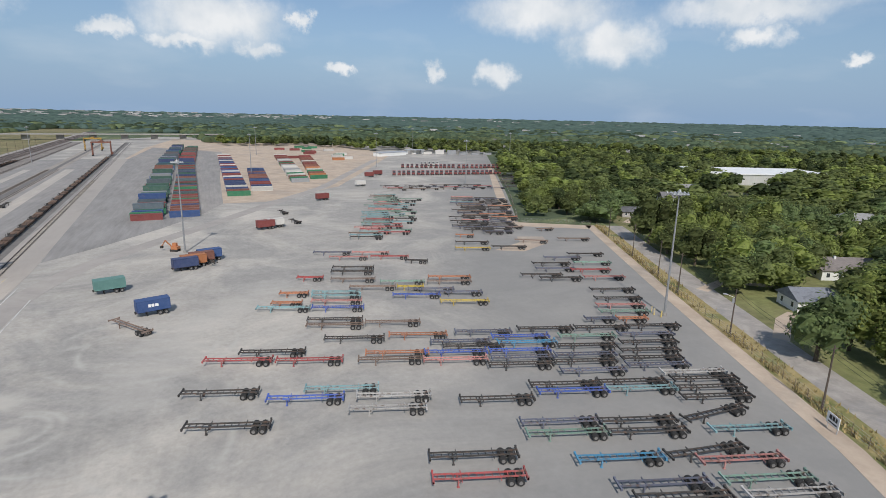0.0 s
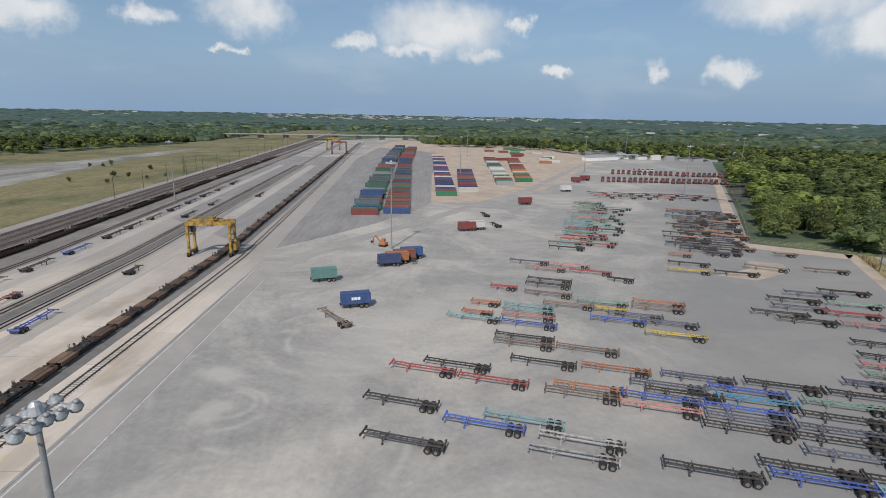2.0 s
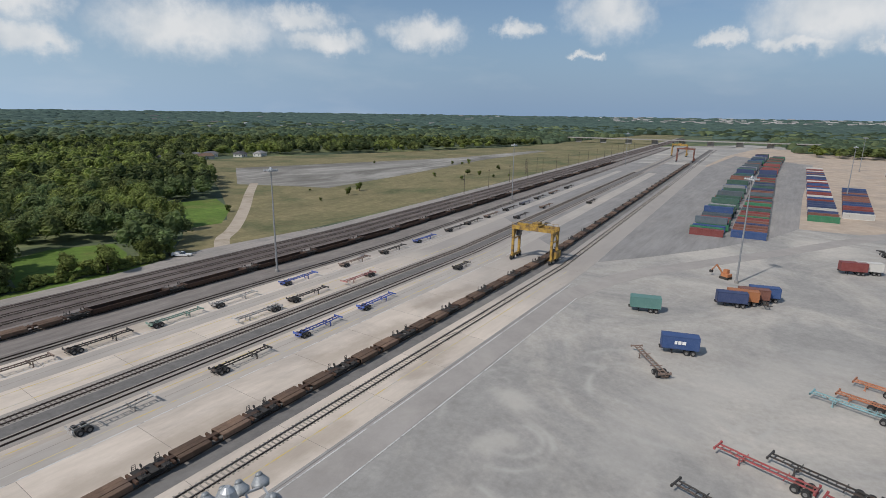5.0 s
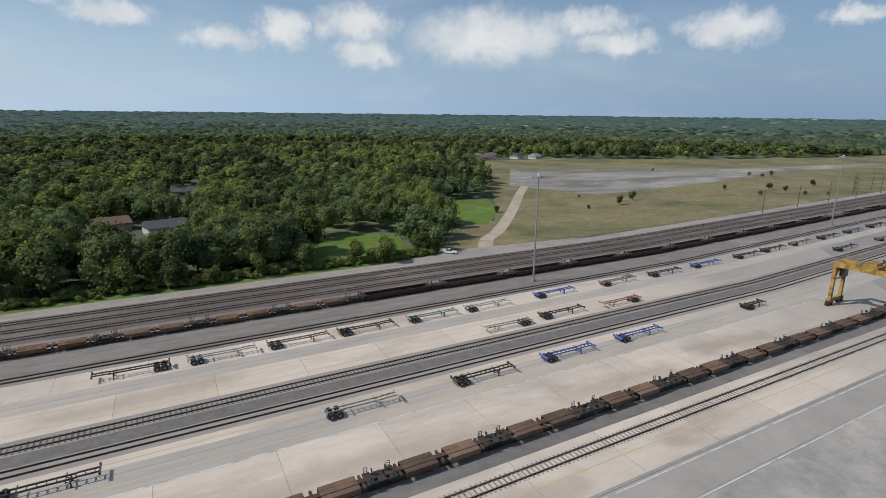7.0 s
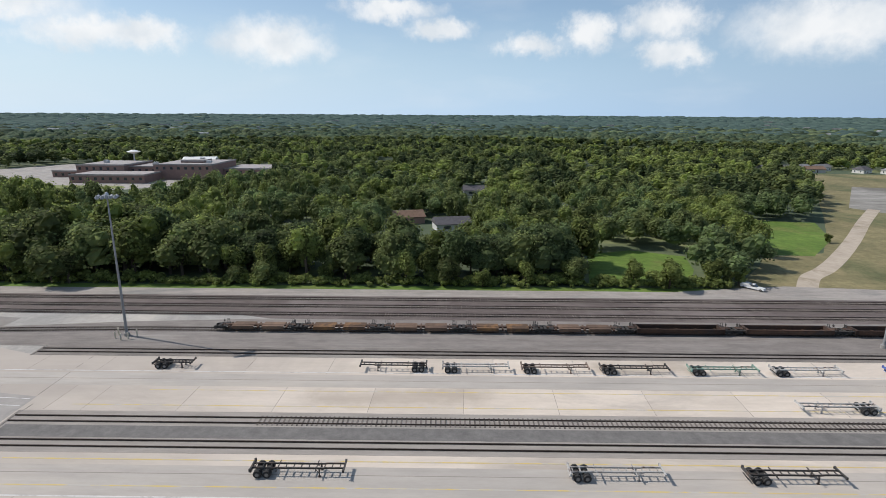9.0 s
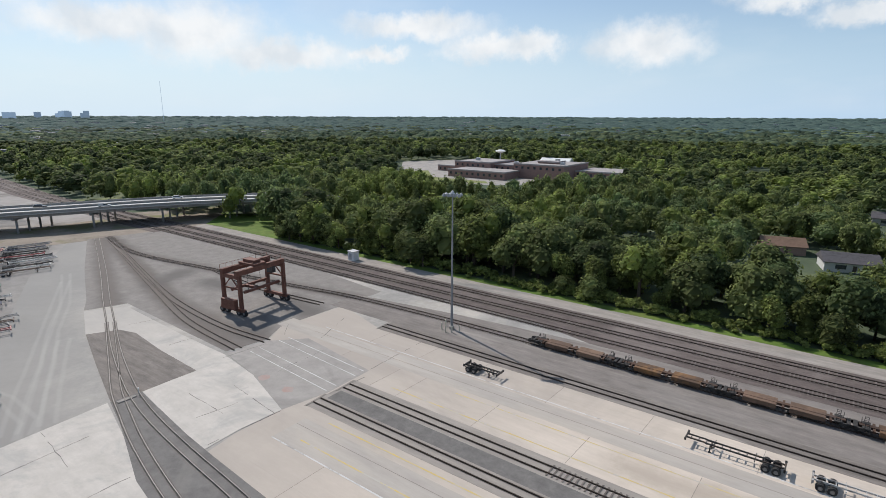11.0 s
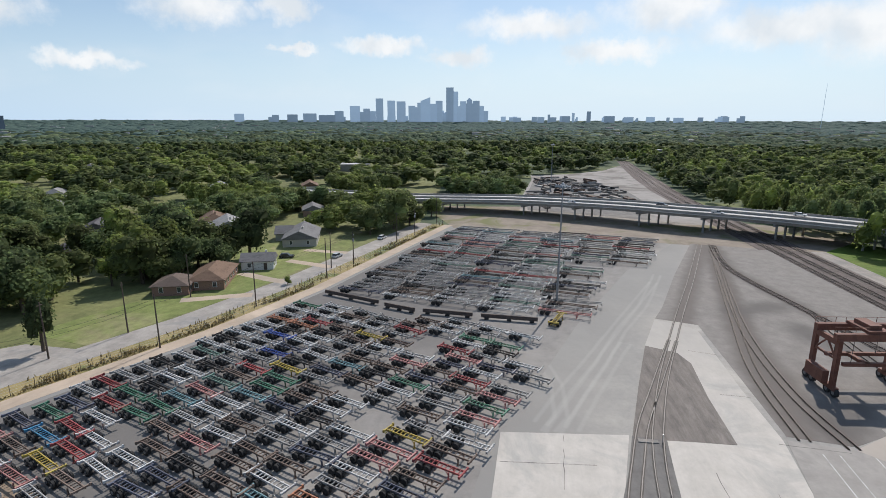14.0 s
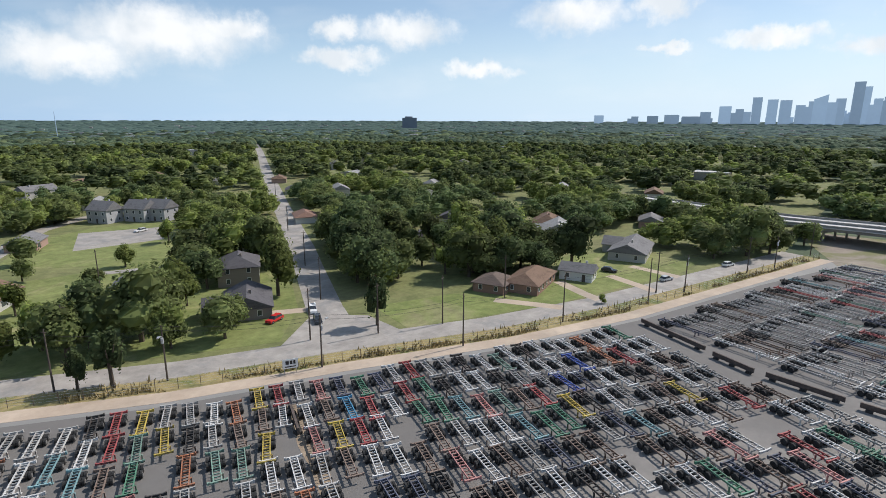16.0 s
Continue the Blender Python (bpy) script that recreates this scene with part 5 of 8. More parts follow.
fill(WEST_NEAR, 66, 7.4, 3.35, 7.2, "WWWWWWWWWWWWWWWSSSSSSSSSSSKKKKKKNNNNNNNPPPPRRRGGEEEOOYYDDTTBC", lambda x, y: x > -66)
fill(WEST_FAR, 76, 12.9, 3.0, 12.3, "WWWWWWWWSSSSSSSSSKKKNNNGGDTPR", lambda x, y: False)
# rows far down the yard
for ax, ay, bx, by, n, cc in ((198, -66, 306, -106, 34, "GTKTPGNTGRKTGK"), (203, -76, 290, -112, 16, "TGKRT"), (198, -108, 287, -148, 30, "KDNKTKNDKPK"), (192, -120, 280, -160, 24, "KNKDKOK"), (326, -118, 318, -190, 7, "KNDKN"), (334, -116, 326, -188, 7, "KNRKD"), (342, -122, 334, -186, 6, "NKD"), (420, -255, 434, -266, 6, "KND"), (450, -270, 464, -280, 6, "KND"), (320, -198, 400, -240, 14, "KNKD")):
    for i in range(n):
        f = (i + rw.uniform(-0.2, 0.2)) / n
        aside = rw.uniform(-3.5, 3.5)
        rest.append((rw.choice(cc), ax + (bx - ax) * f + aside * 0.29, ay + (by - ay) * f + aside * 0.96, 73 + rw.gauss(0, 2), 12.3))

WB = Box()
for y in (-0.33, 0.03):
    WB.tube((0, y, 0.53), (0, y + 0.28, 0.53), 0.53, 0.53, 9)
for colour in sorted({r[0] for r in rest}):
    body, gear = Box(), Box()
    for c, x, y, h, length in rest:
        if c != colour:
            continue
        m = pose(x, y, 0.0, 0, 0, h)
        p, half = chassis_pieces(length)
        for b in p.values():
            k = len(body.v)
            body.v += [tuple(m @ Vector(v)) for v in b.v]
            body.f += [tuple(k + i for i in q) for q in b.f]
            body.mi += b.mi
        for ax in (1.0, 2.25):
            for s in (-0.88, 0.88):
                k = len(gear.v)
                gear.v += [tuple(m @ (Vector(v) + Vector((-half + ax, s, 0)))) for v in WB.v]
                gear.f += [tuple(k + i for i in q) for q in WB.f]
                gear.mi += WB.mi
            gear.hexa([tuple(m @ Vector(q)) for q in ((-half + ax - 0.3, -0.9, 0.45), (-half + ax + 0.3, -0.9, 0.45), (-half + ax + 0.3, 0.9, 0.45), (-half + ax - 0.3, 0.9, 0.45), (-half + ax - 0.3, -0.6, 0.84), (-half + ax + 0.3, -0.6, 0.84), (-half + ax + 0.3, 0.6, 0.84), (-half + ax - 0.3, 0.6, 0.84))])
    ob = thing("chassis_rows", f"packed rows of parked {PAINT_WORD[colour]} container chassis", "chassis", kind="stuff")
    part("frames", body.mesh("frames", PAINT_MAT[colour]), ob)["kind"] = "stuff"
    part("tyres", gear.mesh("tyres", TYRE), ob)["kind"] = "stuff"

# dark steel barriers between the blocks
for x0, y0, x1, y1 in ((-111, -12, -104.5, 4), (-103, 6, -100, 14), (-100, 16, -98.6, 28), (-98.4, 30, -97.4, 43), (-34.5, -36.5, -31.5, -29.5)):
    b = thing("steel_barrier", "long dark brown steel barrier on the asphalt", "barrier", "barriers")
    part("beam", Box().bar((x0, y0, 0.85), (x1, y1, 0.85), 0.35, 0.9).mesh("beam", surf("brown_barrier_steel", (0.07, 0.055, 0.048), (0.13, 0.1, 0.085), 1, 0.8)), b)
    for t in (0.1, 0.5, 0.9):
        part("foot", Box().box(x0 + (x1 - x0) * t - 0.5, y0 + (y1 - y0) * t - 0.5, 0, x0 + (x1 - x0) * t + 0.5, y0 + (y1 - y0) * t + 0.5, 0.42).mesh("foot", BLACK), b)
# ---- light masts ----
MASTM = surf("weathered_mast_steel", (0.23, 0.235, 0.24), (0.33, 0.335, 0.34), 1.0, 0.6, metal=0.3)


def light_mast():
    m = thing("light_mast", "tall galvanised steel light mast with clustered floodlights", "light mast", "light masts")
    part("concrete_base", Box().tube((0, 0, 0), (0, 0, 0.7), 0.6, 0.6, 12).mesh("concrete_base", CONC), m)
    part("pole", Box().tube((0, 0, 0.6), (0, 0, 30.0), 0.3, 0.14, 12).mesh("pole", MASTM), m)
    part("cap", Box().tube((0, 0, 29.8), (0, 0, 30.3), 0.42, 0.3, 12).tube((0, 0, 30.3), (0, 0, 30.5), 0.3, 0.12, 12).mesh("cap", GALV), m)
    arm = Box()
    for y in (-0.45, 0.45):
        arm.bar((-1.7, y, 29.5), (1.7, y, 29.5), 0.1)
    for x in (-1.6, -0.8, 0, 0.8, 1.6):
        arm.bar((x, -0.7, 29.5), (x, 0.7, 29.5), 0.08)
    part("crossarm", arm.mesh("crossarm", GALV), m)
    lamp = Box().tube((0, 0, 0.28), (0, 0, 0.0), 0.2, 0.42, 10, caps=False).tube((0, 0, 0.0), (0, 0, -0.22), 0.42, 0.38, 10).tube((0, 0, 0.28), (0, 0, 0.42), 0.2, 0.12, 10)
    lme = lamp.mesh("floodlight", surf("dusty_lamp_housing", (0.22, 0.235, 0.24), (0.36, 0.375, 0.385), 3, 0.5, metal=0.2), True)
    for x in (-1.6, -0.7, 0.7, 1.6):
        for y in (-0.78, 0.78):
            part("floodlight", lme, m, "", pose(x, y, 29.55, 22 if y < 0 else -22, 0, 0))
    for y in (-0.7, 0.7):
        part("floodlight", lme, m, "", pose(0.0, y, 29.6, 22 if y < 0 else -22, 0, 0))
    return m


mast = light_mast()
mast.matrix_basis = pose(39.3, 5.8, 0, 0, 0, -20)
for x, y, h in ((129.7, 111.2, 10), (297, 116.5, 0), (-27.1, 114.0, 20), (197, -2.6, 40), (96.4, -110.8, 70), (-112, 48.3, 30), (430, -40, 0), (480, -150, 20), (560, 125, 0), (660, -250, 30), (520, -310, 0), (640, -60, 50), (345, -175, 10), (-330, 60, 0)):
    copy_thing(mast, pose(x, y, 0, 0, 0, h))
gp = thing("bollards", "yellow and white steel posts round the mast", "bollard")
for x, y in ((-28.6, 112.4), (-25.8, 112.2), (-24.7, 113.6), (-29.2, 114.6), (-27, 111.6)):
    part("post", Box().tube((x, y, 0), (x, y, 1.5), 0.16, 0.16, 8).mesh("post", surf("pale_post_paint", (0.5, 0.46, 0.36), (0.6, 0.56, 0.46), 2, 0.7)), gp)
gp2 = thing("bollards", "yellow steel posts beside the mast", "bollard")
for x, y in ((97.5, -108.6), (99, -109.2), (95.6, -109.0)):
    part("post", Box().tube((x, y, 0), (x, y, 1.6), 0.18, 0.18, 8).mesh("post", YLINE), gp2)


# ---- rubber-tyred cranes ----
def crane(name, label, mat, span, wheelbase, height, two_beams=True, low_tie=False, m=None):
    """Legs on tyred bogies, sill beams, top girders and a trolley. Span along y, wheelbase along x."""
    c = thing(name, label, "gantry crane", m=m)
    for y in (0, span):
        for x in (0, wheelbase):
            part("leg", Box().box(x - 0.4, y - 0.35, 1.2, x + 0.4, y + 0.35, height).mesh("leg", mat), c)
        part("sill_beam", Box().box(-1.2, y - 0.35, 1.0, wheelbase + 1.2, y + 0.35, 1.7).mesh("sill_beam", mat), c)
        part("top_tie", Box().box(-0.2, y - 0.3, height - 1.0, wheelbase + 0.2, y + 0.3, height - 0.1).mesh("top_tie", mat), c)
        part("brace", Box().bar((0, y, height - 3.4), (wheelbase, y, height - 3.4), 0.35).bar((0.3, y, height - 3.4), (wheelbase / 2, y, height - 0.8), 0.22).bar((wheelbase - 0.3, y, height - 3.4), (wheelbase / 2, y, height - 0.8), 0.22).mesh("brace", mat), c)
        for x in (-0.9, 0.9, wheelbase - 0.9, wheelbase + 0.9):
            part("wheel", Box().tube((x, y - 0.3, 0.75), (x, y + 0.3, 0.75), 0.75, 0.75, 14).tube((x, y - 0.34, 0.75), (x, y + 0.34, 0.75), 0.35, 0.35, 8, mi=1).mesh("wheel", [TYRE, HUB]), c, "large black tyre")
    for x in (0.4, wheelbase - 0.4):
        part("girder", Box().box(x - 0.45, -0.6, height - 0.2, x + 0.45, span + 0.6, height + 1.0).mesh("girder", mat), c)
        rail = Box()
        for i in range(9):
            y = -0.4 + (span + 0.8) * i / 8
            rail.bar((x - 0.6, y, height + 1.0), (x - 0.6, y, height + 1.9), 0.06)
        rail.bar((x - 0.6, -0.4, height + 1.9), (x - 0.6, span + 0.4, height + 1.9), 0.06)
        part("handrail", rail.mesh("handrail", mat), c)
    part("trolley", Box().box(0.2, span * 0.35, height + 1.0, wheelbase - 0.2, span * 0.62, height + 1.5).box(1.0, span * 0.4, height + 1.5, wheelbase - 1.0, span * 0.55, height + 2.2).mesh("trolley", mat), c)
    if low_tie:
        part("spreader", Box().box(0.4, 1.6, height * 0.5, 1.0, span - 1.0, height * 0.56).box(wheelbase - 1.0, 1.6, height * 0.5, wheelbase - 0.4, span - 1.0, height * 0.56).box(0.4, span * 0.4, height * 0.5, wheelbase - 0.4, span * 0.45, height * 0.56).mesh("spreader", mat), c)
        part("ropes", Box().bar((0.8, 3, height * 0.55), (0.8, 3, height), 0.06).bar((0.8, span - 3, height * 0.55), (0.8, span - 3, height), 0.06).bar((wheelbase - 0.8, 3, height * 0.55), (wheelbase - 0.8, 3, height), 0.06).mesh("ropes", BLACK), c)
    part("power_house", Box().box(0.6, -1.5, 1.8, wheelbase - 0.6, -0.4, 4.0).mesh("power_house", mat), c)
    part("cab", Box().box(wheelbase * 0.3, span - 1.6, height - 2.6, wheelbase * 0.62, span - 0.4, height - 0.5).mesh("cab", GLASS), c)
    lad = Box()
    for k in (-0.2, 0.2):
        lad.bar((wheelbase + 0.45, k, 1.2), (wheelbase + 0.45, k, height), 0.06)
    for i in range(12):
        lad.bar((wheelbase + 0.45, -0.2, 1.6 + i * height / 13), (wheelbase + 0.45, 0.2, 1.6 + i * height / 13), 0.05)
    part("ladder", lad.mesh("ladder", mat), c)
    return c


crane("gantry_crane", "tall yellow gantry crane straddling the stored wagons", CRANEY, 13.0, 5.4, 10.2, m=pose(184.2, 48.2, 0, 0, 0, 3))
crane("gantry_crane", "old faded red straddle crane standing on gravel", CRANER, 13.2, 5.8, 9.8, low_tie=True, m=pose(-76.3, 90.3, 0, 0, 0, 6))
crane("gantry_crane", "distant orange gantry crane beside the tracks", CRANER, 16, 7, 13, m=pose(640, 78, 0, 0, 0, 3))
crane("gantry_crane", "distant yellow gantry crane beside the tracks", CRANEY, 16, 7, 13, m=pose(720, 98, 0, 0, 0, 3))

# ---- road overpass to the west ----
DECK = smooth_line([(-262, -90), (-247, -30), (-241, 26), (-235, 50), (-225, 76), (-212, 101), (-203, 123), (-190, 147), (-174, 168), (-150, 190), (-112, 214), (-60, 238), (10, 262)], 4)


def deck_z(y):
    return max(0.3, 5.2 + 2.6 * min(1.0, max(0.0, (y + 20) / 110)) - 7.5 * max(0.0, (y - 180) / 36))


# brown dirt, its tone taken darker for the shade under the deck
SHADE_DIRT = surf("shaded_brown_dirt", (0.19, 0.155, 0.125), (0.30, 0.255, 0.205), 0.1, 0.95, stain=(0.16, 0.16, 0.07), stain_scale=0.04, stain_lo=0.5, stain_hi=0.62)
bridge = thing("overpass", "long curved concrete road overpass crossing the tracks", "bridge")


def deck_strip(name, d0, d1, z0, z1, mat, label=""):
    b = Box()
    lo, hi = offset(DECK, d0), offset(DECK, d1)
    n = len(DECK)
    for i in range(n):
        z = deck_z(DECK[i][1])
        b.v += [(*lo[i], z + z0), (*hi[i], z + z0), (*hi[i], z + z1), (*lo[i], z + z1)]
    for i in range(n - 1):
        k, q = 4 * i, 4 * i + 4
        for j in range(4):
            b.f.append((k + j, k + (j + 1) % 4, q + (j + 1) % 4, q + j))
            b.mi.append(0)
    return part(name, b.mesh(name, mat), bridge, label)


deck_strip("deck", 0, 22, -0.35, 0, DECKC, "pale worn concrete roadway")
for d in (0.3, 10.4, 11.2, 21.3):
    deck_strip("parapet", d, d + 0.35, 0, 0.9, CONC, "weathered concrete parapet")
for d in (1.0, 4.5, 8.0, 13.5, 17.0, 20.5):
    deck_strip("girder", d, d + 0.5, -1.5, -0.36, CONC)
for d in (3.8, 7.2, 14.6, 18.2):
    deck_strip("lane_line", d, d + 0.14, 0.0, 0.012, WLINE)
for i in range(2, len(DECK) - 10, 4):
    (x, y), z = DECK[i], deck_z(DECK[i][1])
    a, c = DECK[i - 1], DECK[i + 1]
    t = math.atan2(c[1] - a[1], c[0] - a[0])
    nx, ny = -math.sin(t), math.cos(t)
    sk = 0.5
    ux, uy = nx + math.cos(t) * sk, ny + math.sin(t) * sk
    pier = part("pier", Box().bar((x + ux * 0.8, y + uy * 0.8, z - 1.95), (x + ux * 21.2, y + uy * 21.2, z - 1.95), 0.9, 0.8).mesh("pier", CONC), bridge, "concrete pier cap on round columns")
    for d in (2.5, 7.8, 13.2, 18.8):
        part("column", Box().tube((x + ux * d, y + uy * d, -0.2), (x + ux * d, y + uy * d, z - 2.4), 0.42, 0.42, 10).mesh("column", CONC), pier)
plate("overpass_ground", [(-205, 12), (-186, 97), (-176, 140), (-168, 146), (-215, 180), (-270, 60), (-262, -12)], 0.0, SHADE_DIRT, "brown dusty ground below the overpass", "dirt", 0.3)
plate("west_yard", [(-255, 40), (-312, 42), (-402, 50), (-436, 50), (-450, 81), (-487, 116), (-548, 142), (-433, 133), (-344, 127), (-296, 127), (-228, 127), (-225, 100)], 0.006, surf("brown_yard_gravel", (0.25, 0.23, 0.212), (0.34, 0.315, 0.29), 0.05, 0.95, stain=(0.17, 0.152, 0.135), stain_scale=0.03, stain_lo=0.5, stain_hi=0.62), "grey gravel yard beyond the overpass", "gravel", 0.3)
plate("west_lot", [(-402, 52), (-312, 44), (-258, 44), (-236, 100), (-303, 110), (-352, 109), (-381, 93)], 0.012, BEDDARK, "dark storage lot beyond the overpass", "lot", 0.3)
plate("west_ballast", [(-180, 124), (-182, 141), (-292, 139), (-342, 141), (-414, 147), (-504, 153), (-606, 161), (-612, 150), (-544, 142), (-433, 131), (-344, 125), (-296, 125)], 0.03, BALLAST, "brown ballast of the line beyond the overpass", "ballast", 0.3)
for d in (-5, 0, 5):
    track("main line beyond the overpass", smooth_line([(-299, 133 + d), (-344, 134 + d), (-420, 139.5 + d * 0.9), (-520, 147.5 + d * 0.8), (-608, 155 + d * 0.7)]), False)
rk = random.Random(4)
for k in range(16):
    x, y = rk.uniform(-395, -262), rk.uniform(52, 100)
    if inside(x, y, [(-398, 54), (-312, 46), (-262, 46), (-242, 98), (-303, 107), (-352, 106), (-381, 91)]):
        stock = thing("rail_stack", "low stack of stored rails and track panels", "stack", "track panels", m=pose(x, y, 0.012, 0, 0, rk.uniform(-20, 30)))
        stored = rk.choice((RUST, PALETIE, TIE, CONC))
        for q in range(4):
            part("rail", Box().box(-7, -1.6 + q * 0.85, 0, 7, -1.25 + q * 0.85, 0.5 + 0.3 * (q % 2)).mesh("rail", stored), stock)
clutter = {}
for k in range(230):
    x, y = rk.uniform(-425, -258), rk.uniform(44, 109)
    if inside(x, y, [(-300, 40), (-344, 53), (-404, 53), (-426, 71), (-402, 95), (-344, 108), (-307, 104), (-262, 98)]):
        m = pose(x, y, 0.01, 0, 0, rk.choice((18, 20, 108)) + rk.uniform(-12, 12))
        lx, ly, lz = rk.uniform(1.5, 7), rk.uniform(0.6, 2.2), rk.uniform(0.4, 1.8)
        clutter.setdefault(rk.choice(("RUST", "TIE", "CONC", "PALETIE", "BLACK")), Box()).hexa([m @ Vector(q) for q in ((-lx, -ly, 0), (lx, -ly, 0), (lx, ly, 0), (-lx, ly, 0), (-lx * 0.9, -ly * 0.8, lz), (lx * 0.9, -ly * 0.8, lz), (lx * 0.9, ly * 0.8, lz * 0.8), (-lx * 0.9, ly * 0.8, lz * 0.8))])
for k, b in clutter.items():
    tagged(new("stored_material", b.mesh("stored_material", {"RUST": RUST, "TIE": TIE, "CONC": CONC, "PALETIE": PALETIE, "BLACK": BLACK}[k])), "low heaps of stored track material on dark gravel", "stored material", kind="stuff")
plate("bank", [(-130, 150), (-180, 146), (-200, 168), (-160, 176), (-134, 160)], 0.01, MEADOW, "grassy bank beside the line", "verge", 0.3)
hut = thing("signal_hut", "small white metal signal cabinet beside the line", "equipment cabinet")
part("body", Box().box(-88, 141.2, 0, -85.4, 143.6, 2.9).mesh("body", WHITEP), hut)
part("roof", Box().box(-88.2, 141.0, 2.9, -85.2, 143.8, 3.05).mesh("roof", GALV), hut)
part("door", Box().box(-87.3, 141.1, 0.2, -86.2, 141.21, 2.3).mesh("door", GALV), hut)
# ---- fence, poles, signs ----
POST = Box().tube((0, 0, 0), (0, 0, 2.0), 0.05, 0.05, 6).mesh("post", surf("rusty_post", (0.10, 0.075, 0.06), (0.17, 0.13, 0.1), 2, 0.8))


def wire_fence(label, pts):
    f = thing("wire_fence", label, "fence")
    for x, y, h in along(pts, 3.6):
        part("post", POST, f, "", pose(x, y, 0, 0, 0, math.degrees(h)))
    w = Box()
    for z in (0.5, 1.0, 1.5, 1.95):
        b = sweep(pts, 0, 0.02, z - 0.012, z + 0.012)
        k = len(w.v)
        w.v += b.v
        w.f += [tuple(k + i for i in q) for q in b.f]
        w.mi += b.mi
    part("wire", w.mesh("wire", GALV), f)
    return f


wire_fence("rusty wire fence overgrown with dry weeds", FENCE[::1])
wire_fence("rusty wire fence at the yard corner", [(197, -167), (211, -138), (300, -184), (480, -270)])
wv = Box()
rv = random.Random(5)
for x, y, h in along(offset(FENCE, -0.2), 0.09):
    for k in range(2):
        d = rv.uniform(-1.1, 0.6) if rv.random() < 0.75 else rv.uniform(-4.2, 0.8)
        px, py = x - math.sin(h) * d + rv.uniform(-0.3, 0.3), y + math.cos(h) * d + rv.uniform(-0.3, 0.3)
        if noise.noise((px / 9, py / 9, 1)) < -0.12:
            continue
        z = rv.uniform(0.25, 0.8) + max(0, noise.noise((px / 4, py / 4, 0))) * 1.6
        a = rv.uniform(0, 6.28)
        c, s = math.cos(a) * 0.16, math.sin(a) * 0.16
        n = len(wv.v)
        wv.v += [(px - c, py - s, -0.02), (px + c, py + s, -0.02), (px + c * 0.5 + rv.uniform(-0.3, 0.3), py + rv.uniform(-0.3, 0.3), z)]
        wv.f.append((n, n + 1, n + 2))
        wv.mi.append(0)
tagged(new("dry_weeds", wv.mesh("dry_weeds", STRAW)), "tall dry straw-coloured weeds along the fence", "weeds", kind="stuff")


def utility_pole(h=11.5, lamp=False):
    p = thing("utility_pole", "dark weathered wooden utility pole beside the road", "utility pole", "utility poles")
    part("pole", Box().tube((0, 0, 0), (0, 0, h), 0.18, 0.11, 8).mesh("pole", WOODP), p)
    if lamp:
        part("arm", Box().tube((0, 0, h - 2), (1.8, 0, h - 1.4), 0.05, 0.04, 6).mesh("arm", GALV), p)
        part("lamp_head", Box().box(1.7, -0.15, h - 1.5, 2.5, 0.15, h - 1.3).mesh("lamp_head", GALV), p)
    part("transformer" if lamp else "crosspiece", (Box().tube((0.3, 0, h - 3.2), (0.3, 0, h - 2.2), 0.26, 0.26, 10) if lamp else Box().bar((-0.7, 0, h - 0.6), (0.7, 0, h - 0.6), 0.1)).mesh("fitting", GALV if lamp else WOODP), p)
    return p


P1, P2 = utility_pole(), utility_pole(10.5, True)
P1.matrix_basis, P2.matrix_basis = pose(-73.1, -33.5, 0, 0, 0, 60), pose(-47.3, -46.4, 0, 0, 0, 200)
for x, y, k in ((-10, -71.5, 1), (-25, -61.8, 2), (-99.5, -25.8, 1), (-127.7, -17.5, 1), (-142, -13.5, 2), (-175, -6.6, 1), (-188, -2, 2), (-65.4, -51.5, 1), (-79.4, -45.3, 1), (-15, -84, 1), (-53, -59, 1), (-70, -80, 1), (-104, -46, 1), (-136.4, -19, 1),
                (82, -115.6, 2), (53, -101.8, 1), (108, -127, 1), (122, -133.5, 1), (144.6, -144, 1), (174.5, -158.5, 1), (210, -176, 1), (250, -196, 1), (-86, -112, 1), (-112, -165, 2), (-150, -240, 1), (-33, -130, 1), (20, -100, 1), (-215, 3, 1)):
    copy_thing(P1 if k == 1 else P2, pose(x, y, 0, 0, 0, rng.uniform(0, 360)))
wires = Box()
line = sorted([(-188, -2), (-142, -13.5), (-99.5, -25.8), (-73.1, -33.5), (-47.3, -46.4), (-25, -61.8), (-10, -71.5), (53, -101.8), (82, -115.6), (108, -127), (144.6, -144), (174.5, -158.5), (210, -176)])
for (x0, y0), (x1, y1) in zip(line, line[1:]):
    for dz in (10.4, 9.6):
        for k in range(6):
            t0, t1 = k / 6, (k + 1) / 6
            s0, s1 = 4 * 0.9 * t0 * (1 - t0), 4 * 0.9 * t1 * (1 - t1)
            wires.bar((x0 + (x1 - x0) * t0, y0 + (y1 - y0) * t0, dz - s0), (x0 + (x1 - x0) * t1, y0 + (y1 - y0) * t1, dz - s1), 0.035)
tagged(new("power_line", wires.mesh("power_line", BLACK)), "sagging black power lines between the poles", "power line")

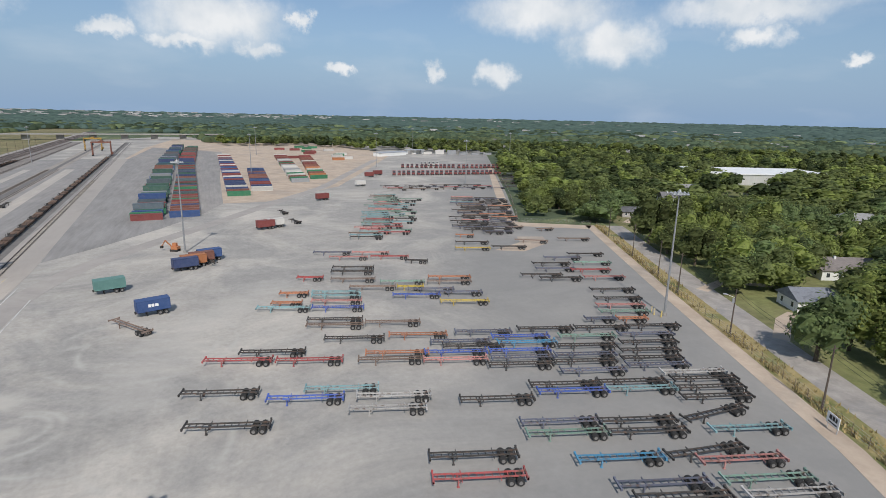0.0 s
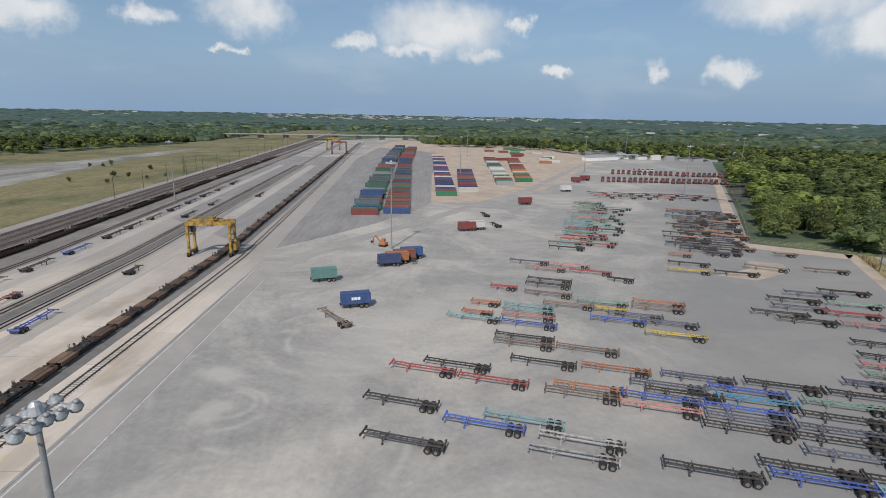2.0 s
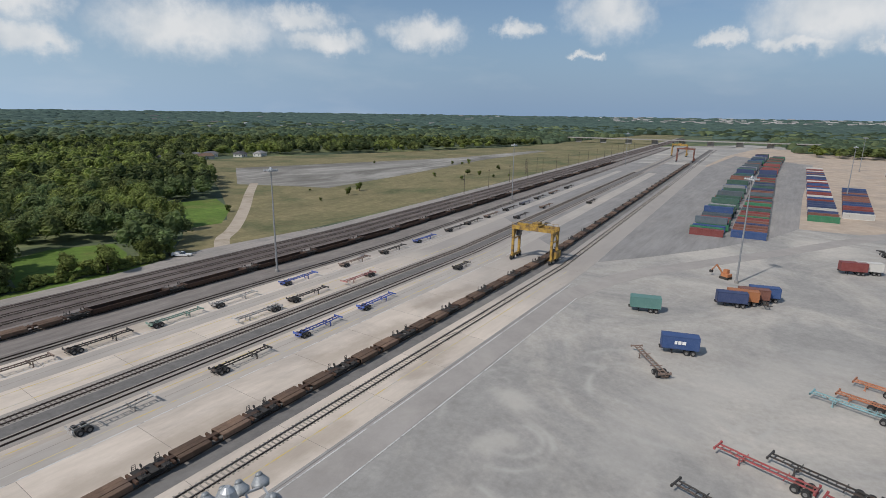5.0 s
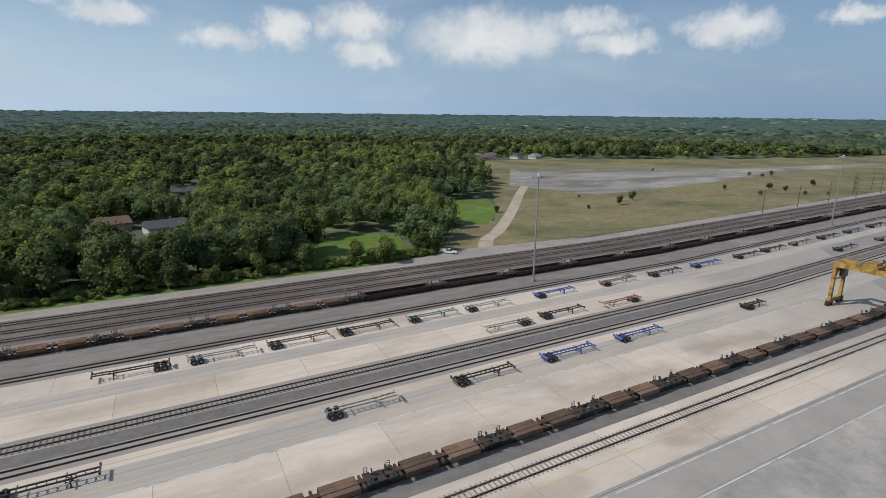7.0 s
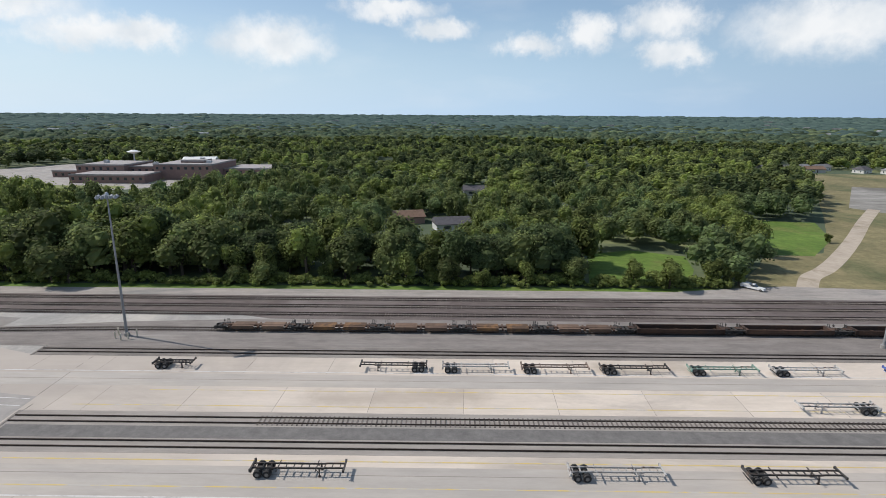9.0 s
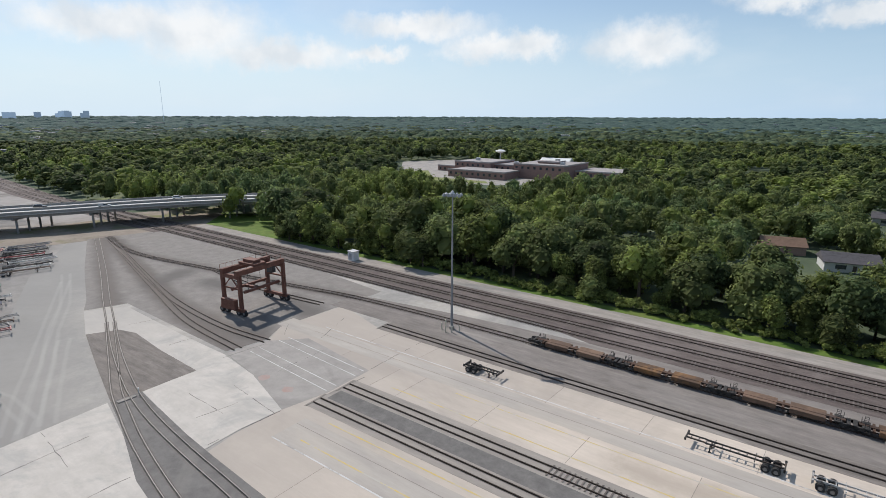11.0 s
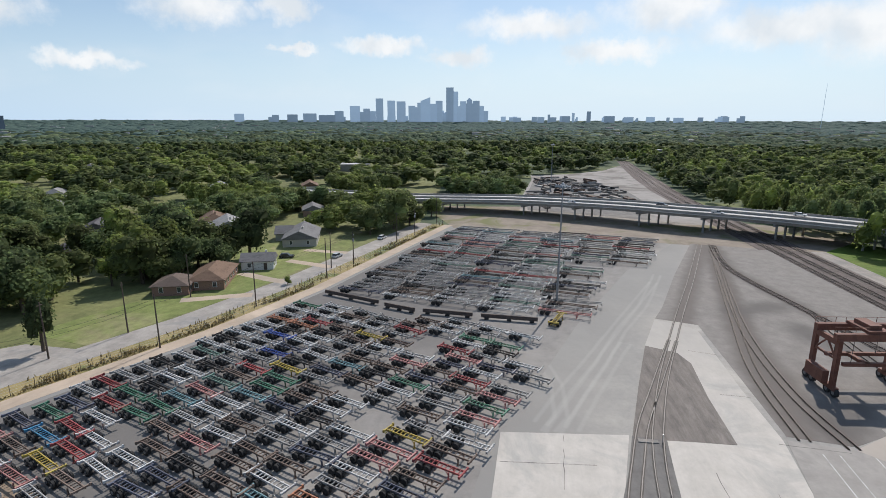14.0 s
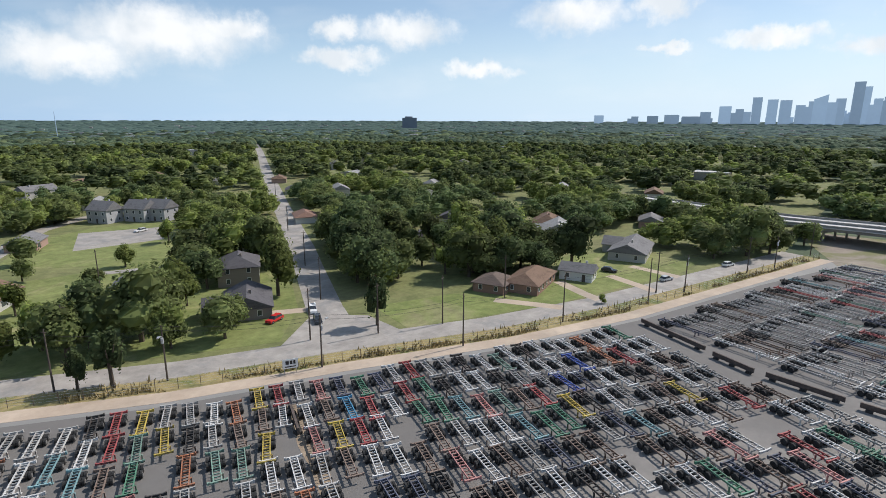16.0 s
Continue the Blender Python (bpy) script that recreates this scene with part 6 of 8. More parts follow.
for x, y, a in ((-41.9, -48.6, 155), (48.5, -97.0, 155)):
    sg = thing("fence_sign", "white sign board with dark block lettering on the fence", "sign", m=pose(x, y, 0, 0, 0, a))
    part("board", Box().box(-1.4, -0.05, 0.9, 1.4, 0.05, 2.7).mesh("board", WHITEP), sg)
    for k in (-1.1, 1.1):
        part("post", Box().box(k - 0.06, 0.05, 0, k + 0.06, 0.15, 2.6).mesh("post", GALV), sg)
    part("emblem", Box().box(-0.85, -0.06, 1.7, -0.25, -0.05, 2.4).box(-0.1, -0.06, 1.7, 0.4, -0.05, 2.4).box(0.55, -0.06, 1.7, 0.95, -0.05, 2.4).box(-1.0, -0.06, 1.15, 1.0, -0.05, 1.35).mesh("emblem", BLACK), sg, "dark emblem bars")
    part("emblem", Box().box(-0.85, 0.05, 1.7, -0.25, 0.06, 2.4).box(-0.1, 0.05, 1.7, 0.4, 0.06, 2.4).box(0.55, 0.05, 1.7, 0.95, 0.06, 2.4).box(-1.0, 0.05, 1.15, 1.0, 0.06, 1.35).mesh("emblem", BLACK), sg, "dark emblem bars")


# ---- houses ----
def house(label, x, y, turn, lx, ly, h, wall, roof, rise=1.8, hip=0.0, wing=None, porch=True, name="house", plain=False):
    o = thing(name, label, "house", m=pose(x, y, -0.06, 0, 0, turn))
    a, c = lx / 2, ly / 2
    wm = surf("house_wall", wall, tuple(min(1, v * 1.12) for v in wall), 0.8, 0.8, stretch=(0.2, 0.2, 4))
    rm = surf("shingle_roof", roof, tuple(min(1, v * 1.3) for v in roof), 1.2, 0.9, stain=tuple(v * 0.7 for v in roof), stain_scale=0.4, stretch=(1, 1, 3))
    walls = Box().box(-a, -c, 0, a, c, h)
    if not hip:
        for s in (-a, a - 0.2):
            walls.hexa([(s, -c, h), (s + 0.2, -c, h), (s + 0.2, c, h), (s, c, h), (s, -0.02, h + rise * 0.93), (s + 0.2, -0.02, h + rise * 0.93), (s + 0.2, 0.02, h + rise * 0.93), (s, 0.02, h + rise * 0.93)])
    part("wall", walls.mesh("wall", wm), o)
    part("roof", Box().roof(-a, -c, a, c, h, rise, 0.5, hip).mesh("roof", rm), o)
    if wing:
        wx, wl, ww = wing
        part("wing_wall", Box().box(wx - ww / 2, -c - wl, 0, wx + ww / 2, -c, h * 0.95).mesh("wing_wall", wm), o)
        r = part("wing_roof", Box().roof(-wl / 2 - 2, -ww / 2, wl / 2, ww / 2, 0, rise * 0.85, 0.45).mesh("wing_roof", rm), o)
        r.matrix_basis = pose(wx, -c - wl / 2 + 0.0, h * 0.95, 0, 0, 90) @ pose(0, 0, 0, 0, 0, 180)
    if plain:
        part("window", Box().box(-a * 0.6, -c - 0.06, 1.0, -a * 0.2, -c + 0.06, 2.3).mesh("window", GLASS), o)
        part("window", Box().box(a * 0.3, c - 0.06, 1.0, a * 0.7, c + 0.06, 2.3).mesh("window", GLASS), o)
        part("door", Box().box(0.2, -c - 0.05, 0.1, 1.2, -c + 0.05, 2.2).mesh("door", WOODP), o)
        return o
    floors = 1 if h < 4 else 2
    for f in range(floors):
        for s in (-1, 1):
            for i in range(max(2, int(lx / 3.4))):
                wx0 = -a + lx * (i + 0.5) / max(2, int(lx / 3.4))
                z0 = 1.0 + f * 2.9
                if f == 0 and i == 1 and s == -1:
                    part("door", Box().box(wx0 - 0.5, s * c - 0.05, 0.1, wx0 + 0.5, s * c + 0.05, 2.2).mesh("door", WOODP), o)
                    continue
                w = part("window", Box().box(wx0 - 0.62, s * c - 0.06, z0 - 0.1, wx0 + 0.62, s * c + 0.06, z0 + 1.4).mesh("window", WHITEP), o, "white framed window")
                part("pane", Box().box(wx0 - 0.5, s * c - 0.08, z0, wx0 + 0.5, s * c + 0.08, z0 + 1.3).mesh("pane", GLASS), w)
        for s in (-1, 1):
            for k in (-0.25, 0.25):
                w = part("window", Box().box(s * a - 0.06, k * ly - 0.55, 0.9 + f * 2.9, s * a + 0.06, k * ly + 0.55, 2.4 + f * 2.9).mesh("window", WHITEP), o, "white framed window")
                part("pane", Box().box(s * a - 0.08, k * ly - 0.45, 1.0 + f * 2.9, s * a + 0.08, k * ly + 0.45, 2.3 + f * 2.9).mesh("pane", GLASS), w)
    if porch:
        part("chimney" if hip else "vent", Box().box(a * 0.4, 0.5, h + rise * 0.3, a * 0.4 + 0.6, 1.1, h + rise + 0.5).mesh("vent", wm), o)
    return o


BROWNR, GREYR, DARKR, LIGHTR = (0.155, 0.10, 0.07), (0.15, 0.145, 0.145), (0.085, 0.08, 0.085), (0.23, 0.225, 0.22)
house("low brown brick house with a faded brown hipped roof", -118, -47.5, 16, 17, 9.5, 2.8, (0.26, 0.16, 0.115), BROWNR, 2.2, 4.0, porch=False)
house("small brick annexe with a dark hipped roof", -108.5, -53, 16, 9, 9, 2.7, (0.24, 0.145, 0.11), (0.12, 0.09, 0.075), 2.0, 3.5, porch=False)
house("small white cottage with a grey gabled roof", -134, -41.5, 106, 9.5, 6.5, 2.9, (0.55, 0.55, 0.52), GREYR, 2.0)
house("wide grey-roofed pale house with gables", -172, -42.5, 16, 20, 12, 3.0, (0.42, 0.40, 0.36), GREYR, 2.9, 0.0, (-5, 4, 8))
house("large two-storey white house with a pale shingle roof", -172, -72, 30, 18, 12, 5.4, (0.55, 0.55, 0.53), LIGHTR, 3.2, 0.0, (4, 6, 9))
house("brick house with a brown roof behind the trees", -196, -92, 30, 16, 11, 3.2, (0.28, 0.18, 0.13), BROWNR, 3.0, 4.0)
house("dark-roofed single-storey house beside the side street", -53, -86, 62, 15, 11, 3.0, (0.20, 0.17, 0.15), DARKR, 2.8, 0.0, (3, 4, 7))
house("two-storey brown house with a dark hipped roof", -64, -112, 62, 13, 11, 5.4, (0.23, 0.19, 0.165), DARKR, 2.8, 3.5)
house("small pale house with a grey roof among trees", -38, -121, 62, 10, 8, 3.0, (0.45, 0.44, 0.42), GREYR, 2.2)
for i, (hx, hy) in enumerate(((-66, -243), (-79, -236), (-86, -231))):
    house("tall grey two-storey townhouse with a steep gable", hx, hy, 118, 11, 9, 6.0, (0.33, 0.33, 0.335), GREYR, 3.8)
house("long grey two-storey apartment house", -60, -345, 20, 18, 10, 6.0, (0.34, 0.32, 0.31), GREYR, 3.0)
house("white cottage with a slate-blue roof beside the road", 88, -150, 65, 10, 9, 3.2, (0.62, 0.62, 0.6), (0.16, 0.17, 0.19), 2.4, porch=False)
house("wide white house with a brown-grey roof under trees", 104, -192, 65, 22, 12, 3.2, (0.6, 0.6, 0.57), (0.17, 0.15, 0.14), 2.8, 0.0, (5, 4, 8))
house("two-storey white house with a grey roof", 226, -243, 65, 12, 10, 5.6, (0.6, 0.61, 0.6), GREYR, 2.8)
house("long low dark-roofed house beside the road", 207, -206, 65, 22, 8, 2.8, (0.33, 0.31, 0.29), (0.10, 0.10, 0.105), 2.0, porch=False)
for hx, hy, tt, ll in ((150, -330, 65, 15), (190, -300, 65, 14), (320, -330, 65, 14), (-140, -110, 30, 13), (-10, -135, 60, 12), (-130, -180, 62, 14), (-30, -205, 60, 13), (-175, -130, 30, 14), (-230, -60, 15, 13), (30, -190, 60, 13), (-120, -290, 62, 14), (-180, -270, 62, 14), (-220, -190, 30, 15), (-10, -300, 62, 13),
                       (42, 226, 10, 14), (23, 240, 10, 13), (57, 325, 0, 15), (-118, 213, 10, 13), (-124, 233, 10, 14), (130, 545, 0, 16), (-330, 214, 10, 16), (346, 467, 0, 14)):
    house("suburban house half hidden by trees", hx, hy, tt + rng.uniform(-8, 8), ll, 9.5, 3.0, rng.choice(((0.4, 0.39, 0.36), (0.3, 0.2, 0.16), (0.5, 0.5, 0.48))), rng.choice((GREYR, BROWNR, DARKR, (0.20, 0.12, 0.09))), 2.3, rng.choice((0, 3)), plain=True)
# more roofs between the crowns of the suburb
for hx, hy, tt in ((-323, -97, 30), (-289, -141, 30), (-427, -196, 40), (-461, -153, 20), (-301, -392, 62), (-358, -430, 62), (-205, -330, 62), (-170, -350, 62), (-250, -300, 30), (-110, -320, 62), (-150, -420, 62), (-75, -290, 60), (-20, -250, 60), (-95, -400, 60), (-265, -230, 30), (-340, -260, 30), (-400, -320, 30), (-190, -235, 62), (150, -275, 65), (180, -345, 65), (240, -330, 65), (270, -300, 65), (350, -390, 65), (130, -385, 65)):
    house(rng.choice(("small house with a pale shingle roof among trees", "low house with a dark roof among trees")), hx, hy, tt + rng.uniform(-8, 8), rng.uniform(12, 17), 10, rng.choice((3.0, 3.2, 5.4)), rng.choice(((0.42, 0.41, 0.38), (0.5, 0.5, 0.48), (0.3, 0.22, 0.18))), rng.choice((GREYR, LIGHTR, BROWNR, LIGHTR)), 2.6, rng.choice((0, 3)), plain=True)
hallw = thing("flat_hall", "long pale flat-roofed hall among the trees", "hall", m=pose(-468, -108, -0.06, 0, 0, 12))
part("wall", Box().box(-22, -12, 0, 22, 12, 6).mesh("wall", CONC), hallw)
part("roof", Box().box(-22.4, -12.4, 6, 22.4, 12.4, 6.5).mesh("roof", DECKC), hallw)
for hx, hy in ((-517, 8), (-490, 34)):
    store = thing("store", "low white flat-roofed store beyond the overpass", "store", m=pose(hx, hy, -0.06, 0, 0, 40))
    part("wall", Box().box(-15, -8, 0, 15, 8, 4.6).mesh("wall", WHITEP), store)
    part("roof", Box().box(-15.3, -8.3, 4.6, 15.3, 8.3, 5.0).mesh("roof", DECKC), store)
# flat warehouse and school
wh = thing("warehouse", "long white flat-roofed warehouse beyond the trees", "warehouse", m=pose(305, -425, -0.06, 0, 0, 66))
part("wall", Box().box(-40, -30, 0, 60, 30, 8).mesh("wall", surf("pale_metal_wall", (0.42, 0.42, 0.4), (0.5, 0.5, 0.48), 0.3, 0.6, stretch=(4, 4, 0.2))), wh)
part("roof", Box().box(-40.6, -30.6, 8, 60.6, 30.6, 8.6).mesh("roof", WHITEP), wh)
school = thing("school", "large red-brick flat-roofed school beyond the wood", "school", m=pose(-160, 400, -0.06))
BRICKW = surf("school_brick", (0.225, 0.145, 0.122), (0.285, 0.185, 0.158), 0.5, 0.85)
ROOFING = surf("pale_roofing", (0.27, 0.245, 0.235), (0.36, 0.33, 0.315), 0.2, 0.8)
for x0, y0, x1, y1, h in ((-50, -36, 0, -10, 5.5), (-62, -10, -28, 28, 9.5), (-28, -4, -5, 24, 8), (-5, -14, 36, 30, 10.5), (36, 5, 78, 40, 6), (-84, -4, -62, 14, 4.5), (8, 0, 24, 14, 12)):
    part("wing", Box().box(x0, y0, 0, x1, y1, h).mesh("wing", BRICKW), school)
    part("flat_roof", Box().box(x0 + 0.6, y0 + 0.6, h - 0.2, x1 - 0.6, y1 - 0.6, h + 0.06).mesh("flat_roof", ROOFING), school)
    part("parapet", Box().box(x0 - 0.25, y0 - 0.25, h - 0.5, x1 + 0.25, y0 + 0.3, h + 0.5).box(x1 - 0.3, y0 + 0.3, h - 0.5, x1 + 0.25, y1 + 0.25, h + 0.5).mesh("parapet", ROOFING), school, "pale stone coping")
    for k in range(int((x1 - x0) / 5)):
        part("window", Box().box(x0 + 1.6 + k * 5, y0 - 0.08, h - 3.4, x0 + 3.4 + k * 5, y0 + 0.05, h - 1.6).mesh("window", GLASS), school)
for x, y, h in ((-52, 6, 10), (-18, 10, 8.4), (12, 22, 11), (28, -4, 11)):
    part("roof_unit", Box().box(x, y, h - 0.5, x + 3, y + 2.4, h + 1.6).mesh("roof_unit", GALV), school)
hall = thing("gymnasium", "white low gabled hall behind the school", "hall", m=pose(-184, 502, -0.06, 0, 0, 8))
part("wall", Box().box(-14, -8, 0, 14, 8, 4).mesh("wall", WHITEP), hall)
part("roof", Box().roof(-14, -8, 14, 8, 4, 3.0).mesh("roof", WHITEP), hall)
tank = thing("water_tower", "small white disc-shaped water tank on a thin leg", "water tower", m=pose(-204, 432, 0))
part("leg", Box().tube((0, 0, 0), (0, 0, 15), 0.7, 0.5, 8).mesh("leg", GALV), tank)
part("bowl", Box().tube((0, 0, 14.6), (0, 0, 16), 2.0, 5.0, 14).tube((0, 0, 16), (0, 0, 17.2), 5.0, 1.5, 14).mesh("bowl", WHITEP), tank)
plate("school_yard", [(-325, 444), (-298, 498), (-225, 440), (-118, 470), (-90, 400), (-140, 350), (-155, 335), (-221, 318)], 0.0, ROAD, "pale paved school grounds", "pavement", 0.3)
plate("school_lawn", [(-262, 372), (-214, 326), (-160, 342), (-168, 352), (-216, 352), (-250, 390)], 0.02, LAWN, "green strip before the school", "lawn", 0.3)
for k, (hx, hy) in enumerate(((308, 470), (326, 472), (343, 478), (362, 482), (384, 464), (402, 456))):
    house("white house with a pale roof at the field's edge", hx, hy, 20 + rng.uniform(-12, 12), 12, 9, 3.2, (0.55, 0.54, 0.5), rng.choice((LIGHTR, GREYR, DARKR)), 2.6, rng.choice((0, 3)), porch=False)
# ---- containers ----
BOXC = {"red": (0.21, 0.045, 0.04), "blue": (0.03, 0.075, 0.21), "green": (0.03, 0.18, 0.085), "brown": (0.21, 0.085, 0.06), "pine": (0.04, 0.10, 0.075), "slate": (0.09, 0.12, 0.14), "teal": (0.14, 0.30, 0.27), "white": (0.6, 0.58, 0.54), "navy": (0.03, 0.05, 0.13), "grey": (0.3, 0.31, 0.32), "orange": (0.42, 0.16, 0.06)}
BOXM = {k: surf(k + "_container_paint", tuple(v * 0.8 + 0.012 for v in c), tuple(v * 0.85 + d * 0.17 for v, d in zip(c, (0.2, 0.19, 0.18))), 0.5, 0.6, stain=(0.16, 0.10, 0.07), stain_scale=0.5, stain_lo=0.6, stain_hi=0.78, per_object=0.2) for k, c in BOXC.items()}


def container(colour, length=12.2, wheels=False):
    o = thing("trailer" if wheels else "shipping_container", f"{colour} corrugated steel container" + (" on a wheeled trailer" if wheels else " standing in the yard"), "trailer" if wheels else "container", "containers")
    z, a = (1.2, length / 2) if wheels else (0.05, length / 2)
    body = Box()
    n = int(length / 0.6)
    for s in (-1, 1):
        for i in range(n):
            x = -a + 0.1 + (length - 0.2) * i / n
            body.box(x, s * 1.19 - 0.03, z + 0.15, x + (length - 0.2) / n * 0.55, s * 1.19 + 0.03, z + 2.45)
    body.box(-a + 0.05, -1.18, z + 0.1, a - 0.05, 1.18, z + 2.55)
    part("shell", body.mesh("shell", BOXM[colour]), o)
    fr = Box()
    for s in (-1, 1):
        fr.box(-a, s * 1.22 - 0.06, z, a, s * 1.22 + 0.04, z + 0.16).box(-a, s * 1.22 - 0.06, z + 2.44, a, s * 1.22 + 0.04, z + 2.6)
        for x in (-a, a - 0.15):
            fr.box(x, s * 1.22 - 0.08, z, x + 0.15, s * 1.22 + 0.05, z + 2.6)
    for x in (-a, a - 0.12):
        fr.box(x, -1.2, z, x + 0.12, 1.2, z + 0.14).box(x, -1.2, z + 2.46, x + 0.12, 1.2, z + 2.6)
    part("corner_frame", fr.mesh("corner_frame", BOXM[colour]), o)
    for s in (-0.6, 0.6) if wheels else ():
        d = part("door", Box().box(-a - 0.03, s - 0.55, z + 0.18, -a + 0.02, s + 0.55, z + 2.42).mesh("door", BOXM[colour]), o)
        part("lock_rod", Box().bar((-a - 0.06, s - 0.2, z + 0.2), (-a - 0.06, s - 0.2, z + 2.4), 0.05).bar((-a - 0.06, s + 0.2, z + 0.2), (-a - 0.06, s + 0.2, z + 2.4), 0.05).mesh("lock_rod", GALV), d)
    if wheels:
        part("chassis_frame", Box().box(-a, -0.55, 0.85, a + 0.3, -0.4, 1.2).box(-a, 0.4, 0.85, a + 0.3, 0.55, 1.2).mesh("chassis_frame", BLACK), o)
        for x in (-a + 1.0, -a + 2.25):
            for s in (-0.88, 0.88):
                part("wheel", WHEEL, o, "", pose(x, s, 0))
        for s in (-0.7, 0.7):
            part("landing_leg", Box().box(a - 2.2, s - 0.08, 0, a - 2.0, s + 0.08, 1.0).mesh("landing_leg", BLACK), o)
    return o


BOXES = {}


def stand(colour, x, y, turn, length=12.2, wheels=False, z=0.0):
    key = (colour, length, wheels)
    m = pose(x, y, z, 0, 0, turn)
    if key in BOXES:
        return copy_thing(BOXES[key], m)
    ob = BOXES[key] = container(colour, length, wheels)
    ob.matrix_basis = m
    return ob


# the loose trailers near the light mast
stand("teal", 158.3, 13.6, 106, 7.0, True)
apl = stand("blue", 137.6, 2.2, 106, 7.0, True)
part("emblem", Box().box(-1.0, 1.23, 2.2, -0.3, 1.26, 2.9).box(-0.15, 1.23, 2.2, 0.45, 1.26, 2.9).box(0.6, 1.23, 2.2, 1.1, 1.26, 2.9).mesh("emblem", WHITEP), apl, "white emblem bars")
part("emblem", Box().box(-1.0, -1.26, 2.2, -0.3, -1.23, 2.9).box(-0.15, -1.26, 2.2, 0.45, -1.23, 2.9).box(0.6, -1.26, 2.2, 1.1, -1.23, 2.9).mesh("emblem", WHITEP), apl, "white emblem bars")
for i, c in enumerate(("navy", "orange", "brown", "blue")):
    stand(c, 174.5 + 3.1 * i, -3.4 - 2.2 * i, 106, 7.0, True)
stand("red", 228, -31, 106, 7.0, True)
stand("white", 230.5, -35, 106, 7.0, True)
stand("red", 298, -67, 106, 7.0, True)
stand("white", 351.5, -102, 106, 7.0, True)
stand("red", 402, -122, 106, 7.0, True)
stand("red", 414, -132, 106, 7.0, True)
dig = thing("excavator", "small orange excavator beside the light mast", "excavator", m=pose(200, 0.5, 0, 0, 0, 60))
part("track_belt", Box().box(-1.3, -1.1, 0, 1.3, -0.6, 0.7).mesh("track_belt", BLACK), dig)
part("track_belt", Box().box(-1.3, 0.6, 0, 1.3, 1.1, 0.7).mesh("track_belt", BLACK), dig)
part("cab", Box().box(-1.3, -1.0, 0.75, 0.9, 1.0, 1.6).box(-0.4, -1.0, 1.6, 0.9, 0.1, 2.7).mesh("cab", BOXM["orange"]), dig)
part("boom", Box().bar((0.8, 0.4, 1.5), (3.0, 0.4, 3.6), 0.35).bar((3.0, 0.4, 3.6), (4.4, 0.4, 1.6), 0.28).mesh("boom", BOXM["orange"]), dig)
part("bucket", Box().box(4.1, 0.0, 0.9, 4.9, 0.8, 1.6).mesh("bucket", BLACK), dig)
# the long double row of containers
rb = random.Random(11)
cols = ["red", "pine", "slate", "slate", "brown", "navy", "pine", "green", "blue", "grey", "slate"]
for i in range(58):
    x = 262 + i * 4.6
    y = 14 + (x - 262) * 0.03
    if i % 11 == 8:
        continue
    stand("red" if i == 0 else rb.choice(cols), x + rb.uniform(-0.5, 0.5), y + rb.uniform(-0.9, 0.9), 92 + rb.uniform(-1.5, 1.5), 12.2, i % 9 == 4)
    if i % 7 == 3:
        stand(rb.choice(cols), x, y, 92, 12.2, z=2.6)
for i in range(40):
    x = 266 + i * 6.5 + (i % 3)
    if rb.random() < 0.85:
        stand(rb.choice(["navy", "red", "brown", "red", "pine", "green", "slate", "brown"]) if i else "blue", x, -0.5 + (x - 262) * 0.025, 92, 12.2)
for i in range(34):
    x = 326 + i * 9
    stand("green" if i == 0 else rb.choice(["red", "red", "brown", "blue", "navy", "white"]), x, -26 + (x - 326) * 0.0, 92, 12.2)
for i in range(14):
    x = 344 + i * 9
    stand("white" if i == 0 else rb.choice(["navy", "red", "brown", "blue"]), x, -40 - i * 0.4, 92, 12.2)
for i in range(24):
    x = 382 + i * 10
    stand("grey" if i == 0 else rb.choice(["white", "grey", "green", "white", "brown", "red"]), x, -68 - i * 0.6, 100, 12.2)
for i in range(16):
    x = 400 + i * 13
    stand("green" if i == 0 else rb.choice(["green", "white", "red", "orange", "brown"]), x, -84 - i * 1.4, 100, 12.2)
for i in range(16):
    stand(rb.choice(["red", "red", "brown", "green", "white", "orange"]), 560 + i * 14, -130 + rb.uniform(-30, 40), 92, 12.2)


# the farther ends of the rows, and a line of pale trailers before the trees
far_boxes = {}
for i in range(52):
    far_boxes.setdefault(rb.choice(cols), []).append((530 + i * 4.7, 22 + rb.uniform(-0.5, 0.5), 92))
    if i % 4:
        far_boxes.setdefault(rb.choice(["navy", "red", "brown", "red", "pine", "green", "slate"]), []).append((530 + i * 4.7, 6.5 + rb.uniform(-0.5, 0.5), 92))
for i in range(9):
    far_boxes.setdefault(rb.choice(["white", "white", "grey", "white"]), []).append((650 - i * 4.6, -218 - i * 14.2, 106))
for colour, spots in far_boxes.items():
    b = Box()
    for x, y, turn in spots:
        m = pose(x, y, 0, 0, 0, turn)
        z1 = rb.choice((2.65, 2.65, 5.25))
        b.hexa([m @ Vector(q) for q in ((-6.1, -1.22, 0), (6.1, -1.22, 0), (6.1, 1.22, 0), (-6.1, 1.22, 0), (-6.1, -1.22, z1), (6.1, -1.22, z1), (6.1, 1.22, z1), (-6.1, 1.22, z1))])
    tagged(new("container_rows", b.mesh("container_rows", BOXM[colour])), f"far rows of stored {colour} containers", "container", kind="stuff")


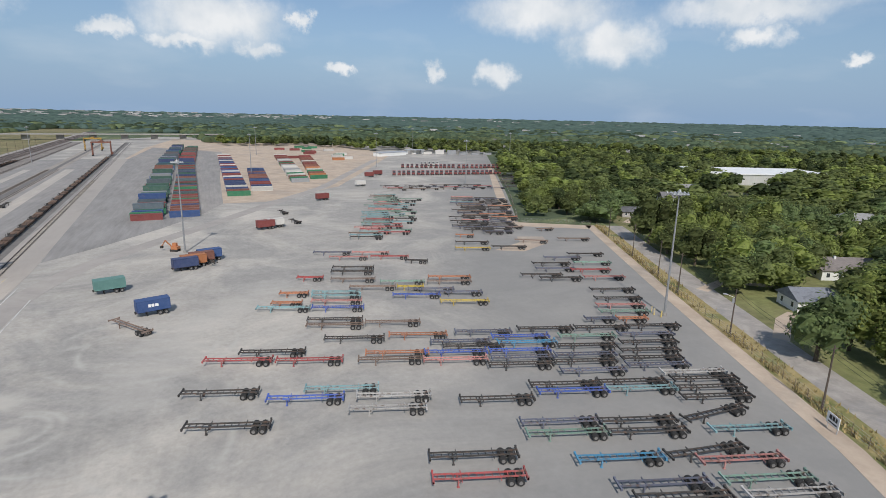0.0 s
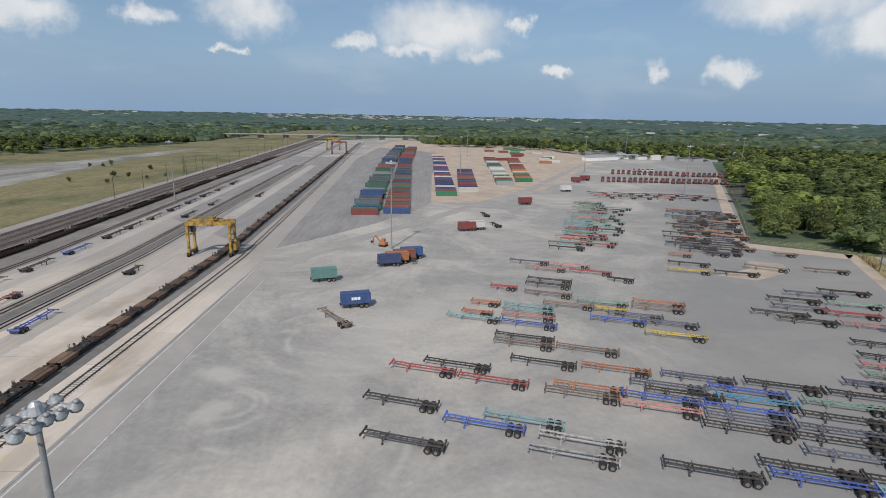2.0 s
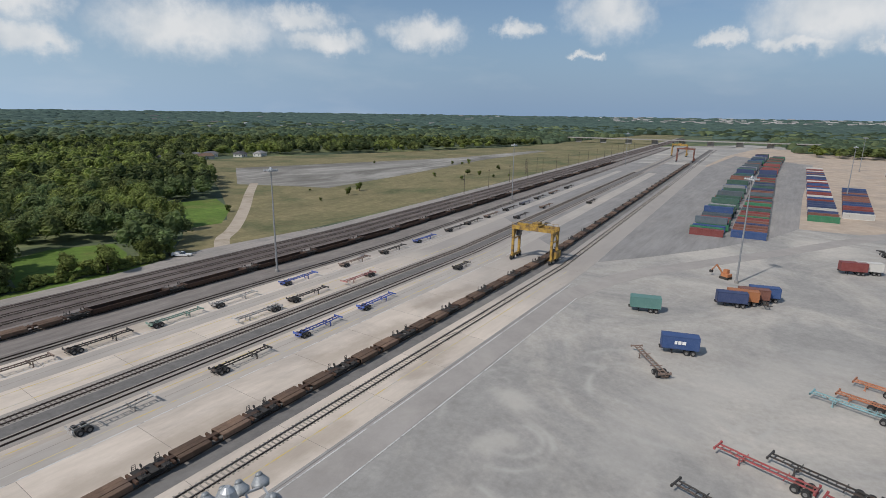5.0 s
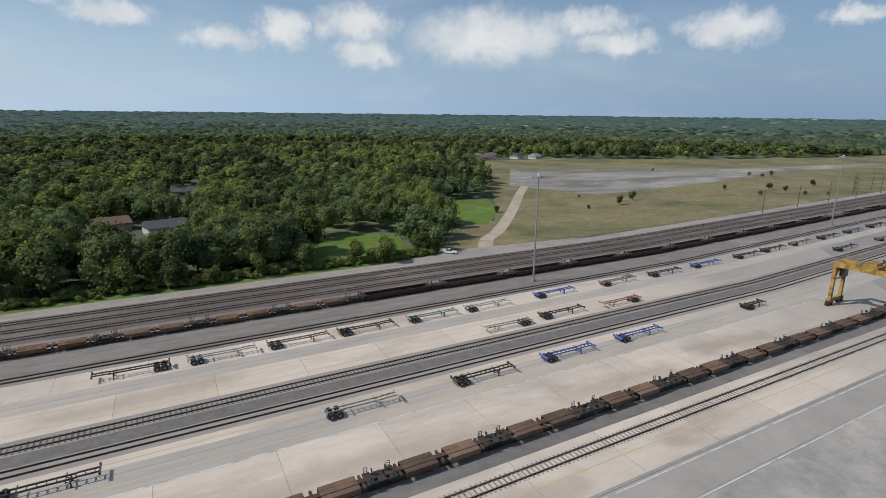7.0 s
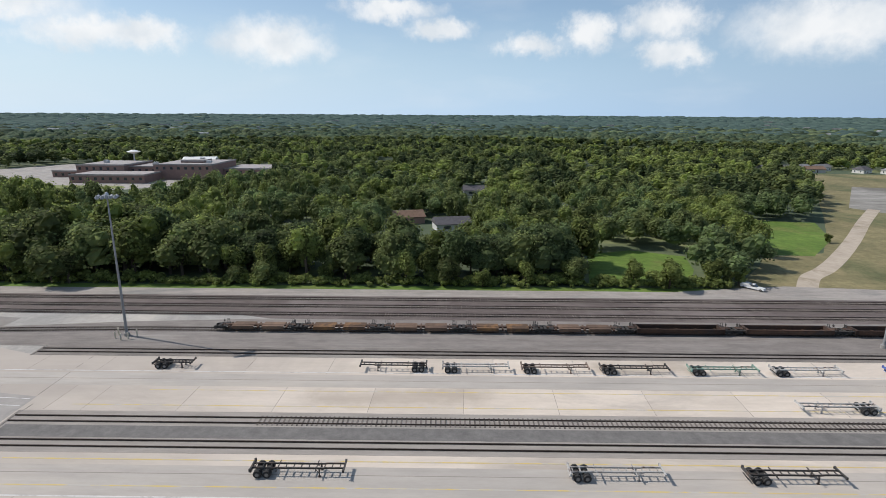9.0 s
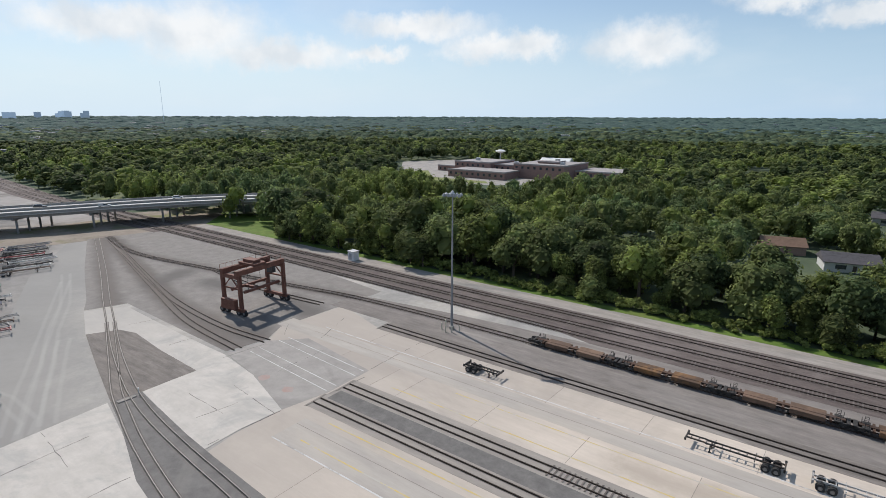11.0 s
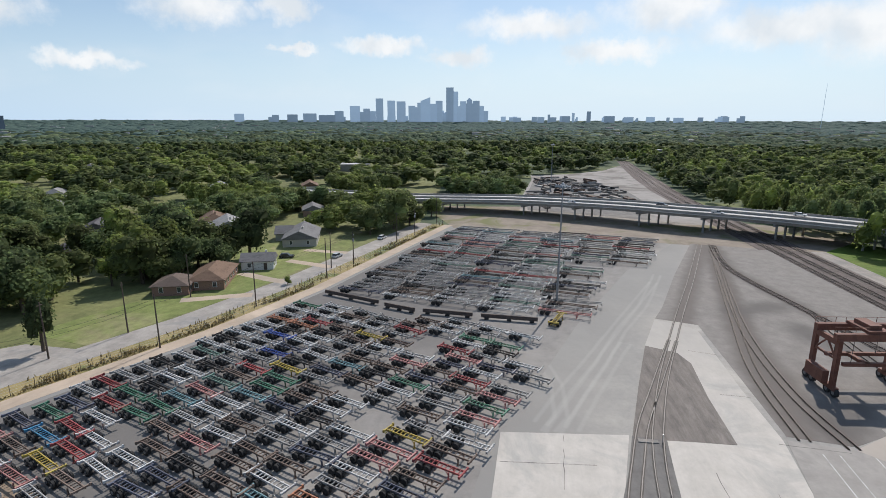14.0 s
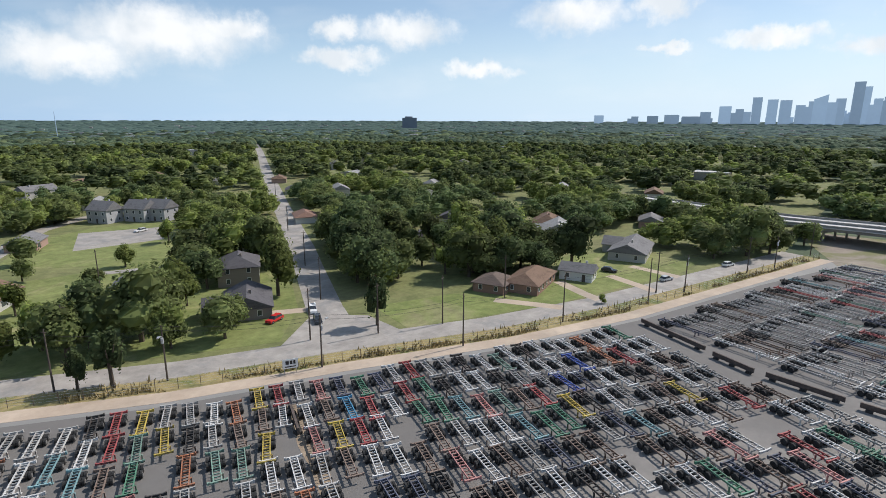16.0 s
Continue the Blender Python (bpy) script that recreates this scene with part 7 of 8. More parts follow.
# ---- trucks and cars ----
def tractor(colour):
    o = thing("yard_truck", f"{'red' if colour == 'red' else 'white'} truck tractor parked in a row", "truck", "parked trucks")
    mat = BOXM[colour]
    part("cab", Box().hexa([(0.6, -1.2, 1.0), (2.6, -1.2, 1.0), (2.6, 1.2, 1.0), (0.6, 1.2, 1.0), (0.8, -1.15, 3.6), (2.2, -1.15, 3.6), (2.2, 1.15, 3.6), (0.8, 1.15, 3.6)]).box(2.6, -0.95, 0.8, 4.1, 0.95, 1.9).mesh("cab", mat), o)
    part("windscreen", Box().hexa([(2.5, -1.0, 2.1), (2.56, -1.0, 2.1), (2.56, 1.0, 2.1), (2.5, 1.0, 2.1), (2.28, -0.95, 3.3), (2.34, -0.95, 3.3), (2.34, 0.95, 3.3), (2.28, 0.95, 3.3)]).mesh("windscreen", GLASS), o)
    part("frame", Box().box(-3.0, -0.5, 0.7, 3.8, 0.5, 1.0).mesh("frame", BLACK), o)
    for x, s in ((3.0, 1), (3.0, -1), (-1.2, 1), (-1.2, -1), (-2.4, 1), (-2.4, -1)):
        part("wheel", WHEEL, o, "", pose(x, s * 0.9, 0))
    return o


TR, TW = tractor("red"), tractor("white")
TR.matrix_basis, TW.matrix_basis = pose(413, -145, 0, 0, 0, 163), pose(487, -196, 0, 0, 0, 163)
for i in range(23):
    copy_thing(TR, pose(412 - i * 0.38 + rb.uniform(-1, 1), -149 - i * 3.85, 0, 0, 0, 163 + rb.uniform(-4, 4)))
for i in range(22):
    copy_thing(TR, pose(470 - i * 0.95 + rb.uniform(-2, 2), -172 - i * 4.1, 0, 0, 0, 163 + rb.uniform(-4, 4)))
for i in range(4):
    copy_thing(TW, pose(487, -200 - i * 4, 0, 0, 0, 163))


def car(name, label, paint, lx=4.6, pickup=False, m=None):
    o = thing(name, label, "car" if not pickup else "pickup truck", m=m)
    pm = surf("car_paint", paint, tuple(min(1, v * 1.05) for v in paint), 1, 0.25, spec=0.6)
    a = lx / 2
    b = Box().hexa([(-a, -0.88, 0.35), (a, -0.85, 0.35), (a, 0.85, 0.35), (-a, 0.88, 0.35), (-a + 0.05, -0.86, 0.95), (a - 0.15, -0.8, 0.82), (a - 0.15, 0.8, 0.82), (-a + 0.05, 0.86, 0.95)])
    part("body", b.mesh("body", pm), o)
    c0, c1 = (-0.5, 1.1) if pickup else (-a + 0.35, 1.0)
    part("cabin", Box().hexa([(c0, -0.82, 0.9), (c1, -0.8, 0.85), (c1, 0.8, 0.85), (c0, 0.82, 0.9), (c0 + 0.3, -0.66, 1.5), (c1 - 0.6, -0.66, 1.5), (c1 - 0.6, 0.66, 1.5), (c0 + 0.3, 0.66, 1.5)]).mesh("cabin", GLASS), o, "dark glazing")
    part("roof", Box().box(c0 + 0.28, -0.68, 1.48, c1 - 0.58, 0.68, 1.54).mesh("roof", pm), o)
    if pickup:
        part("bed", Box().box(-a, -0.88, 0.9, -0.55, -0.78, 1.15).box(-a, 0.78, 0.9, -0.55, 0.88, 1.15).box(-a, -0.8, 0.9, -a + 0.08, 0.8, 1.15).mesh("bed", pm), o)
        part("tool_rack", Box().box(-a + 0.3, -0.85, 1.15, -0.7, -0.5, 1.5).box(-a + 0.3, 0.5, 1.15, -0.7, 0.85, 1.5).mesh("tool_rack", pm), o)
    for x in (-a + 0.85, a - 0.85):
        for s in (-0.8, 0.8):
            part("wheel", Box().tube((x, s - 0.1, 0.33), (x, s + 0.1, 0.33), 0.33, 0.33, 12).tube((x, s - 0.12, 0.33), (x, s + 0.12, 0.33), 0.18, 0.18, 8, mi=1).mesh("wheel", [TYRE, HUB]), o)
    return o


car("pickup_truck", "white utility pickup with side toolboxes on gravel", (0.7, 0.7, 0.68), 6.0, True, pose(123.8, 149.3, 0.03, 0, 0, -48))
car("car", "red saloon parked on the lawn", (0.5, 0.03, 0.03), 4.6, False, pose(-53.5, -74.5, 0, 0, 0, 20))
car("pickup_truck", "white pickup parked at the kerb", (0.65, 0.65, 0.64), 5.4, True, pose(-63.6, -74, 0.01, 0, 0, 62))
car("car", "black car parked at the kerb", (0.02, 0.02, 0.022), 4.6, False, pose(-60.3, -67, 0.01, 0, 0, 62))
car("car", "white saloon on the road", (0.66, 0.66, 0.65), 4.7, False, pose(-180, -13.4, 0, 0, 0, 166))
car("car", "silver car parked beside the road", (0.45, 0.46, 0.47), 4.6, False, pose(-149.7, -21.5, 0, 0, 0, 166))
car("car", "white van beyond the lawn", (0.65, 0.65, 0.64), 5.2, False, pose(-69, -208, 0, 0, 0, 20))
car("car", "black car in a driveway", (0.02, 0.022, 0.025), 4.8, False, pose(-147, -38, 0, 0, 0, 100))
for i, (k, d) in enumerate(((14, 3.0), (19, 16.0), (23, 5.5), (27, 18.5), (31, 3.5), (35, 15.5))):
    (x, y), (ox, oy) = DECK[k], offset(DECK, d)[k]
    a = math.degrees(math.atan2(DECK[k + 1][1] - y, DECK[k + 1][0] - x))
    car("car", "car driving along the concrete overpass", ((0.65, 0.65, 0.64), (0.05, 0.05, 0.055), (0.4, 0.41, 0.42))[i % 3], 4.8, i % 2 == 0, pose(ox, oy, deck_z(y), 0, 0, a))
# ---- trees ----


def crown_arrays(rs, radius, height, base, cards, size, lobes=7, level=0.25):
    """Leaf cards over several lobes, with darker inner clumps that close the crown."""
    cen = []
    for i in range(lobes):
        a, r = rs.uniform(0, 2 * math.pi), radius * rs.uniform(0.25, 0.62)
        cen.append((r * math.cos(a), r * math.sin(a), base + height * rs.uniform(0.3, 0.78), radius * rs.uniform(0.42, 0.62), height * rs.uniform(0.2, 0.34)))
    cen.append((0, 0, base + height * 0.62, radius * 0.55, height * 0.38))
    verts, faces = [], []
    for c in cen:
        k = len(verts)
        ring = 6
        for lat in (-0.6, 0.15, 0.75):
            rr = math.sqrt(1 - lat * lat) * c[3] * 0.8
            for j in range(ring):
                a = 2 * math.pi * j / ring + lat
                f = rs.uniform(0.8, 1.1)
                verts.append((c[0] + rr * f * math.cos(a), c[1] + rr * f * math.sin(a), c[2] + lat * c[4] * 0.85))
        verts.append((c[0], c[1], c[2] + c[4] * 0.85))
        for q in range(2):
            for j in range(ring):
                faces.append((k + q * ring + j, k + q * ring + (j + 1) % ring, k + (q + 1) * ring + (j + 1) % ring, k + (q + 1) * ring + j))
        for j in range(ring):
            faces.append((k + 2 * ring + j, k + 2 * ring + (j + 1) % ring, k + 3 * ring))
        faces.append(tuple(k + j for j in range(ring))[::-1])
    for i in range(cards):
        c = cen[rs.randint(len(cen))]
        d = rs.normal(size=3)
        d[2] = d[2] * 0.85 + 0.5
        d /= np.linalg.norm(d) + 1e-9
        p = np.array(c[:3]) + d * np.array([c[3], c[3], c[4]]) * rs.uniform(0.8, 1.12)
        nrm = d + rs.normal(size=3) * 0.4 + np.array([0, 0, level])
        nrm /= np.linalg.norm(nrm) + 1e-9
        t = np.cross(nrm, rs.normal(size=3))
        t /= np.linalg.norm(t) + 1e-9
        b = np.cross(nrm, t)
        s = size * rs.uniform(0.55, 1.2)
        k = len(verts)
        verts += [tuple(p + t * s * 0.5), tuple(p + b * s * 0.38), tuple(p - t * s * 0.5 + nrm * s * 0.12), tuple(p - b * s * 0.38)]
        faces.append((k, k + 1, k + 2, k + 3))
    return verts, faces


def trunk_mesh(h, r, rs):
    b = Box()
    b.tube((0, 0, -0.3), (0.1, 0, h * 0.45), r, r * 0.72, 7)
    for i in range(5):
        a = rs.uniform(0, 6.28)
        b.tube((0.1, 0, h * rs.uniform(0.3, 0.45)), (math.cos(a) * h * 0.22, math.sin(a) * h * 0.22, h * rs.uniform(0.6, 0.8)), r * 0.5, r * 0.15, 5)
    return b.mesh("trunk", BARK)


def tree_kind(seed, radius, height, mat, cards=1000, size=0.74, label="", name="tree"):
    rs = np.random.RandomState(seed)
    t = thing(name, label, "tree", "trees")
    v, f = crown_arrays(rs, radius, height * 0.94, height * 0.06, cards, size, 9)
    part("trunk", trunk_mesh(height, 0.035 * height, rs), t, "brown bark trunk with limbs")
    part("crown", mesh_from("crown", v, f, mat), t, "uneven leafy crown")
    return t


KINDS = [tree_kind(1, 5.2, 10.5, LEAF_A, label="broad dark green oak with a rounded crown"), tree_kind(2, 4.2, 11.0, LEAF_B, label="fresh green elm with an uneven crown"), tree_kind(3, 5.8, 12.0, LEAF_C, 1250, label="large dark green tree with a dense crown"),
         tree_kind(4, 3.2, 8.0, LEAF_B, 560, 0.62, label="small bright green young tree"), tree_kind(5, 4.6, 9.0, LEAF_A, 900, label="mid-green spreading tree with a flat crown"), tree_kind(6, 2.2, 9.5, LEAF_C, 520, 0.55, label="narrow upright ivy-covered tree")]
USED = [False] * len(KINDS)
rt = random.Random(33)
TREES = []


def plant(k, x, y, s=1.0):
    s = s * rt.uniform(0.72, 1.28)
    m = Matrix.LocRotScale((x, y, -0.3), Euler((0, 0, rt.uniform(0, 6.28))), (s, s, s * rt.uniform(0.88, 1.1)))
    if not USED[k]:
        USED[k] = True
        KINDS[k].matrix_basis = m
        return
    ob = copy_thing(KINDS[k], Matrix())
    ob.matrix_basis = m


def clear(x, y):
    """Open ground where no tree of the woods stands."""
    if x * x + y * y > 2.3e6:
        return False
    if inside(x, y, YARDOUT):
        return True
    for poly in CLEARINGS:
        if inside(x, y, poly):
            return True
    return False


YARDOUT = offset(FENCE, -12.6)[::1] + [(215, -150), (300, -190), (480, -276), (600, -345), (690, -225), (800, -135), (815, -25), (1300, 40), (1300, 226), (600, 176), (185, 149.5), (60, 149), (-120, 149), (-136, 152), (-150, 160), (-262, 146), (-270, 60), (-265, -10)]
CLEARINGS = [
    [(80, 146), (86, 187), (104, 193), (121, 185), (117, 168), (109, 146)], [(119, 140), (128, 158), (140, 176), (150, 190), (162, 228), (172, 250), (205, 248), (218, 262), (250, 315), (281, 376), (316, 455), (330, 485), (400, 485), (430, 445), (520, 400), (760, 330), (1500, 320), (1500, 140)],
    ribbon(STREET, 19.0), [(-71, -47), (-108, -33), (-121, -30), (-124, -47), (-104, -57), (-76, -66)], [(-121, -30), (-162, -20), (-180, -21), (-160, -36), (-138, -48), (-124, -46)], [(-46, -62), (-62, -80), (-54, -74), (-40, -72), (-20, -78)],
    [(-150, 268), (-112, 262), (-92, 300), (-96, 402), (-135, 352), (-154, 330), (-221, 312), (-190, 290)], [(-330, 440), (-300, 500), (-215, 440), (-190, 520), (-160, 510), (-120, 475), (-80, 450), (-85, 400), (-130, 350), (-154, 330), (-221, 312)], [(-255, 36), (-300, 38), (-402, 46), (-440, 46), (-456, 80), (-492, 114), (-614, 147), (-606, 164), (-504, 157), (-413, 151), (-342, 145), (-290, 143), (-200, 150), (-182, 150), (-200, 140), (-225, 108)],
    [(-34, -142), (-62, -136), (-72, -170), (-82, -214), (-62, -224), (-40, -224), (-26, -190)], [(-34, -103), (-50, -92), (-52, -106), (-44, -134), (-30, -126)], [(-150, -22), (-182, -22), (-186, -56), (-182, -80), (-160, -78), (-150, -52)], [(18, 206), (50, 202), (55, 234), (14, 250)], [(265, -455), (345, -490), (380, -400), (300, -370)], [(-45, -200), (-80, -192), (-100, -228), (-60, -250), (-30, -228)],
]
HOMES = [o.matrix_basis.translation for o in scene.objects if o.get("category") == "house" and o.parent is None and o.matrix_basis.translation.length > 1]
GREEN = offset(DECK, 11)
mid, far = [], []
# homes kept in the camera's view: trees on the sight lines are left out
SIGHT = [(226, -243), (207, -206), (88, -150), (104, -192), (-172, -72), (-172, -42), (-118, -47), (-108, -55), (-134, -41), (-53, -86), (-64, -112), (-38, -121), (42, 226), (23, 240), (57, 325), (-323, -97), (-289, -141), (-205, -330), (-250, -300), (-20, -250), (-75, -290), (-265, -230), (-427, -196), (-66, -243), (-79, -236), (-60, -345)]


def in_sight(x, y, hx, hy):
    d = math.hypot(hx - 20, hy - 10)
    ux, uy = (hx - 20) / d, (hy - 10) / d
    ahead, aside = (hx - x) * ux + (hy - y) * uy, abs((x - hx) * uy - (y - hy) * ux)
    return -6 < ahead < (60 if hy > 0 else 34) and aside < 7


# scattered positions, denser close by
for ring0, ring1, spacing in ((0, 330, 6.8), (330, 700, 11.5), (700, 1300, 17.0), (1300, 2400, 32.0), (2400, 4750, 62.0)):
    steps = int(ring1 / spacing) + 1
    for i in range(-steps, steps + 1):
        for j in range(-steps, steps + 1):
            x, y = i * spacing + rt.uniform(-0.45, 0.45) * spacing, j * spacing + rt.uniform(-0.45, 0.45) * spacing
            r = math.hypot(x, y)
            if not ring0 <= r < ring1 or clear(x, y):
                continue
            if any((x - h.x) ** 2 + (y - h.y) ** 2 < 110 for h in HOMES):
                continue
            if r < 330 and y < 0 and any((x - h.x + h.x / h.length * 14) ** 2 + (y - h.y + h.y / h.length * 14) ** 2 < 90 for h in HOMES):
                continue
            if y > 145 and any((x - h.x * 0.95 - 1.2) ** 2 + (y - h.y * 0.95) ** 2 < 120 for h in HOMES if h.y > 150):
                continue
            if r < 420 and any(in_sight(x, y, hx, hy) for hx, hy in SIGHT):
                continue
            if r < 900 and any((x - gx) ** 2 + (y - gy) ** 2 < 190 for gx, gy in GREEN):
                continue
            wood = y > 145
            gap = noise.noise((x / 38, y / 38, 5))
            if not wood and r < 700 and (gap > (0.16 if x > 70 else 0.02 if x < -75 and r < 420 else (-0.08 if r < 240 else 0.0)) or ((i + j) % 2 and -75 < x < 70 and r < 240)):
                continue
            if wood and r < 700 and gap > (0.6 if y < 190 else 0.42):
                continue
            if r >= 700 and noise.noise((x / 160, y / 160, 9)) > 0.38:
                continue
            far.append((x, y, r, spacing)) if r >= 700 else mid.append((x, y, r, spacing))
mid.sort(key=lambda p: p[2] + (0 if p[1] > 140 and p[1] < 185 else 25))
for x, y, r, sp in mid[:225]:
    edge = y > 145 and y < 156
    grove = noise.noise((x / 30, y / 30, 7))
    k = rt.choice((3, 4, 1, 3)) if edge else (rt.choice((1, 1, 4, 0)) if grove > 0.12 else rt.choice((2, 0, 2)) if grove < -0.12 else rt.choice((0, 4, 1, 2)))
    plant(k, x, y, (1.15 if x < -30 else 0.85) if edge else ((1.4 if x < -30 else 1.12) if y > 0 else 1.25))
for x, y, k, s in ((-68.5, -55.5, 5, 1.15), (-13, -69.5, 5, 0.95), (-17.5, -66, 5, 1.0), (-31, -76, 4, 0.9), (-45, -79, 0, 0.9), (-208, -8, 0, 1.0), (-214, -14, 2, 1.0), (-222, -9, 4, 1.0), (-228, -20, 0, 1.1), (-236, -14, 2, 1.0), (-200, -20, 1, 0.9), (-232, -2, 4, 0.9), (101, 149, 3, 0.9), (92, 151.5, 3, 0.75), (118, 152, 3, 0.8), (122, 153.5, 3, 0.6), (-132, 149, 1, 1.1), (-127, 148.5, 0, 1.2), (-121, 149, 2, 1.2), (-137, 156, 2, 1.4), (-142, 163, 0, 1.5), (-134, 164, 2, 1.5), (-128, 157, 0, 1.5), (-146, 171, 2, 1.5), (-139, 174, 0, 1.6), (-150, 178, 2, 1.4), (-118, -25.5, 3, 0.3), (255, 198, 3, 0.75), (273, 206, 3, 0.6), (231, 196, 3, 0.25), (457, 255, 3, 0.6), (459, 246, 4, 0.35), (471, 246, 3, 0.5), (364, 213, 3, 0.45), (360, 187, 4, 0.4), (391, 200, 4, 0.4), (392, 190, 3, 0.5), (386, 175, 4, 0.3), (440, 199, 3, 0.5), (400, 169, 3, 0.4), (254, 228, 4, 0.2), (182, 206, 3, 0.4), (416, 314, 3, 0.4), (232, -196, 0, 1.1), (238, -184, 2, 0.9), (246, -178, 4, 0.9), (222, -172, 0, 1.0), (230, -165, 4, 0.9), (262, -186, 1, 1.0)):
    plant(k, x, y, s)


def wood_mesh(name, spots, cards, size, mats, label):
    """Many trees as one wood: leaf cards on low inner clumps."""
    src = []
    for k in range(7):
        rs = np.random.RandomState(50 + k)
        v, f = crown_arrays(rs, 4.8, 9.5, 0.6, cards, size, 3, 0.25 if cards > 150 else 1.2 if cards > 60 else 4.0)
        src.append((np.array(v), f))
    groups = {m.name: ([], [], 0, m) for m in mats}
    for x, y, r, sp in spots:
        g = noise.noise((x / 45, y / 45, 7)) * 2.2 + rt.uniform(-0.5, 0.5)
        m = mats[min(len(mats) - 1, max(0, int((0.5 - g * 0.5) * len(mats))))]
        vs, fs, n, _ = groups[m.name]
        v, f = src[rt.randrange(7)]
        s = rt.uniform(0.75, 1.35) * max(1.0, (sp / 8.5) ** (0.95 if sp > 20 else 0.85)) * (1.3 if y < 140 and r < 700 else 1.0)
        sz = rt.uniform(0.8, 1.3) * (1.0 if sp < 10 else 1.1 if sp < 20 else 0.8) * (1.25 if y > 140 and x < -30 and r < 330 else 1.0)
        a = rt.uniform(0, 6.28)
        c, sn = math.cos(a) * s, math.sin(a) * s
        w = np.empty_like(v)
        w[:, 0], w[:, 1], w[:, 2] = v[:, 0] * c - v[:, 1] * sn + x, v[:, 0] * sn + v[:, 1] * c + y, v[:, 2] * sz + ground_z(r)
        vs.append(w)
        fs += [tuple(n + i for i in q) for q in f]
        groups[m.name] = (vs, fs, n + len(v), m)
    for vs, fs, n, m in groups.values():
        if not vs:
            continue
        me = bpy.data.meshes.new(name)
        me.from_pydata(np.concatenate(vs).tolist(), [], fs)
        me.materials.append(m)
        tagged(new(name, me), label, "woods", kind="stuff")


OPEN_STREET = ribbon(STREET, 23)
# the large trees round the houses and along the side street
for x, y in ((-13, -122), (-23, -106), (-20, -155), (-33, -135), (-12, -98), (-31, -76), (-41, -73), (-46, -152), (-82, -195), (-97, -180), (-89, -143), (-105, -231), (-69, -178), (-69, -131), (-4, -112), (-25, -92), (-16, -88), (-36, -110), (-8, -140), (-44, -100), (4, -98), (-54, -130)):
    if not inside(x, y, OPEN_STREET):
        plant(rt.choice((1, 1, 4, 3)), x, y, 0.95)
for x, y in ((-80, -86), (-86, -85), (-103, -90), (-91, -108), (-125, -106), (-112, -85), (-110, -73), (-113, -66), (-124, -64), (-132, -66), (-145, -67), (-103, -105), (-127, -118), (-102, -130), (-132, -99), (-139, -91), (-145, -85), (-158, -85), (-78, -73), (-87, -76), (-97, -80), (-103, -117), (-187, -20), (-199, -13)):
    if not inside(x, y, OPEN_STREET):
        plant(rt.choice((0, 2, 0, 1, 4)), x, y, 1.2)
for x, y in ((237, -178), (240, -206), (254, -175), (129, -156), (160, -166), (111, -150), (144, -159), (66, -120), (67, -132), (58, -130), (79, -157), (151, -195), (146, -210), (140, -226), (183, -204)):
    plant(rt.choice((0, 2, 0, 1)), x, y, 1.3)
rest_mid = mid[225:]
wood_mesh("woods", [p for p in rest_mid if p[2] < 330], 300, 0.85, [LEAF_B, LEAF_A, LEAF_C], "dense green suburban woods with mixed crowns")
wood_mesh("woods", [p for p in rest_mid if p[2] >= 330], 80, 1.5, [LEAF_B, LEAF_A, LEAF_C], "dense green suburban woods with mixed crowns")


def canopy_mesh(name, spots, mats, label, lobes, lift):
    """Far trees as knobbly crowns, lobe beside lobe."""
    src = []
    for k in range(9):
        rs = np.random.RandomState(70 + k)
        v, f = [], []
        for q in range(lobes):
            a, off = rs.uniform(0, 6.28), (rs.uniform(0.35, 0.75) if q else 0.0)
            cx, cy, rad, top = math.cos(a) * off, math.sin(a) * off, rs.uniform(0.45, 0.75), rs.uniform(0.65, 1.0)
            n0 = len(v)
            for lat, zz in ((1.0, 0.1), (0.92, 0.55), (0.5, 0.9)):
                for j in range(6):
                    t = 6.283 * j / 6 + lat * 2
                    g = rad * lat * rs.uniform(0.8, 1.15)
                    v.append((cx + g * math.cos(t), cy + g * math.sin(t), zz * top * rs.uniform(0.88, 1.08)))
            v.append((cx, cy, top))
            for h in range(2):
                for j in range(6):
                    f.append((n0 + h * 6 + j, n0 + h * 6 + (j + 1) % 6, n0 + h * 6 + 6 + (j + 1) % 6, n0 + h * 6 + 6 + j))
            f += [(n0 + 12 + j, n0 + 12 + (j + 1) % 6, n0 + 18) for j in range(6)]
        src.append((np.array(v), f))
    groups = {m.name: ([], [], [0], m) for m in mats}
    for x, y, r, sp in spots:
        g = noise.noise((x / 90, y / 90, 7)) * 1.6 + rt.uniform(-0.7, 0.7)
        vs, fs, n, _ = groups[mats[min(len(mats) - 1, max(0, int((0.5 - g * 0.5) * len(mats))))].name]
        v, f = src[rt.randrange(9)]
        s, a = sp * rt.uniform(0.55, 0.85), rt.uniform(0, 6.28)
        c, sn = math.cos(a) * s, math.sin(a) * s
        w = np.empty_like(v)
        w[:, 0], w[:, 1], w[:, 2] = v[:, 0] * c - v[:, 1] * sn + x, v[:, 0] * sn + v[:, 1] * c + y, v[:, 2] * rt.uniform(0.7, 1.25) * lift + ground_z(r)
        vs.append(w)
        fs += [tuple(n[0] + i for i in q) for q in f]
        n[0] += len(v)
    for vs, fs, n, m in groups.values():
        if vs:
            me = bpy.data.meshes.new(name)
            me.from_pydata(np.concatenate(vs).tolist(), [], fs)
            me.materials.append(m)
            me.shade_smooth()
            tagged(new(name, me), label, "woods", kind="stuff")


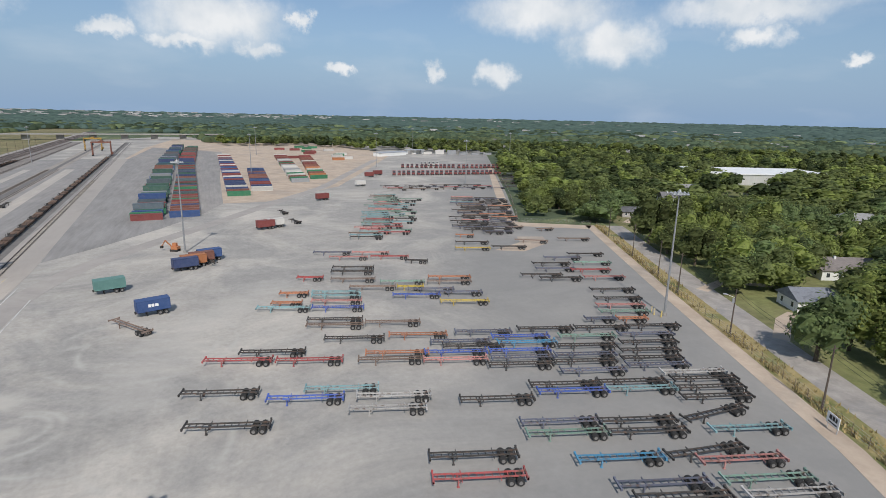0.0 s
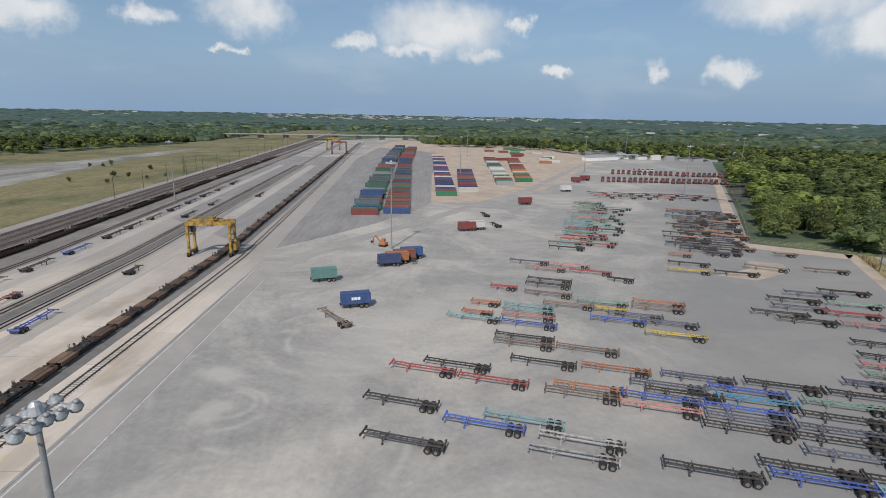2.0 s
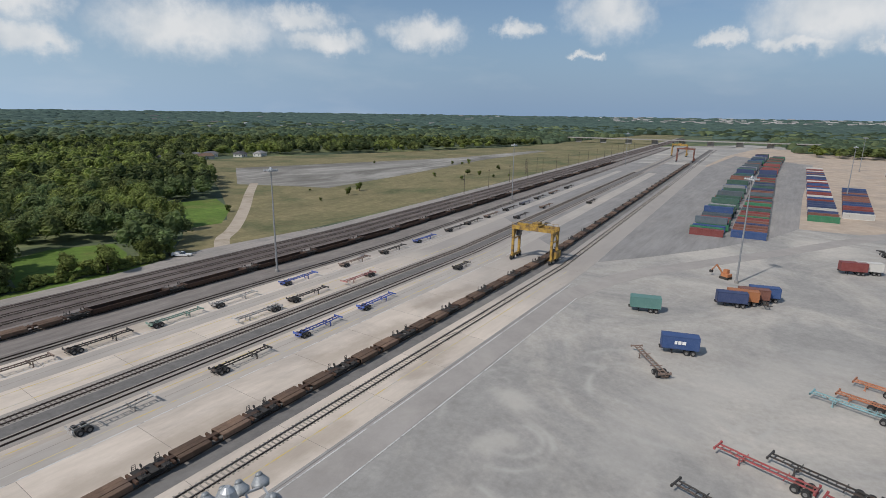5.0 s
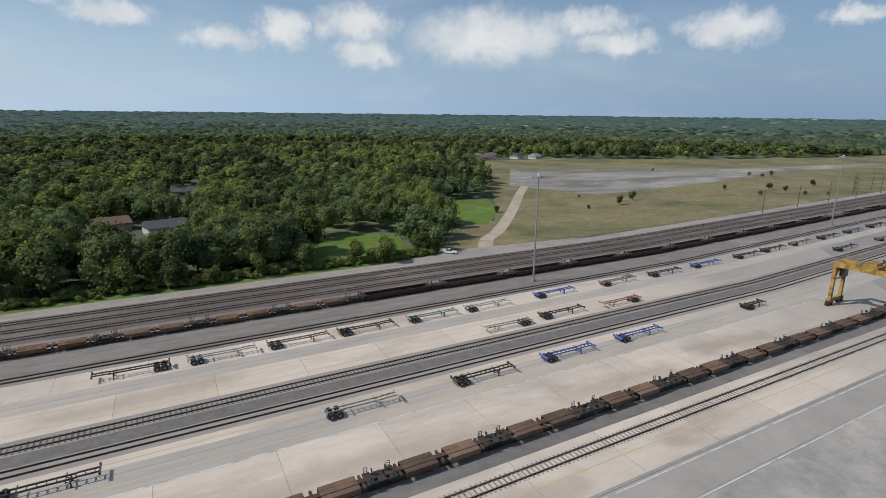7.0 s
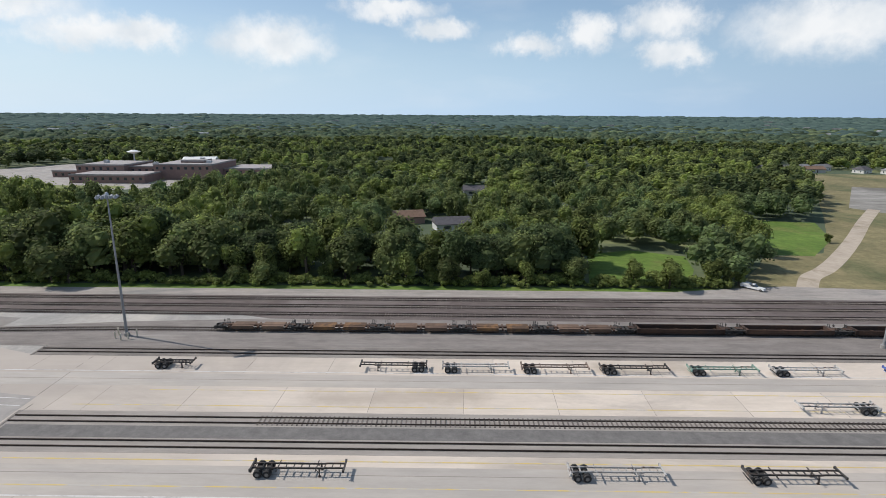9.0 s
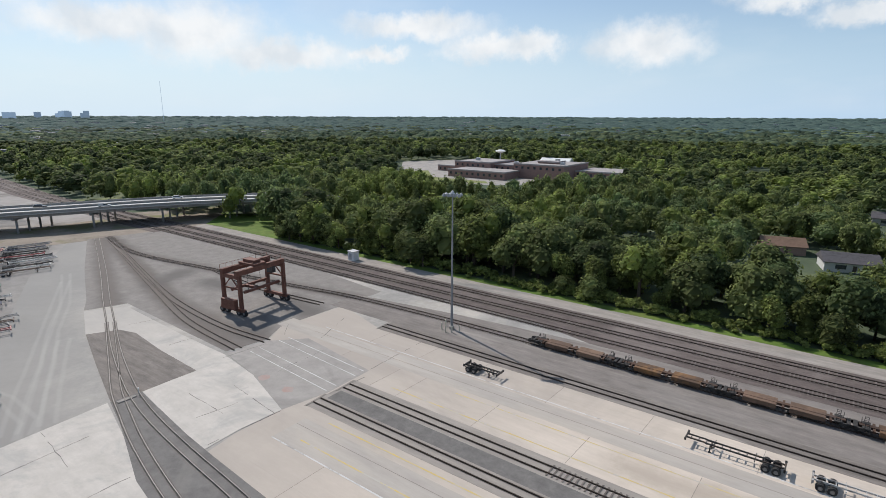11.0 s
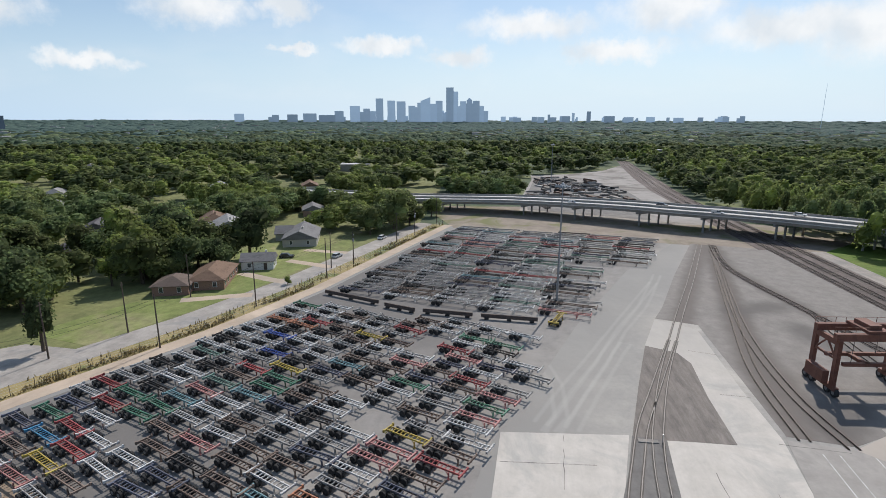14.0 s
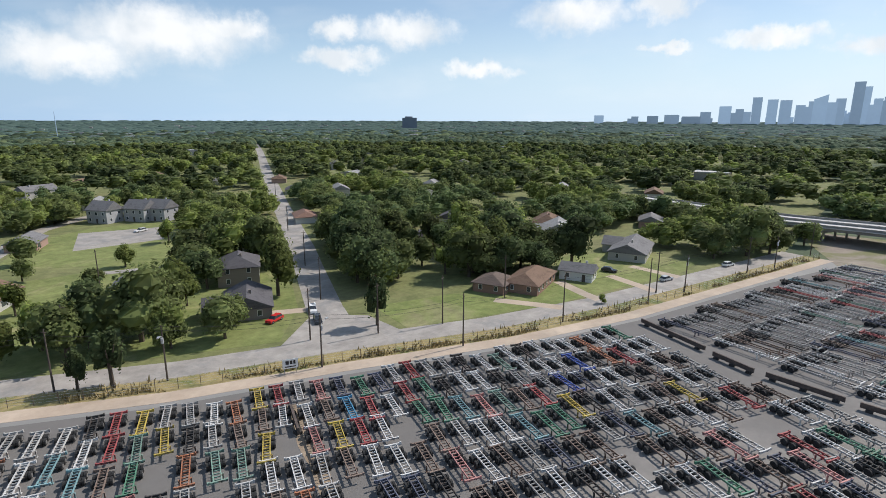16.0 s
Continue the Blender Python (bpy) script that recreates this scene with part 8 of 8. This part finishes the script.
wood_mesh("woods", [p for p in far if p[2] < 900], 34, 2.3, [LEAF_B, LEAF_A, LEAF_C], "dense green suburban woods with mixed crowns")
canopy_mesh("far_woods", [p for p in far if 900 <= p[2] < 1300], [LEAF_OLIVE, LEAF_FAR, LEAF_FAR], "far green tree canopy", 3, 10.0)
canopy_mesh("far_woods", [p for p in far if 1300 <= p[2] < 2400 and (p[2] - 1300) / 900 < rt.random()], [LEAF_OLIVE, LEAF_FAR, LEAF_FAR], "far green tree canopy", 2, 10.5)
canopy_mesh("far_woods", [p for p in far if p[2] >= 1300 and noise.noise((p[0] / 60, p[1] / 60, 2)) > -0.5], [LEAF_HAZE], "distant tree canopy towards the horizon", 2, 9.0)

# undergrowth along the wood's edge
ub = []
for x, y, h in along(lane(149.2, -135, 118), 0.8):
    ub.append((x, y + rt.uniform(-0.8, 3.4), 150, 1.0))
src_v, src_f = crown_arrays(np.random.RandomState(90), 1.5, 1.9, -0.2, 60, 0.55, 3)
sv, sf, n = [], [], 0
for x, y, _, _ in ub:
    s = rt.uniform(0.5, 1.2) + max(0.0, y - 149.5) * rt.uniform(0.1, 0.4)
    a = rt.uniform(0, 6.28)
    sv += [((vx * math.cos(a) - vy * math.sin(a)) * s + x, (vx * math.sin(a) + vy * math.cos(a)) * s + y, vz * s) for vx, vy, vz in src_v]
    sf += [tuple(n + i for i in q) for q in src_f]
    n += len(src_v)
tagged(new("undergrowth", mesh_from("undergrowth", sv, sf, LEAF_B)), "low green bushes below the trees", "bushes", kind="stuff")
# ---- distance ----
# haze over far towers and masts, as blue-grey colour and a varying glow
HAZEB = surf("skyline_haze", (0.20, 0.27, 0.36), (0.27, 0.34, 0.43), 0.004, 0.6, per_object=0.25)
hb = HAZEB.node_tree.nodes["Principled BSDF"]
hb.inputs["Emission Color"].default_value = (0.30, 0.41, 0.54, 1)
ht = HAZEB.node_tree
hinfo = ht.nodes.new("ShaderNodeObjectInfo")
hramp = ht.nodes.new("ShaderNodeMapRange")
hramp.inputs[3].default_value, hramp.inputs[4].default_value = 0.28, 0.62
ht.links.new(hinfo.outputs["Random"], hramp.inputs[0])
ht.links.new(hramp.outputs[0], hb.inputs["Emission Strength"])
PALEB = surf("pale_far_wall", (0.24, 0.23, 0.225), (0.40, 0.395, 0.39), 0.02, 0.7, island=0.4)
rf = random.Random(8)


def tower(az, el, w, shape=0, dist=4300):
    """One far tower; el is the height of its top in degrees above the eye."""
    x, y = dist * math.cos(radians(az)), dist * math.sin(radians(az))
    h = 46 + dist * math.tan(radians(el))
    half = dist * math.tan(radians(w / 2))
    t = thing("skyscraper", "distant hazy blue-grey city tower", "skyscraper", "skyline", m=pose(x, y, 0, 0, 0, az))
    b = Box().box(-half, -half, 0, half, half, h * (0.8 if shape else 1.0))
    if shape == 1:
        b.hexa([(-half, -half, h * 0.8), (half, -half, h * 0.8), (half, half, h * 0.8), (-half, half, h * 0.8), (-half, -half, h), (half, -half, h), (half, half, h * 0.86), (-half, half, h * 0.86)])
    elif shape == 2:
        b.box(-half * 0.7, -half * 0.7, h * 0.8, half * 0.7, half * 0.7, h * 0.92).hexa([(-half * 0.6, -half * 0.6, h * 0.92), (half * 0.6, -half * 0.6, h * 0.92), (half * 0.6, half * 0.6, h * 0.92), (-half * 0.6, half * 0.6, h * 0.92), (-2, -2, h), (2, -2, h), (2, 2, h), (-2, 2, h)])
    elif shape == 3:
        b.box(-half, -half, h * 0.8, half * 0.3, half * 0.3, h)
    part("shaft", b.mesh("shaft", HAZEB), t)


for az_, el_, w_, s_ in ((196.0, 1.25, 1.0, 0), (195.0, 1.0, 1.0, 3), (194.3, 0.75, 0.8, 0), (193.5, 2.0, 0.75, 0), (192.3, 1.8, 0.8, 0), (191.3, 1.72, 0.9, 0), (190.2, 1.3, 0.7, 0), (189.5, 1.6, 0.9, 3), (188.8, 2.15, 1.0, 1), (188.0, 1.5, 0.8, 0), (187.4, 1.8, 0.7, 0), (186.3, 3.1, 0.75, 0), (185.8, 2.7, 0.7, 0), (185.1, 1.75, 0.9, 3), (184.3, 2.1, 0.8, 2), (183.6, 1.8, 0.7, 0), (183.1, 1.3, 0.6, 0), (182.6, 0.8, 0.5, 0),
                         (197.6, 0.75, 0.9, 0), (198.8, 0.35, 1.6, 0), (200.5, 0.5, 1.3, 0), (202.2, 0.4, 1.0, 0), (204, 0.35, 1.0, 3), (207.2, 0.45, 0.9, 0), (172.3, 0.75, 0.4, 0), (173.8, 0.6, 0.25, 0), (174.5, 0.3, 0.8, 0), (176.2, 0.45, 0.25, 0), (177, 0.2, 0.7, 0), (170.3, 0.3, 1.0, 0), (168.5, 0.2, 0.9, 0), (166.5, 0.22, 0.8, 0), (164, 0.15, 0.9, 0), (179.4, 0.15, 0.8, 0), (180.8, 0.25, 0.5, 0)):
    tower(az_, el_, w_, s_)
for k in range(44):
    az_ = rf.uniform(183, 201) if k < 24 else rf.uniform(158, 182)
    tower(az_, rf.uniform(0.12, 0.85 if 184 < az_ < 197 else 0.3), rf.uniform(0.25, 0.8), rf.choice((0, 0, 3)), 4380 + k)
ob_ = thing("office_block", "distant dark grey office block above the trees", "office building", m=pose(2600 * math.cos(radians(226.2)), 2600 * math.sin(radians(226.2)), 0, 0, 0, 226.2))
part("shaft", Box().box(-20, -34, 0, 20, 34, 54).mesh("shaft", surf("grey_far_block", (0.16, 0.19, 0.23), (0.21, 0.24, 0.28), 0.01, 0.7)), ob_)
part("plant_room", Box().box(-10, -14, 54, 10, 22, 60).mesh("plant_room", surf("grey_far_plant", (0.2, 0.22, 0.25), (0.25, 0.27, 0.3), 0.01, 0.7)), ob_)
for k, (az_, r_, h_) in enumerate(((152.5, 3200, 210), (258, 1500, 62), (262, 1900, 80))):
    am = thing("radio_mast", "thin distant lattice radio mast", "radio mast", m=pose(r_ * math.cos(radians(az_)), r_ * math.sin(radians(az_)), 0))
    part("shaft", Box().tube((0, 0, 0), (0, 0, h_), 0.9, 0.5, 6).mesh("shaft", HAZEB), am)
# pale sheds and roofs towards the horizon
for a0, a1, r0, r1, n in ((-12, 16, 3500, 4700, 130), (4, 32, 3400, 4600, 24), (-42, -12, 3500, 4600, 24), (32, 110, 900, 3600, 40), (110, 170, 700, 3600, 50), (196, 264, 700, 3600, 120), (298, 340, 500, 2600, 40), (150, 200, 700, 3000, 60)):
    b = Box()
    for i in range(n):
        a, r = radians(rf.uniform(a0, a1)), rf.uniform(r0 ** 0.5, r1 ** 0.5) ** 2
        if inside(r * math.cos(a), r * math.sin(a), YARDOUT):
            continue
        k = r / 1800
        w, d, h = rf.uniform(6, 26) * (0.4 + k * 0.7), rf.uniform(8, 20) * (0.5 + k), rf.uniform(4, 5.5) + min(k, 1) * 5
        x, y, c, s = r * math.cos(a), r * math.sin(a), math.cos(a + 1.5), math.sin(a + 1.5)
        z = ground_z(r)
        q = [(x + c * u * w / 2 - s * v * d / 2, y + s * u * w / 2 + c * v * d / 2) for u, v in ((-1, -1), (1, -1), (1, 1), (-1, 1))]
        b.hexa([(*p, z) for p in q] + [(*p, z + h) for p in q])
    tagged(new("far_roofs", b.mesh("far_roofs", PALEB)), "pale far warehouses and roofs among trees", "buildings", kind="stuff")
# far end of the yard: road bridge over the tracks and a white shed
fb = thing("far_overpass", "distant pale concrete road bridge over the tracks", "bridge")
part("deck", Box().bar((960, 330, 8.2), (1010, -40, 8.2), 12, 1.4).mesh("deck", CONC), fb)
for k in range(9):
    x, y = 963 + 5.6 * k, 312 - 41 * k
    part("pier", Box().box(x - 1, y - 5, 0, x + 1, y + 5, 7.6).mesh("pier", CONC), fb)
shed = thing("terminal_shed", "long white terminal sheds at the end of the yard", "shed", m=pose(616, -206, 0, 0, 0, -62))
part("wall", Box().box(-22, -5, 0, 22, 5, 4.0).mesh("wall", WHITEP), shed)
part("roof", Box().roof(-22, -5, 22, 5, 4.0, 1.0).mesh("roof", GALV), shed)
gate = thing("gate_canopy", "low grey gate building with a canopy", "gate building", m=pose(640, -245, 0, 0, 0, -97))
part("canopy", Box().box(-12, -5, 4.6, 12, 5, 5.4).mesh("canopy", GALV), gate)
for x in (-10, 0, 10):
    part("booth", Box().box(x - 1.2, -2, 0, x + 1.2, 2, 4.6).mesh("booth", WHITEP), gate)
# line-side poles beyond the field
for i in range(16):
    copy_thing(P1, pose(300 + i * 34, 142 + bend(300 + i * 34), 0, 0, 0, 90))
for x, y in ((420, 165), (428, 168), (436, 171), (445, 166)):
    copy_thing(P1, pose(x, y, 0, 0, 0, 30))
